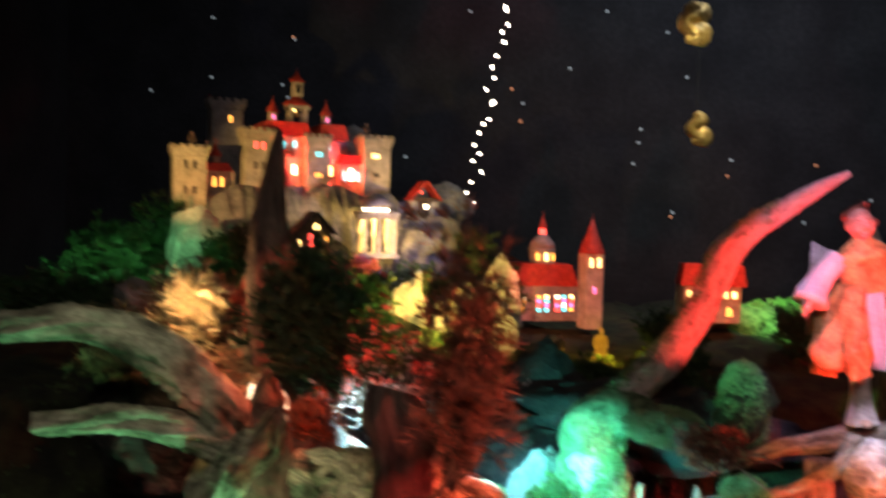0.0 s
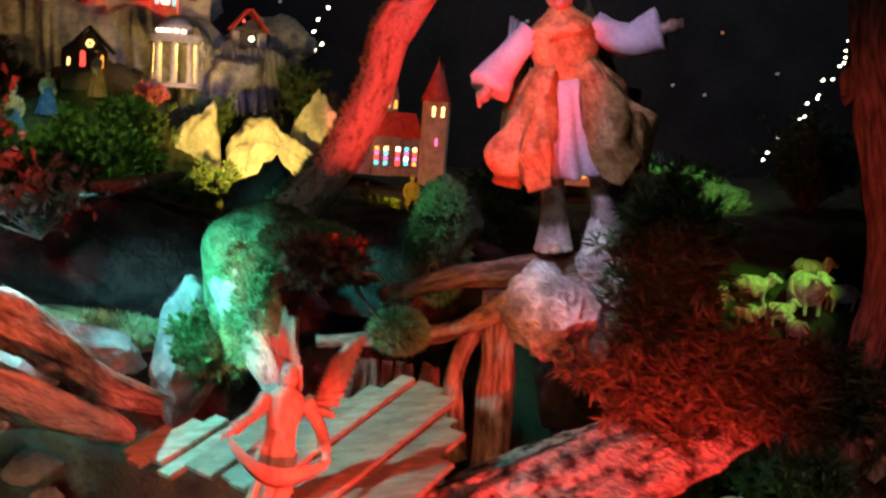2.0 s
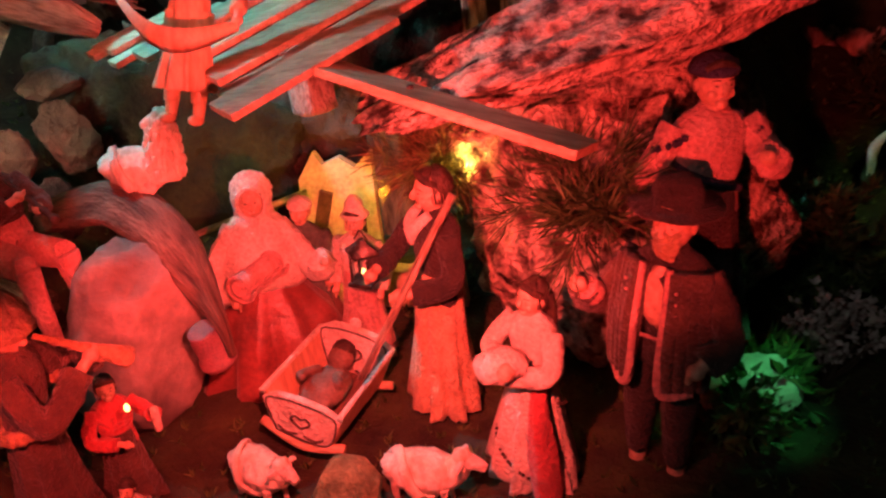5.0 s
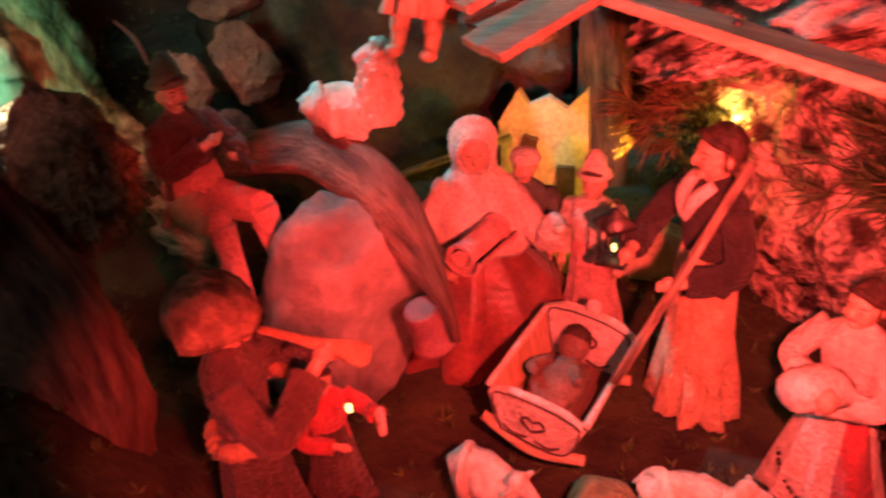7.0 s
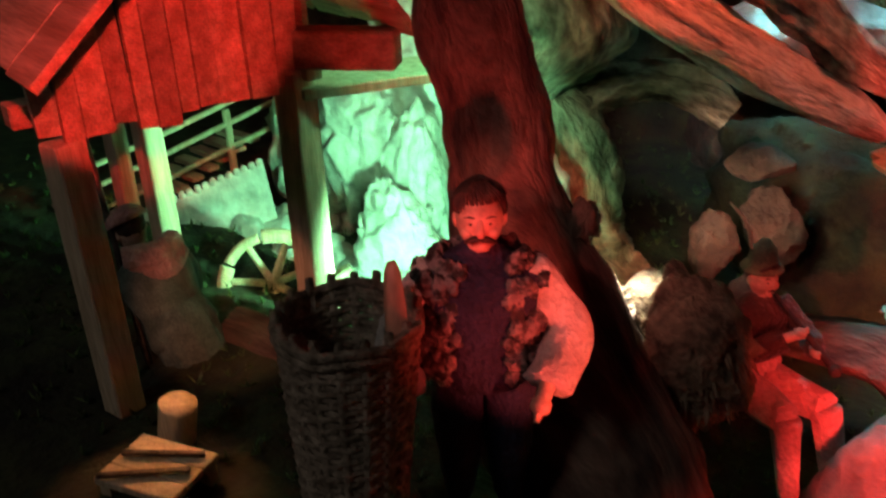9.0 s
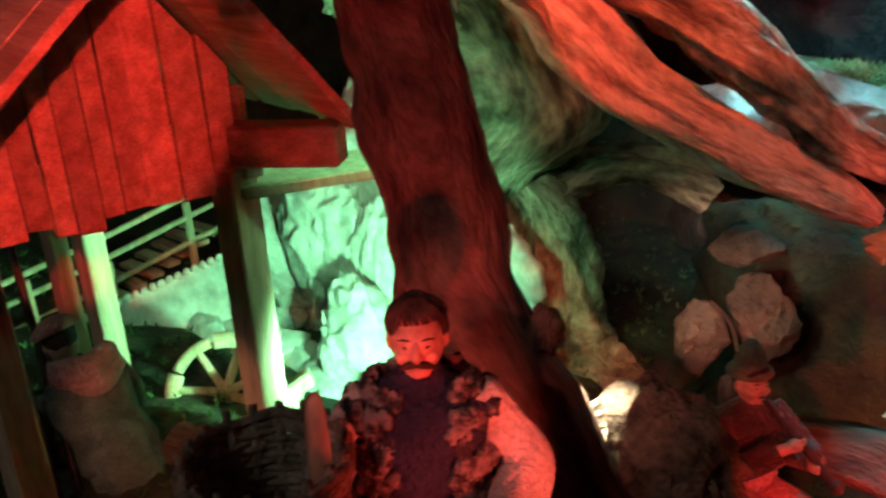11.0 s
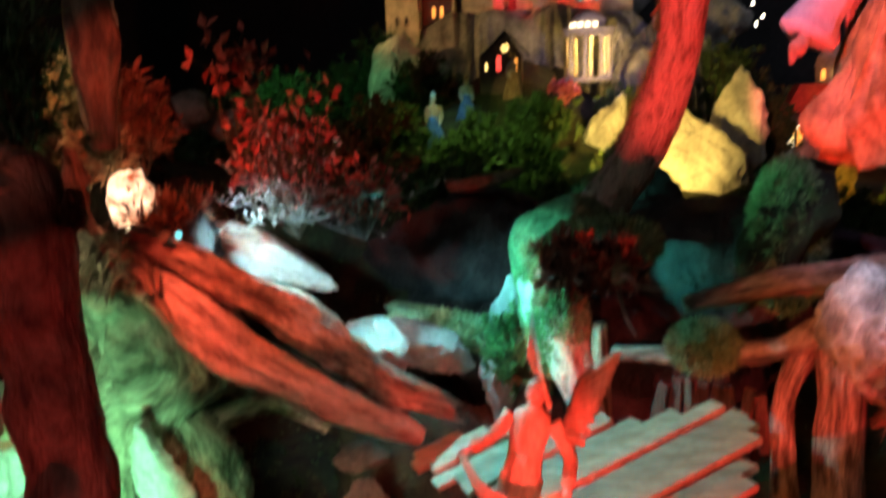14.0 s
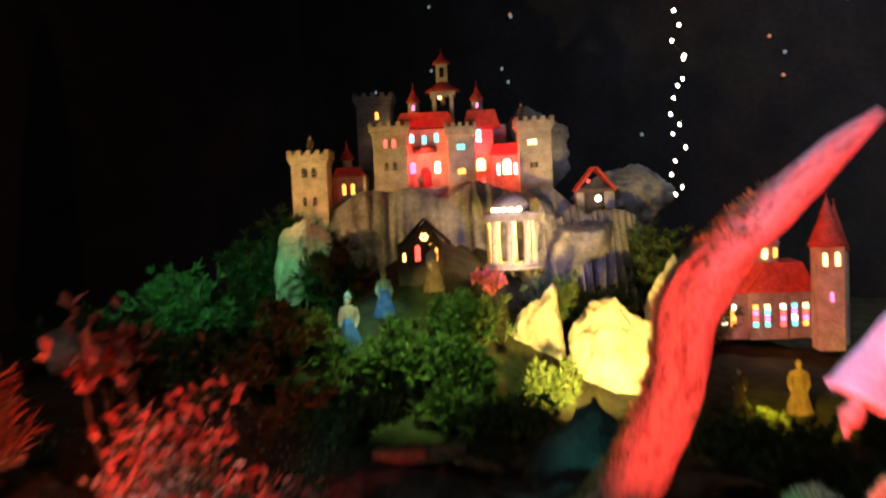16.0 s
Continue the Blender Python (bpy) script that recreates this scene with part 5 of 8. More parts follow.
def castle():
    c = thing("castle", (-0.69, 2.745, 0), "cream and red model castle with towers and lit windows", "castle")
    c.rotation_euler = (0, 0, radians(27.5))

    def wall(x, y, z0, z1, w, d, mat, label=""):
        return under(Build().box((x, y, (z0 + z1) / 2), (w, d, z1 - z0), 0, None, 0.002), "wall", mat, c, label)

    def tower(x, y, z0, z1, w, mat):
        wall(x, y, z0, z1, w, w, mat)
        crenels(c, x, y, z1 + 0.006, w, w, mat)

    tower(-0.335, -0.06, 0.66, 1.035, 0.100, PLASTER)
    tower(-0.175, 0.26, 0.90, 1.225, 0.108, STONEW)
    tower(-0.110, 0.0, 0.86, 1.108, 0.098, PLASTER)
    tower(0.092, 0.0, 0.86, 1.100, 0.078, PLASTER)
    tower(0.305, 0.02, 0.86, 1.108, 0.096, PLASTER)
    wall(-0.01, 0.07, 0.86, 1.115, 0.15, 0.10, PLASTER)
    wall(0.155, 0.09, 0.86, 1.110, 0.07, 0.10, PLASTER)
    wall(0.225, 0.06, 0.86, 1.03, 0.09, 0.08, PLASTER)
    wall(0.06, 0.17, 0.90, 1.125, 0.34, 0.16, STONEW)
    wall(-0.235, 0.02, 0.82, 0.985, 0.10, 0.08, PLASTER)
    wall(-0.01, 0.0, 0.76, 0.945, 0.30, 0.07, ROCK, "rough grey base wall")
    for x, z0, w, h in ((-0.01, 1.117, 0.19, 0.045), (0.155, 1.112, 0.11, 0.05), (0.225, 1.032, 0.10, 0.03)):
        under(Build().prism([(x - w / 2, z0), (x + w / 2, z0), (x + w * 0.36, z0 + h), (x - w * 0.36, z0 + h)], 0.0, 0.20), "roof", TILE, c)
    # belfry
    for k, (dx, dy) in enumerate(((-1, -1), (1, -1), (-1, 1), (1, 1))):
        under(Build().box((0.045 + dx * 0.026, 0.10 + dy * 0.026, 1.185), (0.012, 0.012, 0.07), 0, None, 0.001), "pier", PLASTER, c)
    under(Build().box((0.045, 0.10, 1.150), (0.066, 0.066, 0.02), 0, None, 0.001), "wall", PLASTER, c)
    under(Build().box((0.045, 0.10, 1.222), (0.076, 0.076, 0.012), 0, None, 0.001), "cornice", PLASTER, c)
    cone(c, 0.045, 0.10, 1.228, 0.052, 0.042, TILE, 4)
    under(Build().box((0.045, 0.10, 1.285), (0.034, 0.034, 0.052), 0, None, 0.001), "wall", PLASTER, c)
    window(c, 0.045, 0.081, 1.282, 0.016, 0.024, PANE, PLASTER, True, False)
    cone(c, 0.045, 0.10, 1.311, 0.028, 0.036, TILE, 4)
    under(Build().ball((0.045, 0.10, 1.20), (0.008, 0.008, 0.012), 0, 10), "bell", GOLD, c, "small gold bell")
    under(Build().ball((0.036, 0.10, 1.215), (0.006, 0.006, 0.006), 0, 8), "bulb", LIT_Y, c)
    for x in (-0.043, 0.146):
        under(Build().lathe((x, 0.08, 1.15), [(0, 0.016), (0.05, 0.016)], 8), "turret", PLASTER, c)
        window(c, x, 0.063, 1.18, 0.008, 0.012, LIT_P, PLASTER, True, False)
        cone(c, x, 0.08, 1.198, 0.021, 0.045)
    # small turret beside the left tower
    under(Build().prism([(-0.285, 0.985), (-0.19, 0.985), (-0.205, 1.012), (-0.27, 1.012)], -0.02, 0.06), "roof", TILE, c)
    under(Build().lathe((-0.243, 0.02, 1.005), [(0, 0.014), (0.03, 0.014)], 8), "turret", PLASTER, c)
    cone(c, -0.243, 0.02, 1.035, 0.02, 0.045)
    for x, y, z, w, h, pane in (
            (-0.350, -0.112, 0.995, 0.012, 0.022, PANE), (-0.322, -0.112, 0.995, 0.012, 0.022, PANE), (-0.350, -0.112, 0.915, 0.012, 0.020, PANE), (-0.322, -0.112, 0.915, 0.012, 0.020, PANE),
            (-0.250, -0.022, 0.945, 0.012, 0.026, LIT_O), (-0.225, -0.022, 0.945, 0.012, 0.026, LIT_O), (-0.165, 0.204, 1.175, 0.012, 0.018, LIT_O),
            (-0.122, -0.051, 1.070, 0.012, 0.018, LIT_R), (-0.098, -0.051, 1.070, 0.012, 0.018, LIT_R), (-0.122, -0.051, 1.005, 0.012, 0.018, DOOR), (-0.098, -0.051, 1.005, 0.012, 0.018, DOOR),
            ):
        window(c, x, y, z, w, h, pane, PLASTER)
    for x, y, z, w, h, pane in (
            (-0.050, 0.018, 1.085, 0.014, 0.020, LIT_C), (-0.014, 0.018, 1.080, 0.014, 0.020, LIT_C), (0.022, 0.018, 1.085, 0.014, 0.020, LIT_C),
            (-0.050, 0.018, 0.998, 0.018, 0.026, LIT_P), (0.022, 0.018, 0.998, 0.018, 0.026, LIT_W), (0.146, 0.038, 1.085, 0.018, 0.030, LIT_C), (0.150, 0.038, 0.998, 0.030, 0.024, LIT_Y),
            (0.200, 0.018, 0.985, 0.012, 0.030, LIT_C), (0.225, 0.018, 0.988, 0.026, 0.034, LIT_W), (0.250, 0.018, 0.985, 0.012, 0.030, LIT_C)):
        window(c, x, y, z, w, h, pane, PLASTER)
    for x, y, z, w, h, pane in ((0.092, -0.041, 1.055, 0.026, 0.018, LIT_C), (0.092, -0.041, 0.985, 0.026, 0.018, LIT_O), (0.297, -0.030, 1.060, 0.028, 0.018, LIT_Y), (0.300, -0.030, 0.995, 0.026, 0.018, PANE)):
        window(c, x, y, z, w, h, pane, PLASTER, False)
    under(Build().prism([(-0.031, 0.945), (0.003, 0.945), (0.003, 0.985), (-0.006, 1.002), (-0.022, 1.002), (-0.031, 0.985)], 0.012, 0.022), "door", CRIMSON, c, "arched red castle door")
    under(Build().lathe((-0.014, 0.02, 1.045), [(0, 0.034), (0.018, 0.036), (0.018, 0.034), (0.004, 0.032)], 14), "balcony", DOOR, c, "dark round balcony")
    for x, y, z in ((-0.014, 0.012, 1.025), (0.155, 0.03, 0.955), (-0.23, -0.09, 0.83)):
        under(Build().ball((x, y, z), (0.005, 0.005, 0.005), 0, 8), "bulb", LIT_R, c)


castle()


def temple():
    t = thing("temple", (-0.355, 2.555, 0.725), "white round temple with columns and glowing dome", "temple")
    under(Build().lathe((0, 0, 0), [(0, 0.078), (0.006, 0.078), (0.006, 0.07), (0.012, 0.07)], 24), "steps", PLASTER, t)
    for k in range(8):
        a = k * math.pi / 4 + 0.3
        under(Build().lathe((0.058 * math.cos(a), 0.058 * math.sin(a), 0.012), [(0, 0.009), (0.006, 0.007), (0.10, 0.006), (0.108, 0.009)], 10), "column", PLASTER, t)
    under(Build().lathe((0, 0, 0.12), [(0, 0.070), (0.014, 0.070), (0.014, 0.075), (0.022, 0.075), (0.022, 0.05), (0.0, 0.05)], 24), "entablature", PLASTER, t)
    under(Build().lathe((0, 0, 0.142), [(0, 0.048), (0.014, 0.048)], 20), "drum", PLASTER, t)
    for k in range(5):
        a = -math.pi / 2 + (k - 2) * 0.42
        under(Build().box((0.0482 * math.cos(a), 0.0482 * math.sin(a), 0.149), (0.014, 0.003, 0.010), 0, rot(0, 0, math.degrees(a) + 90), 0.0004), "window", LIT_W, t, "small lit window")
    under(Build().lathe((0, 0, 0.156), [(0, 0.050), (0.010, 0.046), (0.022, 0.035), (0.032, 0.018), (0.036, 0.003)], 20), "dome", PLASTER, t)


temple()


def chapel():
    c = thing("chapel", (-0.515, 2.36, 0.70), "small dark stone chapel with orange windows", "chapel")
    c.rotation_euler = (0, 0, radians(27))
    under(Build().prism([(-0.055, 0), (0.055, 0), (0.055, 0.10), (0.015, 0.155), (-0.055, 0.10)], 0, 0.09), "wall", DOOR, c)
    for sx in (-1, 1):
        a, b = Vector((0.012, 0, 0.162)), Vector((0.012 + sx * 0.062, 0, 0.098))
        d = (b - a).normalized()
        t = Matrix((d, Vector((0, 1, 0)), d.cross(Vector((0, 1, 0))))).transposed()
        under(Build().box((a + b) / 2 + Vector((0, 0.045, 0)), ((b - a).length, 0.11, 0.005), 0, t), "roof", DARK, c)
    window(c, -0.005, -0.003, 0.075, 0.014, 0.032, LIT_R, DOOR)
    window(c, 0.038, -0.003, 0.072, 0.014, 0.028, LIT_O, DOOR)
    window(c, -0.038, -0.003, 0.068, 0.006, 0.016, LIT_Y, DOOR, True, False)
    rose = Build()
    for k in range(6):
        a = k * math.pi / 3
        rose.ball((0.012 + 0.007 * math.cos(a), -0.003, 0.118 + 0.007 * math.sin(a)), (0.003, 0.002, 0.003), 0, 8)
    under(rose, "rose_window", LIT_Y, c, "star-shaped lit window")


chapel()


def hut():
    h = thing("arched_hut", (-0.245, 2.89, 0.78), "stone hut with red roof and lit arch", "hut")
    h.rotation_euler = (0, 0, radians(27))
    for x in (-0.042, 0.042):
        under(Build().box((x, 0, 0.065), (0.022, 0.05, 0.13), 0), "pillar", STONEW, h)
    under(Build().box((0, 0.035, 0.07), (0.09, 0.02, 0.14), 0), "wall", DOOR, h)
    for sx in (-1, 1):
        under(Build().box((sx * 0.03, 0.0, 0.165), (0.085, 0.07, 0.008), 0, rot(0, sx * 50, 0)), "roof", TILE, h)
    under(Build().box((0, 0, 0.135), (0.10, 0.05, 0.01), 0), "lintel", DOOR, h)
    under(Build().ball((0.01, -0.005, 0.11), (0.009, 0.009, 0.009), 0, 10), "bulb", LIT_W, h)
    under(Build().ball((-0.02, -0.03, 0.16), (0.005, 0.005, 0.005), 0, 8), "bulb", LIT_R, h)
    steps = thing("stone_steps", (-0.20, 2.82, 0.72), "pale stone steps below the arched hut", "steps")
    for k in range(5):
        Build().box((-0.205 + 0.004 * k, 2.80 + 0.014 * k, 0.70 + 0.008 * k), (0.07, 0.03, 0.05 + 0.016 * k), 0, rot(0, 0, 27), 0.002).part("step", ROCK, steps)


hut()


def church():
    c = thing("church", (0.20, 2.98, 0.50), "pale church with red roofs, dome and stained glass", "church")
    c.rotation_euler = (0, 0, radians(20))
    under(Build().box((-0.01, 0.05, 0.06), (0.25, 0.13, 0.13), 0, None, 0.002), "wall", STONEW, c)
    under(Build().prism([(-0.14, 0.12), (0.12, 0.12), (0.085, 0.20), (-0.10, 0.20)], -0.02, 0.12), "roof", TILE, c)
    under(Build().prism([(-0.06, 0.122), (0.05, 0.122), (-0.005, 0.20)], -0.035, 0.06), "roof", TILE, c)
    under(Build().box((-0.005, -0.018, 0.06), (0.10, 0.02, 0.13), 0, None, 0.002), "wall", STONEW, c)
    under(Build().lathe((-0.01, 0.03, 0.16), [(0, 0.040), (0.05, 0.044), (0.085, 0.046), (0.09, 0.05), (0.095, 0.046)], 12), "drum", STONEW, c)
    under(Build().lathe((-0.01, 0.03, 0.255), [(0, 0.046), (0.02, 0.042), (0.04, 0.026), (0.05, 0.012)], 14), "dome", STONEW, c)
    under(Build().lathe((-0.01, 0.03, 0.30), [(0, 0.012), (0.025, 0.012)], 10), "lantern", LIT_R, c, "glowing red lantern")
    cone(c, -0.01, 0.03, 0.325, 0.016, 0.05)
    for k, pane in ((-1, LIT_O), (0, LIT_Y), (1, LIT_O)):
        a = -math.pi / 2 + k * 0.7
        under(Build().box((-0.01 + 0.046 * math.cos(a), 0.03 + 0.046 * math.sin(a), 0.225), (0.012, 0.004, 0.026), 0, rot(0, 0, math.degrees(a) + 90)), "window", pane, c)
    colours = (LIT_C, LIT_P, LIT_Y, LIT_R, LIT_W, LIT_O)
    rnd = random.Random(5)
    for x, y in ((-0.118, -0.018), (-0.095, -0.018), (-0.040, -0.031), (-0.010, -0.031), (0.030, -0.031), (0.062, -0.018), (0.09, -0.018)):
        win = under(Build().box((x, y, 0.06), (0.018, 0.003, 0.064), 0, None, 0.0005), "window", DOOR, c)
        for k in range(4):
            under(Build().box((x, y - 0.002, 0.037 + 0.0155 * k), (0.014, 0.002, 0.013), 0, None, 0.0005), "pane", rnd.choice(colours), win)
    for x, y, top, r in ((0.125, -0.10, 0.245, 0.037), (0.165, -0.02, 0.225, 0.030)):
        under(Build().box((x, y, top / 2 - 0.01), (r * 1.8, r * 1.8, top + 0.02), 0, None, 0.002), "tower", PLASTER, c)
        cone(c, x, y, top, r * 1.3, 0.125, TILE, 8)
        for dx in (-0.4, 0.4):
            window(c, x + dx * r, y - r * 0.92, top - 0.035, 0.012, 0.028, LIT_Y, PLASTER)
        window(c, x, y - r * 0.92, top - 0.13, 0.010, 0.02, LIT_P, PLASTER)


church()


def house():
    h = thing("house", (0.775, 2.94, 0.52), "small house with red roof and yellow windows", "house")
    h.rotation_euler = (0, 0, radians(3))
    under(Build().box((0, 0.05, 0.06), (0.20, 0.11, 0.13), 0, None, 0.002), "wall", PLASTER, h)
    under(Build().prism([(-0.115, 0.125), (0.115, 0.125), (0.10, 0.20), (-0.10, 0.20)], -0.02, 0.06), "roof", TILE, h)
    under(Build().prism([(-0.02, 0.14), (0.02, 0.14), (0, 0.19)], -0.03, 0.02), "dormer", PLASTER, h)
    window(h, 0, -0.031, 0.155, 0.012, 0.012, LIT_Y, PLASTER)
    for x in (-0.08, -0.055, 0.015, 0.045, 0.075):
        window(h, x, -0.007, 0.095, 0.016, 0.024, LIT_Y, PLASTER, False)
    for x in (-0.07, 0.0, 0.06):
        window(h, x, -0.007, 0.03, 0.022, 0.022, LIT_O, PLASTER, True)
    g = thing("lit_house", (1.62, 2.20, 0.45), "tall yellow house front with a lit doorway", "house")
    under(Build().box((0.05, 0.05, 0.16), (0.16, 0.08, 0.44), 0, None, 0.003), "wall", PLASTER, g)
    under(Build().box((0.045, 0.008, 0.18), (0.07, 0.006, 0.20), 0, None, 0.002), "door", LIT_O, g, "glowing orange doorway")


house()

# ---- string lights, ornaments and stars ----


def strings():
    for k, (a, b) in enumerate((((-0.095, 3.28, 0.895), (0.045, 2.70, 1.75)), ((1.60, 3.56, 0.63), (2.05, 3.60, 1.40)))):
        a, b = Vector(a), Vector(b)
        st = thing("light_string", a, "hanging string of small warm white bulbs", "light string", "hanging light strings")
        rnd = random.Random(k + 3)
        pts, n = [], 27
        for i in range(n):
            q = a + (b - a) * (i / (n - 1)) ** 1.0 + Vector((rnd.uniform(-0.028, 0.028), rnd.uniform(-0.01, 0.01), rnd.uniform(-0.018, 0.018)))
            pts.append(q)
        Build().tube([(*q, 0.0012) for q in pts], 5, 80).part("wire", CABLE, st)
        for q in pts:
            Build().ball(q, (0.0046, 0.0046, 0.0056), 0, 8).part("bulb", BULB, st)
    for x, y, z, s in ((0.606, 2.635, 1.497, 1.3), (0.632, 2.622, 1.165, 1.0)):
        o = thing("hanging_ornament", (x, y, z), "gold star ornament hanging on a thread", "ornament", "gold ornaments")
        b = Build().tube([(x - 0.012 * s, y, z - 0.05 * s, 0.006 * s), (x + 0.020 * s, y, z - 0.034 * s, 0.020 * s), (x - 0.012 * s, y, z - 0.006 * s, 0.019 * s),
                          (x + 0.014 * s, y, z + 0.016 * s, 0.024 * s), (x - 0.004 * s, y, z + 0.042 * s, 0.008 * s)], 16, 40, 0, 0.7, 0.3, 5)
        b.part("star", GOLD, o)
        Build().tube([(x, y, z + 0.02, 0.0008), (x, y, 2.3, 0.0008)], 5, 8).part("thread", CABLE, o)
    rnd = random.Random(11)
    b, c = Build(), Build()
    for _ in range(46):
        q = (rnd.uniform(-1.9, 2.4), 4.28, rnd.uniform(0.75, 2.1))
        (b if rnd.random() < 0.7 else c).ball(q, (0.008, 0.005, 0.008), 0, 8)
    tagged(b.part("wall_stars", STAR_W), "faint white star lights on the dark wall", "stars", kind="stuff")
    tagged(c.part("wall_stars", STAR_O), "faint orange star lights on the dark wall", "stars", kind="stuff")


strings()

# ---- carved and dressed figures ----
RELAXED = (((-0.15, 0.02, 0.62), (-0.14, -0.06, 0.47)), ((0.15, 0.02, 0.62), (0.14, -0.06, 0.47)))


def figure(name, label, place, h, turn, mats, arms=RELAXED, legs=False, hem=0.0, hat="", wide=0.17, beard=False, extra=None, lean=(0, 0), fold=0.13, seed=1.0, group="", sleeve=0.045, scarf=False, moustache=False, flare=1.0, bulk=1.0, torso=1, boots=4, category="figurine"):
    """One standing figure as a single mesh, facing -y before it is turned. mats: skirt, top, hair, hat, trim."""
    b = Build()
    if legs:
        for s in (-1, 1):
            b.tube([(s * 0.06, 0.0, 0.50, 0.062 * bulk), (s * 0.062, -0.005, 0.30, 0.052 * bulk), (s * 0.065, 0.0, 0.10, 0.036)], 10, 14, 0, 0.15, 0.1, seed)
            b.tube([(s * 0.065, 0.0, 0.26, 0.036), (s * 0.066, 0.01, 0.14, 0.034), (s * 0.066, 0, 0.03, 0.026)], 10, 10, boots)
            b.ball((s * 0.068, -0.03, 0.022), (0.032, 0.062, 0.026), 5, 10)
    if not legs or hem > 0:
        low = hem
        b.lathe((0, 0, 0), [(low, wide), (low + 0.012, wide * 1.01), (low + (0.5 - low) * 0.3, wide * 0.90), (low + (0.5 - low) * 0.65, wide * 0.74), (0.52, 0.105 * bulk), (0.60, 0.092 * bulk)], 64, 0, fold * 1.35, 9, seed, 0.82)
    b.lathe((0, 0, 0), [(0.47, 0.10 * bulk), (0.50, 0.112 * bulk), (0.60, 0.098 * bulk), (0.70, 0.118 * bulk), (0.77, 0.118 * bulk), (0.805, 0.09), (0.83, 0.05), (0.845, 0.038)], 24, torso, 0.05, 6, seed, 0.70)
    b.tube([(0, 0, 0.80, 0.036), (0, -0.005, 0.87, 0.034)], 10, 6, 2)
    b.ball((0, -0.008, 0.905), (0.055, 0.062, 0.072), 2, 18)
    b.tube([(0, -0.064, 0.922, 0.0055), (0, -0.078, 0.898, 0.0105), (0, -0.068, 0.889, 0.008)], 8, 8, 2)
    b.ball((0, -0.056, 0.856), (0.020, 0.016, 0.014), 2, 10)
    if not scarf and category != "statue" and not moustache:
        b.tube([(-0.045, -0.035, 0.955, 0.012), (-0.01, -0.050, 0.972, 0.013), (0.035, -0.042, 0.962, 0.013), (0.054, -0.01, 0.94, 0.014)], 8, 12, 3, 0.5, 0.4, seed)
    for s in (-1, 1):
        b.ball((s * 0.021, -0.0615, 0.912), (0.006, 0.003, 0.003), 3, 8)
        b.ball((s * 0.055, 0.0, 0.90), (0.008, 0.016, 0.02), 2, 8)
        b.tube([(s * 0.012, -0.0655, 0.9265, 0.0016), (s * 0.024, -0.0635, 0.929, 0.0022), (s * 0.036, -0.055, 0.925, 0.0012)], 6, 8, 3)
        b.ball((s * 0.026, -0.050, 0.886), (0.018, 0.016, 0.016), 2, 10)
        b.ball((s * 0.021, -0.0645, 0.9118), (0.0030, 0.002, 0.0030), 3, 6)
    b.ball((0, 0.019, 0.930), (0.056, 0.054, 0.060), 3, 18, 0.10, 7, seed)
    if not scarf and not hat and category != "statue":
        for k in range(58):
            a = k * 2.4
            if -2.3 < ((a + math.pi) % (2 * math.pi)) - math.pi < -0.85:
                low_z = 0.962 - 0.030 * ((k * 0.618) % 1)
            else:
                low_z = (0.912 if moustache or beard or legs else 0.872) + 0.025 * ((k * 0.618) % 1)
            path = []
            for i in range(5):
                t = i / 4
                zz = 0.990 + (low_z - 0.990) * t
                rr = 0.012 + 0.0495 * math.sin(min(1.0, t * 1.25) * math.pi / 2)
                path.append((rr * math.cos(a + 0.25 * t), 0.010 + (rr + 0.002) * math.sin(a + 0.25 * t), zz, 0.0062 - 0.004 * t))
            b.tube(path, 5, 8, 3, 0.3, 0, k)
    if moustache:
        for s in (-1, 1):
            b.tube([(0, -0.076, 0.882, 0.006), (s * 0.018, -0.072, 0.878, 0.0075), (s * 0.036, -0.060, 0.866, 0.003)], 8, 10, 3, 0.3, 0.3, seed)
    if beard:
        b.ball((0, -0.045, 0.862), (0.040, 0.034, 0.05), 3, 14, 0.25, 8, seed)
        b.tube([(-0.030, -0.062, 0.880, 0.006), (0, -0.072, 0.888, 0.009), (0.030, -0.062, 0.880, 0.006)], 8, 10, 3, 0.3, 0, seed)
    else:
        b.tube([(-0.014, -0.066, 0.874, 0.003), (0.014, -0.066, 0.874, 0.003)], 6, 5, 5)
    if scarf:
        b.lathe((0, 0.012, 0), [(0.78, 0.10), (0.84, 0.066), (0.90, 0.074), (0.95, 0.070), (0.985, 0.045), (0.995, 0.01)], 20, 4, 0.05, 5, seed, 0.95)
        b.ball((0, -0.043, 0.903), (0.047, 0.054, 0.060), 2, 18)
        b.ball((0, -0.100, 0.897), (0.010, 0.012, 0.015), 2, 8)
        for k in range(15):
            a = 0.3 + k * 0.18
            b.ball((0.068 * math.cos(a), -0.03, 0.925 + 0.068 * math.sin(a)), (0.016, 0.018, 0.014), 5, 8, 0.4, 4, k)
    if hat == "brim":
        b.lathe((0, 0, 0.955), [(0.0, 0.125), (0.006, 0.125), (0.010, 0.07), (0.05, 0.066), (0.075, 0.055), (0.08, 0.01)], 24, 4, 0.04, 3, seed)
    elif hat == "cone":
        b.lathe((0, 0.005, 0.945), [(0.0, 0.085), (0.008, 0.08), (0.02, 0.062), (0.08, 0.05), (0.12, 0.02), (0.125, 0.004)], 18, 4)
    elif hat == "cap":
        b.lathe((0, 0.008, 0.935), [(0.0, 0.075), (0.01, 0.076), (0.035, 0.065), (0.055, 0.03), (0.058, 0.004)], 18, 4)
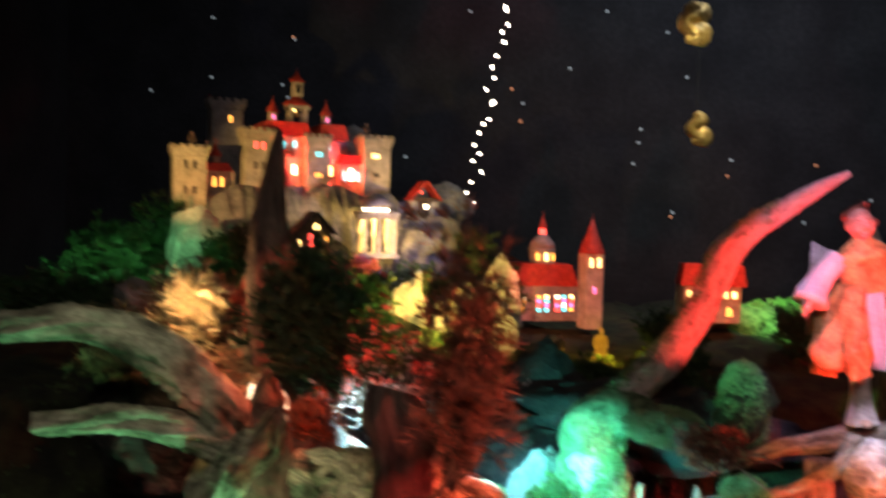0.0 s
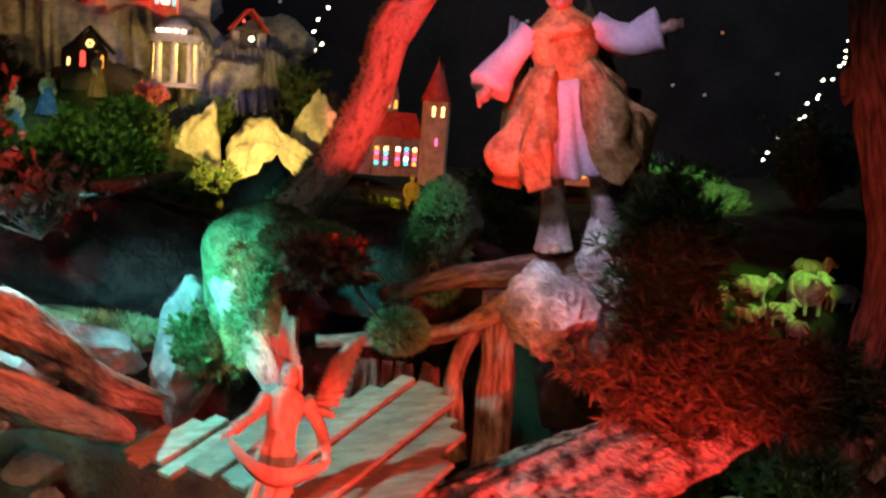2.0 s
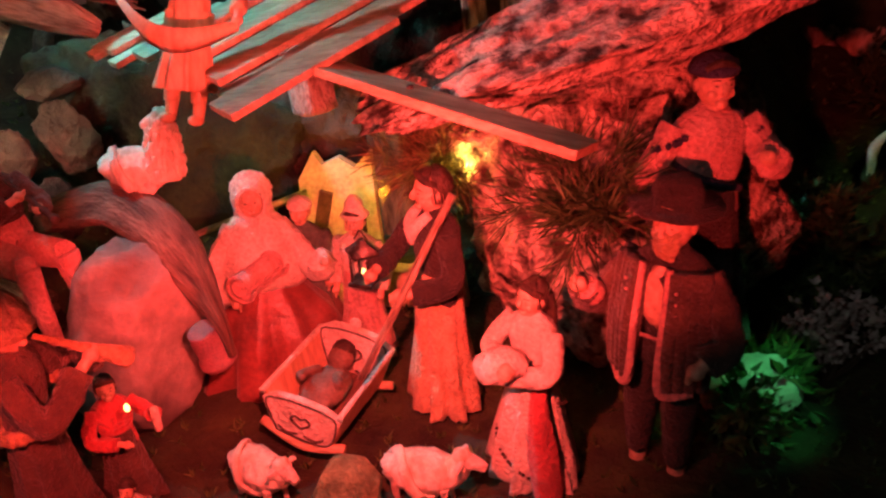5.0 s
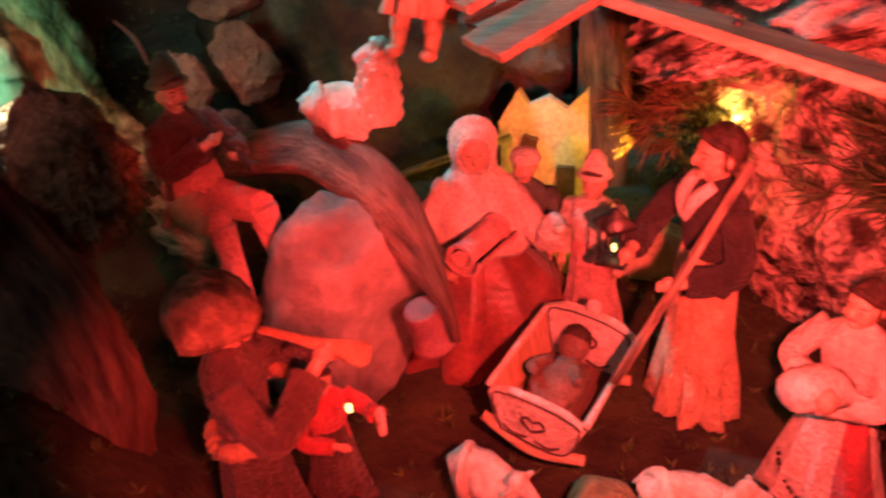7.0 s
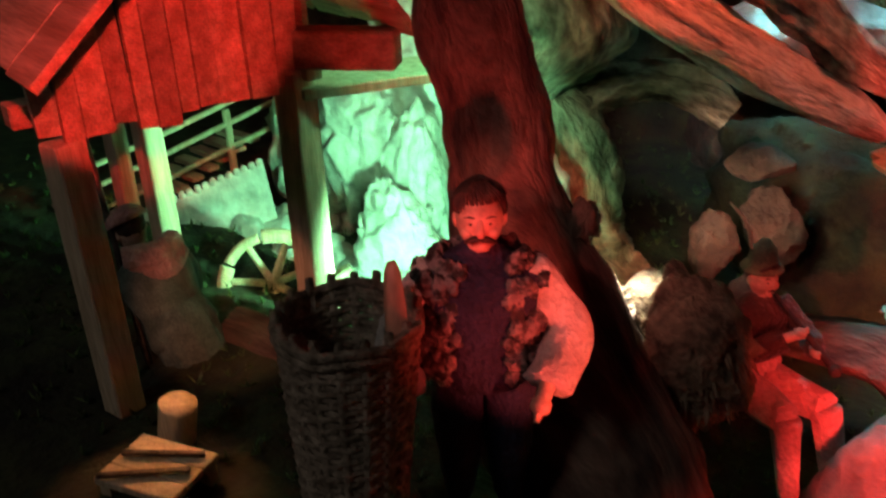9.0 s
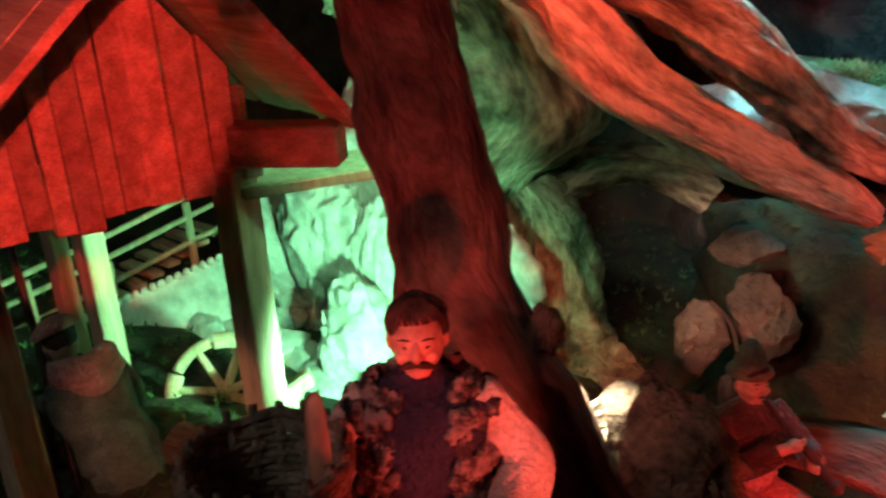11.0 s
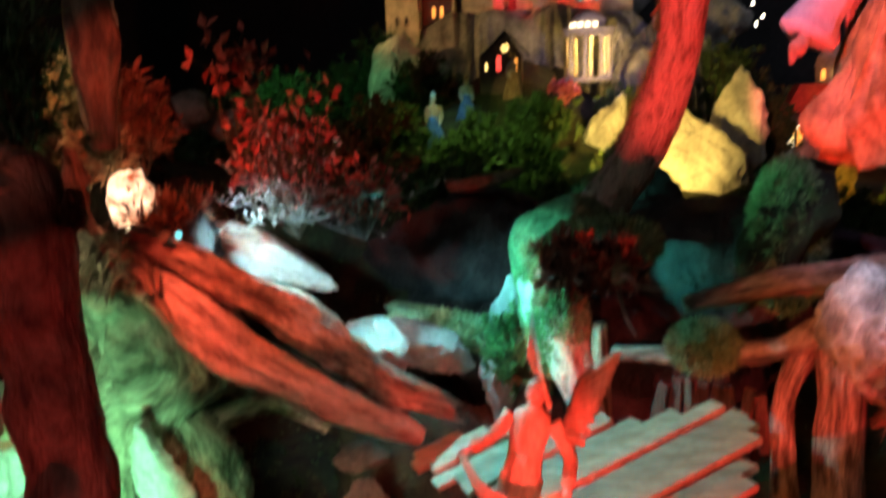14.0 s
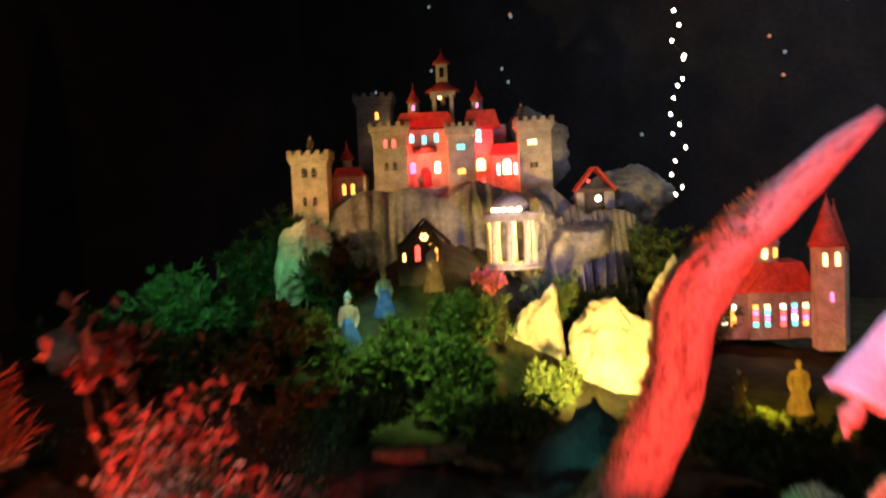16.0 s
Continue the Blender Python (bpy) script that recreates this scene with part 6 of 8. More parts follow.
    for s, (elbow, hand) in zip((-1, 1), arms):
        b.tube([(s * 0.105, 0.0, 0.775, 0.045), (*elbow, sleeve * 0.95), (*((Vector(elbow) * 0.25 + Vector(hand) * 0.75)), sleeve * flare)], 18, 24, 1, 0.2, 0.14, seed + s)
        b.tube([(*((Vector(elbow) * 0.4 + Vector(hand) * 0.6)), 0.022), (*hand, 0.018)], 8, 8, 2)
        b.ball(hand, (0.026, 0.028, 0.024), 2, 10)
        d = (Vector(hand) - Vector(elbow)).normalized()
        for k in (-1, 0, 1):
            q = Vector(hand) + d * 0.035 + Vector((0, 0, 0.011 * k))
            b.tube([(*hand, 0.009), (*q, 0.007)], 6, 4, 2)
    m = pose(*place, lean[0], lean[1], turn) @ Matrix.Scale(h, 4)
    b.v = [tuple(m @ Vector(q)) for q in b.v]
    if extra:
        extra(b, m)
    skirt, top, hair, hatm, trim = mats
    ob = b.part(name, [skirt, top, SKIN, hair, hatm, trim], origin=place)
    return tagged(ob, label, category, group)


def wing(b, root, wrist, tip, trail, mat, size=1.0, n=11):
    """Rows of flat feathers that fan out from the leading edge (root to wrist) to the line from trail to tip."""
    root, wrist, tip, trail = (Vector(q) for q in (root, wrist, tip, trail))
    face = (tip - root).cross(trail - root).normalized()
    for row, far in enumerate((1.0, 0.66, 0.40)):
        for k in range(n):
            t = k / (n - 1)
            a = root.lerp(wrist, t)
            e = a.lerp(trail.lerp(tip, t ** 0.8), far)
            mid = (a + e) / 2
            w = 0.9 * (trail - tip).length / n * (1.0 - 0.15 * row)
            off = face * 0.0012 * size * (row + 0.3 * (k % 2))
            side = (e - a).cross(face).normalized() * w
            lift = face * 0.0009 * size
            b.add([a + off - side * 0.5, a + off + side * 0.5, mid + off - side * 0.75, mid + off + lift * 2, mid + off + side * 0.75, e + off - side * 0.35, e + off + lift, e + off + side * 0.35,
                   a + off - lift, mid + off - lift, e + off - lift],
                  [[0, 1, 3], [0, 3, 2], [1, 4, 3], [2, 3, 6, 5], [3, 4, 7, 6], [0, 2, 9, 8], [1, 8, 9, 4], [2, 5, 10, 9], [4, 9, 10, 7], [5, 6, 10], [6, 7, 10], [0, 8, 1]], mat)


def people():
    def staff(b, m):
        for s in (-1, 1):
            b.tube([(*(m @ Vector((s * 0.045, -0.035, 0.835))), 0.004), (*(m @ Vector((s * 0.030, -0.085, 0.79))), 0.005), (*(m @ Vector((s * 0.008, -0.095, 0.72))), 0.002)], 8, 10, 4)
        b.tube([(0.553, 0.958, 0.248, 0.0034), (0.528, 0.924, 0.190, 0.0034), (0.494, 0.878, 0.112, 0.0034)], 10, 12, 5)
    figure("joseph_figure", "robed man figure with staff, dark coat and tan robe", (0.531, 0.972, 0.03), 0.236, -48, (TAN, COAT, HAIR, CREAM, DRIFT),
           (((-0.17, -0.10, 0.62), (-0.05, -0.24, 0.60)), ((0.17, -0.02, 0.62), (0.13, -0.20, 0.60))), extra=staff, seed=2, wide=0.15, group="nativity figures")
    def shawl(b, m):
        n = len(b.v)
        b.lathe((0, 0.005, 0), [(0.50, 0.235), (0.53, 0.245), (0.62, 0.225), (0.71, 0.185), (0.78, 0.135), (0.84, 0.085), (0.87, 0.078)], 48, 1, 0.07, 5, 6.0, 0.80)
        b.lathe((0, 0.022, 0), [(0.80, 0.10), (0.86, 0.088), (0.92, 0.098), (0.975, 0.088), (1.015, 0.055), (1.028, 0.01)], 26, 4, 0.05, 5, 3.0, 1.0)
        b.ball((0, -0.062, 0.915), (0.056, 0.034, 0.070), 2, 20)
        b.ball((0, -0.098, 0.908), (0.010, 0.010, 0.016), 2, 8)
        for s in (-1, 1):
            b.ball((s * 0.022, -0.093, 0.926), (0.007, 0.003, 0.0035), 3, 8)
        b.tube([(-0.014, -0.094, 0.880, 0.003), (0.014, -0.094, 0.880, 0.003)], 6, 5, 5)
        rim = [(0.066 * math.cos(k * 0.3142), -0.074 + 0.006 * math.cos(k * 0.6), 0.915 + 0.082 * math.sin(k * 0.3142), 0.010) for k in range(21)]
        b.tube(rim, 8, 60, 4, 0.2, 0.1, 2)
        for k in range(18):
            a = 0.2 + k * 0.155
            b.ball((0.085 * math.cos(a), 0.02, 0.925 + 0.105 * math.sin(a)), (0.020, 0.024, 0.016), 5, 8, 0.5, 4, k)
        b.v[n:] = [tuple(m @ Vector(q)) for q in b.v[n:]]
    figure("mary_figure", "kneeling woman figure in pale hooded shawl and red satin gown", (0.345, 0.99, 0.03), 0.196, 28, (SATIN, CREAM, HAIR, CREAM, CREAM),
           (((-0.22, -0.10, 0.58), (-0.12, -0.26, 0.50)), ((0.25, -0.12, 0.58), (0.31, -0.24, 0.66))), wide=0.42, scarf=True, sleeve=0.066, seed=5, bulk=1.25, fold=0.09, extra=shawl, group="nativity figures")
    figure("small_figure", "small figure in white cap kneeling behind the woman", (0.373, 1.025, 0.03), 0.168, 10, (GREENC, GREENC, CREAM, CREAM, CREAM), hat="cap", wide=0.20, seed=43, group="nativity figures")
    figure("small_figure", "small pale pointed-hood figure beside the lantern", (0.433, 1.020, 0.03), 0.166, 0, (ROSE, CREAM, HAIR, CREAM, CREAM), hat="cone", wide=0.16, seed=45, group="nativity figures")

    def spots(b, m):
        b.ball(m @ Vector((0.0, -0.19, 0.66)), (0.022, 0.016, 0.014), 4, 14, 0.3, 4, 1, rot(0, -20, 0))
        for k in range(60):
            a, z = k * 2.4, 0.03 + 0.42 * ((k * 0.618) % 1)
            r = (0.207 - 0.145 * z)
            q = m @ Vector((r * math.cos(a), 0.82 * r * math.sin(a), z))
            b.ball(q, (0.0017, 0.0017, 0.0017), 3, 6)
        for k in range(26):
            a, t = k * 2.4, (k * 0.618) % 1
            b.tube([(*(m @ Vector((0.058 * math.cos(a), 0.03 + 0.03 * abs(math.sin(a)), 0.93))), 0.0026), (*(m @ Vector((0.062 * math.cos(a), 0.055 + 0.02 * abs(math.sin(a)), 0.85))), 0.0028), (*(m @ Vector((0.05 * math.cos(a), 0.075, 0.72 - 0.05 * t))), 0.0010)], 6, 12, 3)
        b.ball(m @ Vector((0.065, -0.215, 0.675)), (0.0075, 0.0075, 0.008), 2, 12)
        b.tube([(*(m @ Vector((0.10, -0.06, 0.52))), 0.006), (*(m @ Vector((0.15, -0.10, 0.28))), 0.010), (*(m @ Vector((0.18, -0.08, 0.03))), 0.014)], 14, 24, 5, 0.3, 0.4, 2)
    figure("girl_figure", "girl figure with bundle in pale dotted dress", (0.632, 0.902, 0.03), 0.185, -32, (CREAM, CREAM, HAIR, CREAM, CRIMSON),
           (((-0.17, -0.08, 0.64), (0.02, -0.20, 0.66)), ((0.17, -0.08, 0.64), (-0.06, -0.20, 0.60))), extra=spots, seed=7, wide=0.2, group="nativity figures")

    def vest(b, m):
        p = lambda *q: tuple(m @ Vector(q))  # noqa: E731
        b.ball(p(0, -0.066, 0.70), (0.012, 0.008, 0.026), 2, 14, 0.15, 5, 2)
        for k in range(7):
            b.ball(p(-0.03 + 0.01 * k, -0.098, 0.585), (0.0018, 0.0015, 0.0018), 5, 6)
        for s in (-1, 1):
            for k in range(4):
                b.tube([(*p(s * (0.052 + 0.022 * k), -0.080 + 0.012 * k, 0.80), 0.006), (*p(s * (0.060 + 0.024 * k), -0.104 + 0.016 * k, 0.62), 0.0075), (*p(s * (0.062 + 0.026 * k), -0.108 + 0.018 * k, 0.44), 0.006)], 10, 20, 1, 0.2, 0.2, k + s)
            b.tube([(*p(s * 0.040, -0.092, 0.81), 0.0026), (*p(s * 0.044, -0.118, 0.64), 0.0030), (*p(s * 0.046, -0.128, 0.455), 0.0034), (*p(s * 0.075, -0.120, 0.425), 0.0034), (*p(s * 0.125, -0.070, 0.43), 0.0030)], 8, 40, 5)
            for k in range(9):
                b.ball(p(s * 0.075, -0.118 + 0.002 * k, 0.76 - 0.035 * k), (0.0013, 0.0013, 0.0013), 5, 5)
        for k in range(70):
            a, t = k * 2.4, (k * 0.618) % 1
            b.ball(p(0.034 * math.cos(a) * (1 - 0.4 * t), -0.050 - 0.022 * abs(math.sin(a)), 0.893 - 0.075 * t), (0.0024, 0.0024, 0.0028), 3, 6, 0.4, 3, k)
        b.tube([(*p(-0.185, -0.10, 0.665), 0.0105), (*p(-0.195, -0.135, 0.70), 0.0100)], 12, 6, 5)
    figure("farmer_figure", "bearded man figure in wide black hat and trimmed vest", (0.728, 0.93, 0.02), 0.262, -22, (COAT, BROWN, OCHRE, COAT, ROSE),
           (((-0.20, -0.06, 0.62), (-0.20, -0.16, 0.72)), ((0.20, -0.04, 0.62), (0.16, -0.14, 0.56))), legs=True, hat="brim", beard=True, torso=0, boots=2, extra=vest, seed=9, bulk=1.05, group="nativity figures")

    def blouse(b, m):
        for k in range(90):
            a, z = k * 2.4, 0.55 + 0.25 * ((k * 0.618) % 1)
            r = 0.112 if z < 0.76 else 0.098
            b.ball(m @ Vector((r * math.cos(a), 0.74 * r * math.sin(a), z)), (0.0026, 0.0026, 0.0030), 4, 6, 0.5, 3, k)
        for s in (-1, 1):
            for k in range(16):
                q = Vector((s * 0.105, 0, 0.77)).lerp(Vector((s * 0.19, -0.04, 0.65)), (k * 0.618) % 1)
                b.ball(m @ (q + Vector((0.045 * math.cos(k * 2.4), 0.045 * math.sin(k * 2.4), 0.01))), (0.0026, 0.0026, 0.0030), 4, 6, 0.5, 3, k)
    figure("maid_figure", "woman figure in speckled blouse standing on the bank", (0.742, 1.0, 0.115), 0.245, 30, (COAT, ROSE, HAIR, NAVY, CREAM),
           (((-0.19, -0.02, 0.64), (-0.14, -0.16, 0.56)), ((0.18, -0.08, 0.66), (0.10, -0.17, 0.72))), hat="cap", extra=blouse, seed=11, sleeve=0.05, group="nativity figures")

    def pipe(b, m):
        a, e = m @ Vector((0, -0.08, 0.87)), m @ Vector((0.08, -0.36, 0.66))
        b.tube([(*a, 0.0018), (*e, 0.003)], 8, 10, 5)
        b.ball(e, (0.005, 0.005, 0.005), 5, 8)
        for s in (-1, 1):
            hip, knee, foot = (s * 0.06, 0.0, 0.44), (s * 0.10, -0.34, 0.47), (s * 0.11, -0.44, 0.12)
            b.tube([(*(m @ Vector(hip)), 0.013), (*(m @ ((Vector(hip) + Vector(knee)) / 2)), 0.014), (*(m @ Vector(knee)), 0.011)], 14, 16, 0, 0.2, 0.2, s)
            b.tube([(*(m @ Vector(knee)), 0.011), (*(m @ ((Vector(knee) + Vector(foot)) / 2)), 0.009), (*(m @ Vector(foot)), 0.007)], 12, 14, 0, 0.2, 0.15, s + 4)
            b.ball(m @ (Vector(foot) + Vector((0, -0.05, -0.02))), (0.012, 0.009, 0.006), 5, 10)
        f0 = m @ Vector((-0.05, 0.02, 1.03))
        b.tube([(*f0, 0.0012), (*(f0 + Vector((-0.006, 0, 0.018))), 0.0016), (*(f0 + Vector((-0.022, 0, 0.030))), 0.0006)], 6, 10, 2)
    figure("piper_figure", "shepherd figure playing a pipe, feathered green hat", (0.155, 0.883, 0.105), 0.188, 72, (ROSE, BROWN, HAIR, OLIVE, HAIR),
           (((-0.16, -0.12, 0.66), (0.02, -0.22, 0.76)), ((0.16, -0.12, 0.66), (0.06, -0.28, 0.70))), hem=0.36, wide=0.15, hat="cone", extra=pipe, seed=13, bulk=1.2, group="shepherd figures")

    def horn(b, m):
        hood = Build().lathe((0, 0.02, 0.93), [(-0.03, 0.118), (0.0, 0.124), (0.05, 0.108), (0.09, 0.078), (0.115, 0.04), (0.12, 0.008)], 24, 4, 0.10, 4, 3)
        b.add([m @ Vector(q) for q in hood.v], hood.f, 4)
        pts = [m @ Vector(q) for q in ((0.0, -0.09, 0.87), (0.03, -0.22, 0.78), (0.08, -0.34, 0.68))]
        b.tube([(*pts[0], 0.002), (*pts[1], 0.0035), (*pts[2], 0.008)], 10, 12, 5)
        for k in range(26):
            a = k * 0.25
            q = m @ Vector((0.15 * math.cos(a), -0.03 + 0.12 * math.sin(a), 0.60 - 0.05 * math.sin(a)))
            b.ball(q, (0.0052, 0.0052, 0.0052), 5, 8, 0.5, 4, k)
    figure("shepherd_figure", "shepherd figure in brown hat and fleece blowing a horn", (0.337, 0.702, 0.066), 0.200, 122, (BROWN, BROWN, HAIR, ROUGHF, OCHRE),
           (((-0.17, -0.10, 0.64), (0.0, -0.24, 0.76)), ((0.17, -0.10, 0.64), (0.06, -0.26, 0.72))), hat="cap", extra=horn, seed=15, group="shepherd figures", sleeve=0.05)

    def candle(b, m):
        q = m @ Vector((0.20, -0.30, 0.86))
        b.tube([(*(q - Vector((0, 0, 0.02))), 0.003), (*q, 0.003)], 8, 6, 5)
    figure("child_figure", "child figure in red lifting a small candle", (0.335, 0.772, 0.035), 0.128, 50, (BROWN, CRIMSON, HAIR, CRIMSON, CREAM),
           (((-0.16, -0.10, 0.64), (0.02, -0.22, 0.62)), ((0.20, -0.10, 0.70), (0.20, -0.28, 0.80))), extra=candle, seed=17, group="shepherd figures")

    figure("child_figure", "small child figure kneeling beside the sheep", (0.392, 0.712, 0.034), 0.095, 20, (CRIMSON, CREAM, HAIR, CRIMSON, CREAM), seed=18, wide=0.26, group="shepherd figures")

    def vestment(b, m):
        rv = random.Random(5)
        for k in range(760):
            a = rv.uniform(-2.05, 5.2)
            front = abs(((a + math.pi / 2 + math.pi) % (2 * math.pi)) - math.pi)
            z = rv.uniform(0.50, 0.815)
            if front < 0.42 + 0.30 * (0.80 - z):
                continue
            r = (0.128 if z < 0.78 else 0.105) + 0.012 * math.sin(z * 60)
            q = m @ Vector((r * math.cos(a) * 1.08, r * 0.76 * math.sin(a), z))
            b.ball(q, (0.0042, 0.0042, 0.0050), 4, 6, 0.6, 3, k)
    figure("seated_shepherd", "moustached man figure in knitted vest beside the trunk", (0.137, 0.622, 0.190), 0.232, 50, (NAVY, CREAM, HAIR, KNIT, HAIR),
           (((-0.205, -0.02, 0.60), (-0.20, -0.09, 0.42)), ((0.205, -0.02, 0.62), (0.13, -0.17, 0.50))), legs=True, torso=0, boots=0, moustache=True, extra=vestment, seed=19, bulk=1.25, sleeve=0.058, group="shepherd figures")

    def cape(b, m):
        for k in range(3):
            b.tube([(*(m @ Vector((0.10 - 0.02 * k, 0.06, 0.83 - 0.02 * k))), 0.007), (*(m @ Vector((0.0, 0.10, 0.80 - 0.03 * k))), 0.009), (*(m @ Vector((-0.11, 0.05, 0.82 - 0.02 * k))), 0.007)], 10, 16, 4, 0.4, 0.4, k)
    figure("woodcutter_figure", "woodcutter figure in grey green clothes stooping at the log", (-0.118, 0.580, 0.112), 0.232, -78, (GREENC, GREENC, HAIR, ROSE, HAIR),
           (((-0.17, -0.10, 0.64), (-0.06, -0.24, 0.54)), ((0.17, -0.10, 0.64), (0.06, -0.24, 0.54))), hat="cap", seed=21, lean=(27, 4), bulk=1.2, wide=0.15, extra=cape, group="shepherd figures")

    def angel(b, m):
        p = lambda x, y, z: m @ Vector((x, y, z))  # noqa: E731
        wing(b, p(-0.05, 0.09, 0.74), p(-0.17, 0.13, 0.84), p(-0.25, 0.15, 0.40), p(-0.10, 0.12, 0.42), 5, 2.0, 9)
        wing(b, p(0.05, 0.09, 0.74), p(0.10, 0.13, 0.86), p(0.20, 0.15, 0.52), p(0.08, 0.12, 0.45), 5, 2.0, 9)
        for k in range(34):
            a, t = k * 2.4, (k * 0.618) % 1
            b.ball(p(0.066 * math.cos(a) * (1 - 0.5 * t), 0.012 + 0.062 * abs(math.sin(a)) * (1 - 0.4 * t), 0.90 + 0.085 * t), (0.0062, 0.0062, 0.0062), 3, 8, 0.4, 3, k)
        for s in (-1, 1):
            b.tube([(*p(s * 0.085, 0, 0.34), 0.015), (*p(s * 0.09, 0, 0.16), 0.014), (*p(s * 0.098, 0.0, 0.0), 0.023)], 14, 20, 5, 0.1, 0.15, s)
            b.ball(p(s * 0.10, -0.05, 0.015), (0.010, 0.018, 0.007), 2, 10)
        for k, a in enumerate((-2.3, -2.7, -3.1, -3.5, -3.9, -0.85, -0.45, -0.05, 0.35, 0.75, 1.2, 1.6, 2.0)):
            pts = [(0.09 * math.cos(a), 0.07 * math.sin(a), 0.64), (0.155 * math.cos(a), 0.13 * math.sin(a), 0.50), (0.200 * math.cos(a), 0.17 * math.sin(a), 0.36), ((0.205 + 0.02 * (k % 3)) * math.cos(a + 0.15), 0.185 * math.sin(a + 0.15), 0.25 + 0.035 * (k % 2))]
            b.tube([(*p(*q), r) for q, r in zip(pts, (0.009, 0.015, 0.018, 0.013))], 16, 40, 4, 0.8, 0.9, k)
        b.lathe((0, 0, 0), [(0.745, 0.125), (0.79, 0.105), (0.835, 0.05), (0.85, 0.04)], 20, 4, 0.08, 7, 2, 0.74)
        k = len(b.v) - 21 * 4
        b.v[k:] = [tuple(m @ Vector(q)) for q in b.v[k:]]
    figure("angel_statue", "large angel statue in pale silk and gold brocade", (0.640, 1.19, 0.580), 0.332, -4, (LILAC, LILAC, REDHAIR, BROCADE, CREAM),
           (((-0.21, -0.02, 0.68), (-0.29, -0.08, 0.58)), ((0.215, -0.02, 0.705), (0.36, -0.06, 0.735))), hem=0.27, wide=0.172, torso=4, flare=1.35, lean=(4, -11), extra=angel, seed=23, sleeve=0.056, fold=0.22, category="statue")

    def flying(b, m):
        wing(b, (0.362, 0.985, 0.424), (0.376, 0.994, 0.468), (0.410, 1.005, 0.498), (0.386, 0.985, 0.416), 5, 1.0)
        wing(b, (0.345, 0.995, 0.436), (0.320, 1.002, 0.478), (0.325, 1.004, 0.521), (0.350, 0.978, 0.468), 5, 1.0)
        left, right = Vector((0.288, 0.938, 0.402)), Vector((0.386, 0.950, 0.378))
        rows = []
        for k in range(15):
            t = k / 14
            q = left + (right - left) * t + Vector((0.0, -0.024 * math.sin(math.pi * t), -0.016 * math.sin(math.pi * t)))
            w = 0.004 + 0.006 * math.sin(math.pi * t)
            rows.append([q + Vector((0, 0.003, w)), q + Vector((0, -0.003, 0)), q + Vector((0, 0.001, -w)), q + Vector((0, 0.004, 0)), q + Vector((0, 0.003, w))])
        b.rings(rows, 5)
    figure("banner_angel", "carved wooden angel holding a banner before the roof", (0.330, 0.935, 0.300), 0.180, 10, (CARVED, CARVED, HAIR, CARVED, CARVED),
           (((-0.158, -0.029, 0.67), (-0.282, -0.105, 0.547)), ((0.212, 0.029, 0.636), (0.265, -0.104, 0.478))), wide=0.11, legs=True, hem=0.15, extra=flying, seed=25, lean=(-19, 6), sleeve=0.036, bulk=0.85, fold=0.2, category="statue")
    figure("kneeling_figure", "small dark robed figure beside the flowers", (1.06, 1.36, height(1.06, 1.36) - 0.004), 0.10, 0, (CRIMSON, CRIMSON, HAIR, CRIMSON, CREAM), seed=27, wide=0.26, sleeve=0.07, hat="cap", group="meadow figures")
    figure("herdsman_figure", "herdsman figure in grey shirt with crossed arms", (1.42, 1.50, height(1.42, 1.50) - 0.004), 0.22, -20, (NAVY, KNIT, HAIR, BROWN, CREAM),
           (((-0.18, -0.06, 0.62), (0.04, -0.18, 0.60)), ((0.18, -0.06, 0.62), (-0.04, -0.19, 0.62))), legs=True, hat="cap", seed=29, bulk=1.2, group="meadow figures")
    for k, (x, y, h, mats) in enumerate((((-0.575), 2.13, 0.13, (BLUE, OCHRE, HAIR, ARMOUR, GOLD)), (-0.56, 2.26, 0.11, (BLUE, ARMOUR, HAIR, OCHRE, GOLD)), (-0.485, 2.37, 0.12, (OCHRE, CREAM, HAIR, GOLD, GOLD)))):
        figure("knight_figure", "small painted knight figure below the castle", (x, y, height(x, y) - 0.003), h, 20 + 30 * k, mats, wide=0.22, seed=31 + k, hat="cone" if k < 2 else "cap", group="knight figures")
    figure("pale_figure", "pale robed figure on the slope below the church", (0.338, 2.385, height(0.338, 2.385) - 0.004), 0.115, 10, (OCHRE, OCHRE, OCHRE, OCHRE, OCHRE), seed=35, wide=0.2, group="village figures")
    figure("village_figure", "small villager figure standing on the slope", (0.22, 2.40, height(0.22, 2.40) - 0.004), 0.085, 0, (BROWN, BROWN, HAIR, BROWN, CREAM), seed=37, group="village figures")
    figure("sentry_figure", "tiny dark guard figure in the castle courtyard", (-0.69, 2.69, 0.937), 0.05, 27, (BROWN, OCHRE, HAIR, GOLD, GOLD), seed=39, legs=True, hat="cap", group="guard figures")
    figure("sentry_figure", "tiny dark guard figure on a castle tower", (-0.45, 2.87, 1.12), 0.055, 27, (BROWN, BROWN, HAIR, BROWN, GOLD), seed=41, legs=True, hat="cone", group="guard figures")
    figure("sentry_figure", "tiny dark guard figure on a castle tower", (-0.94, 2.51, 1.045), 0.055, 27, (BROWN, BROWN, HAIR, BROWN, GOLD), seed=43, legs=True, hat="cone", group="guard figures")


people()

# ---- animals ----


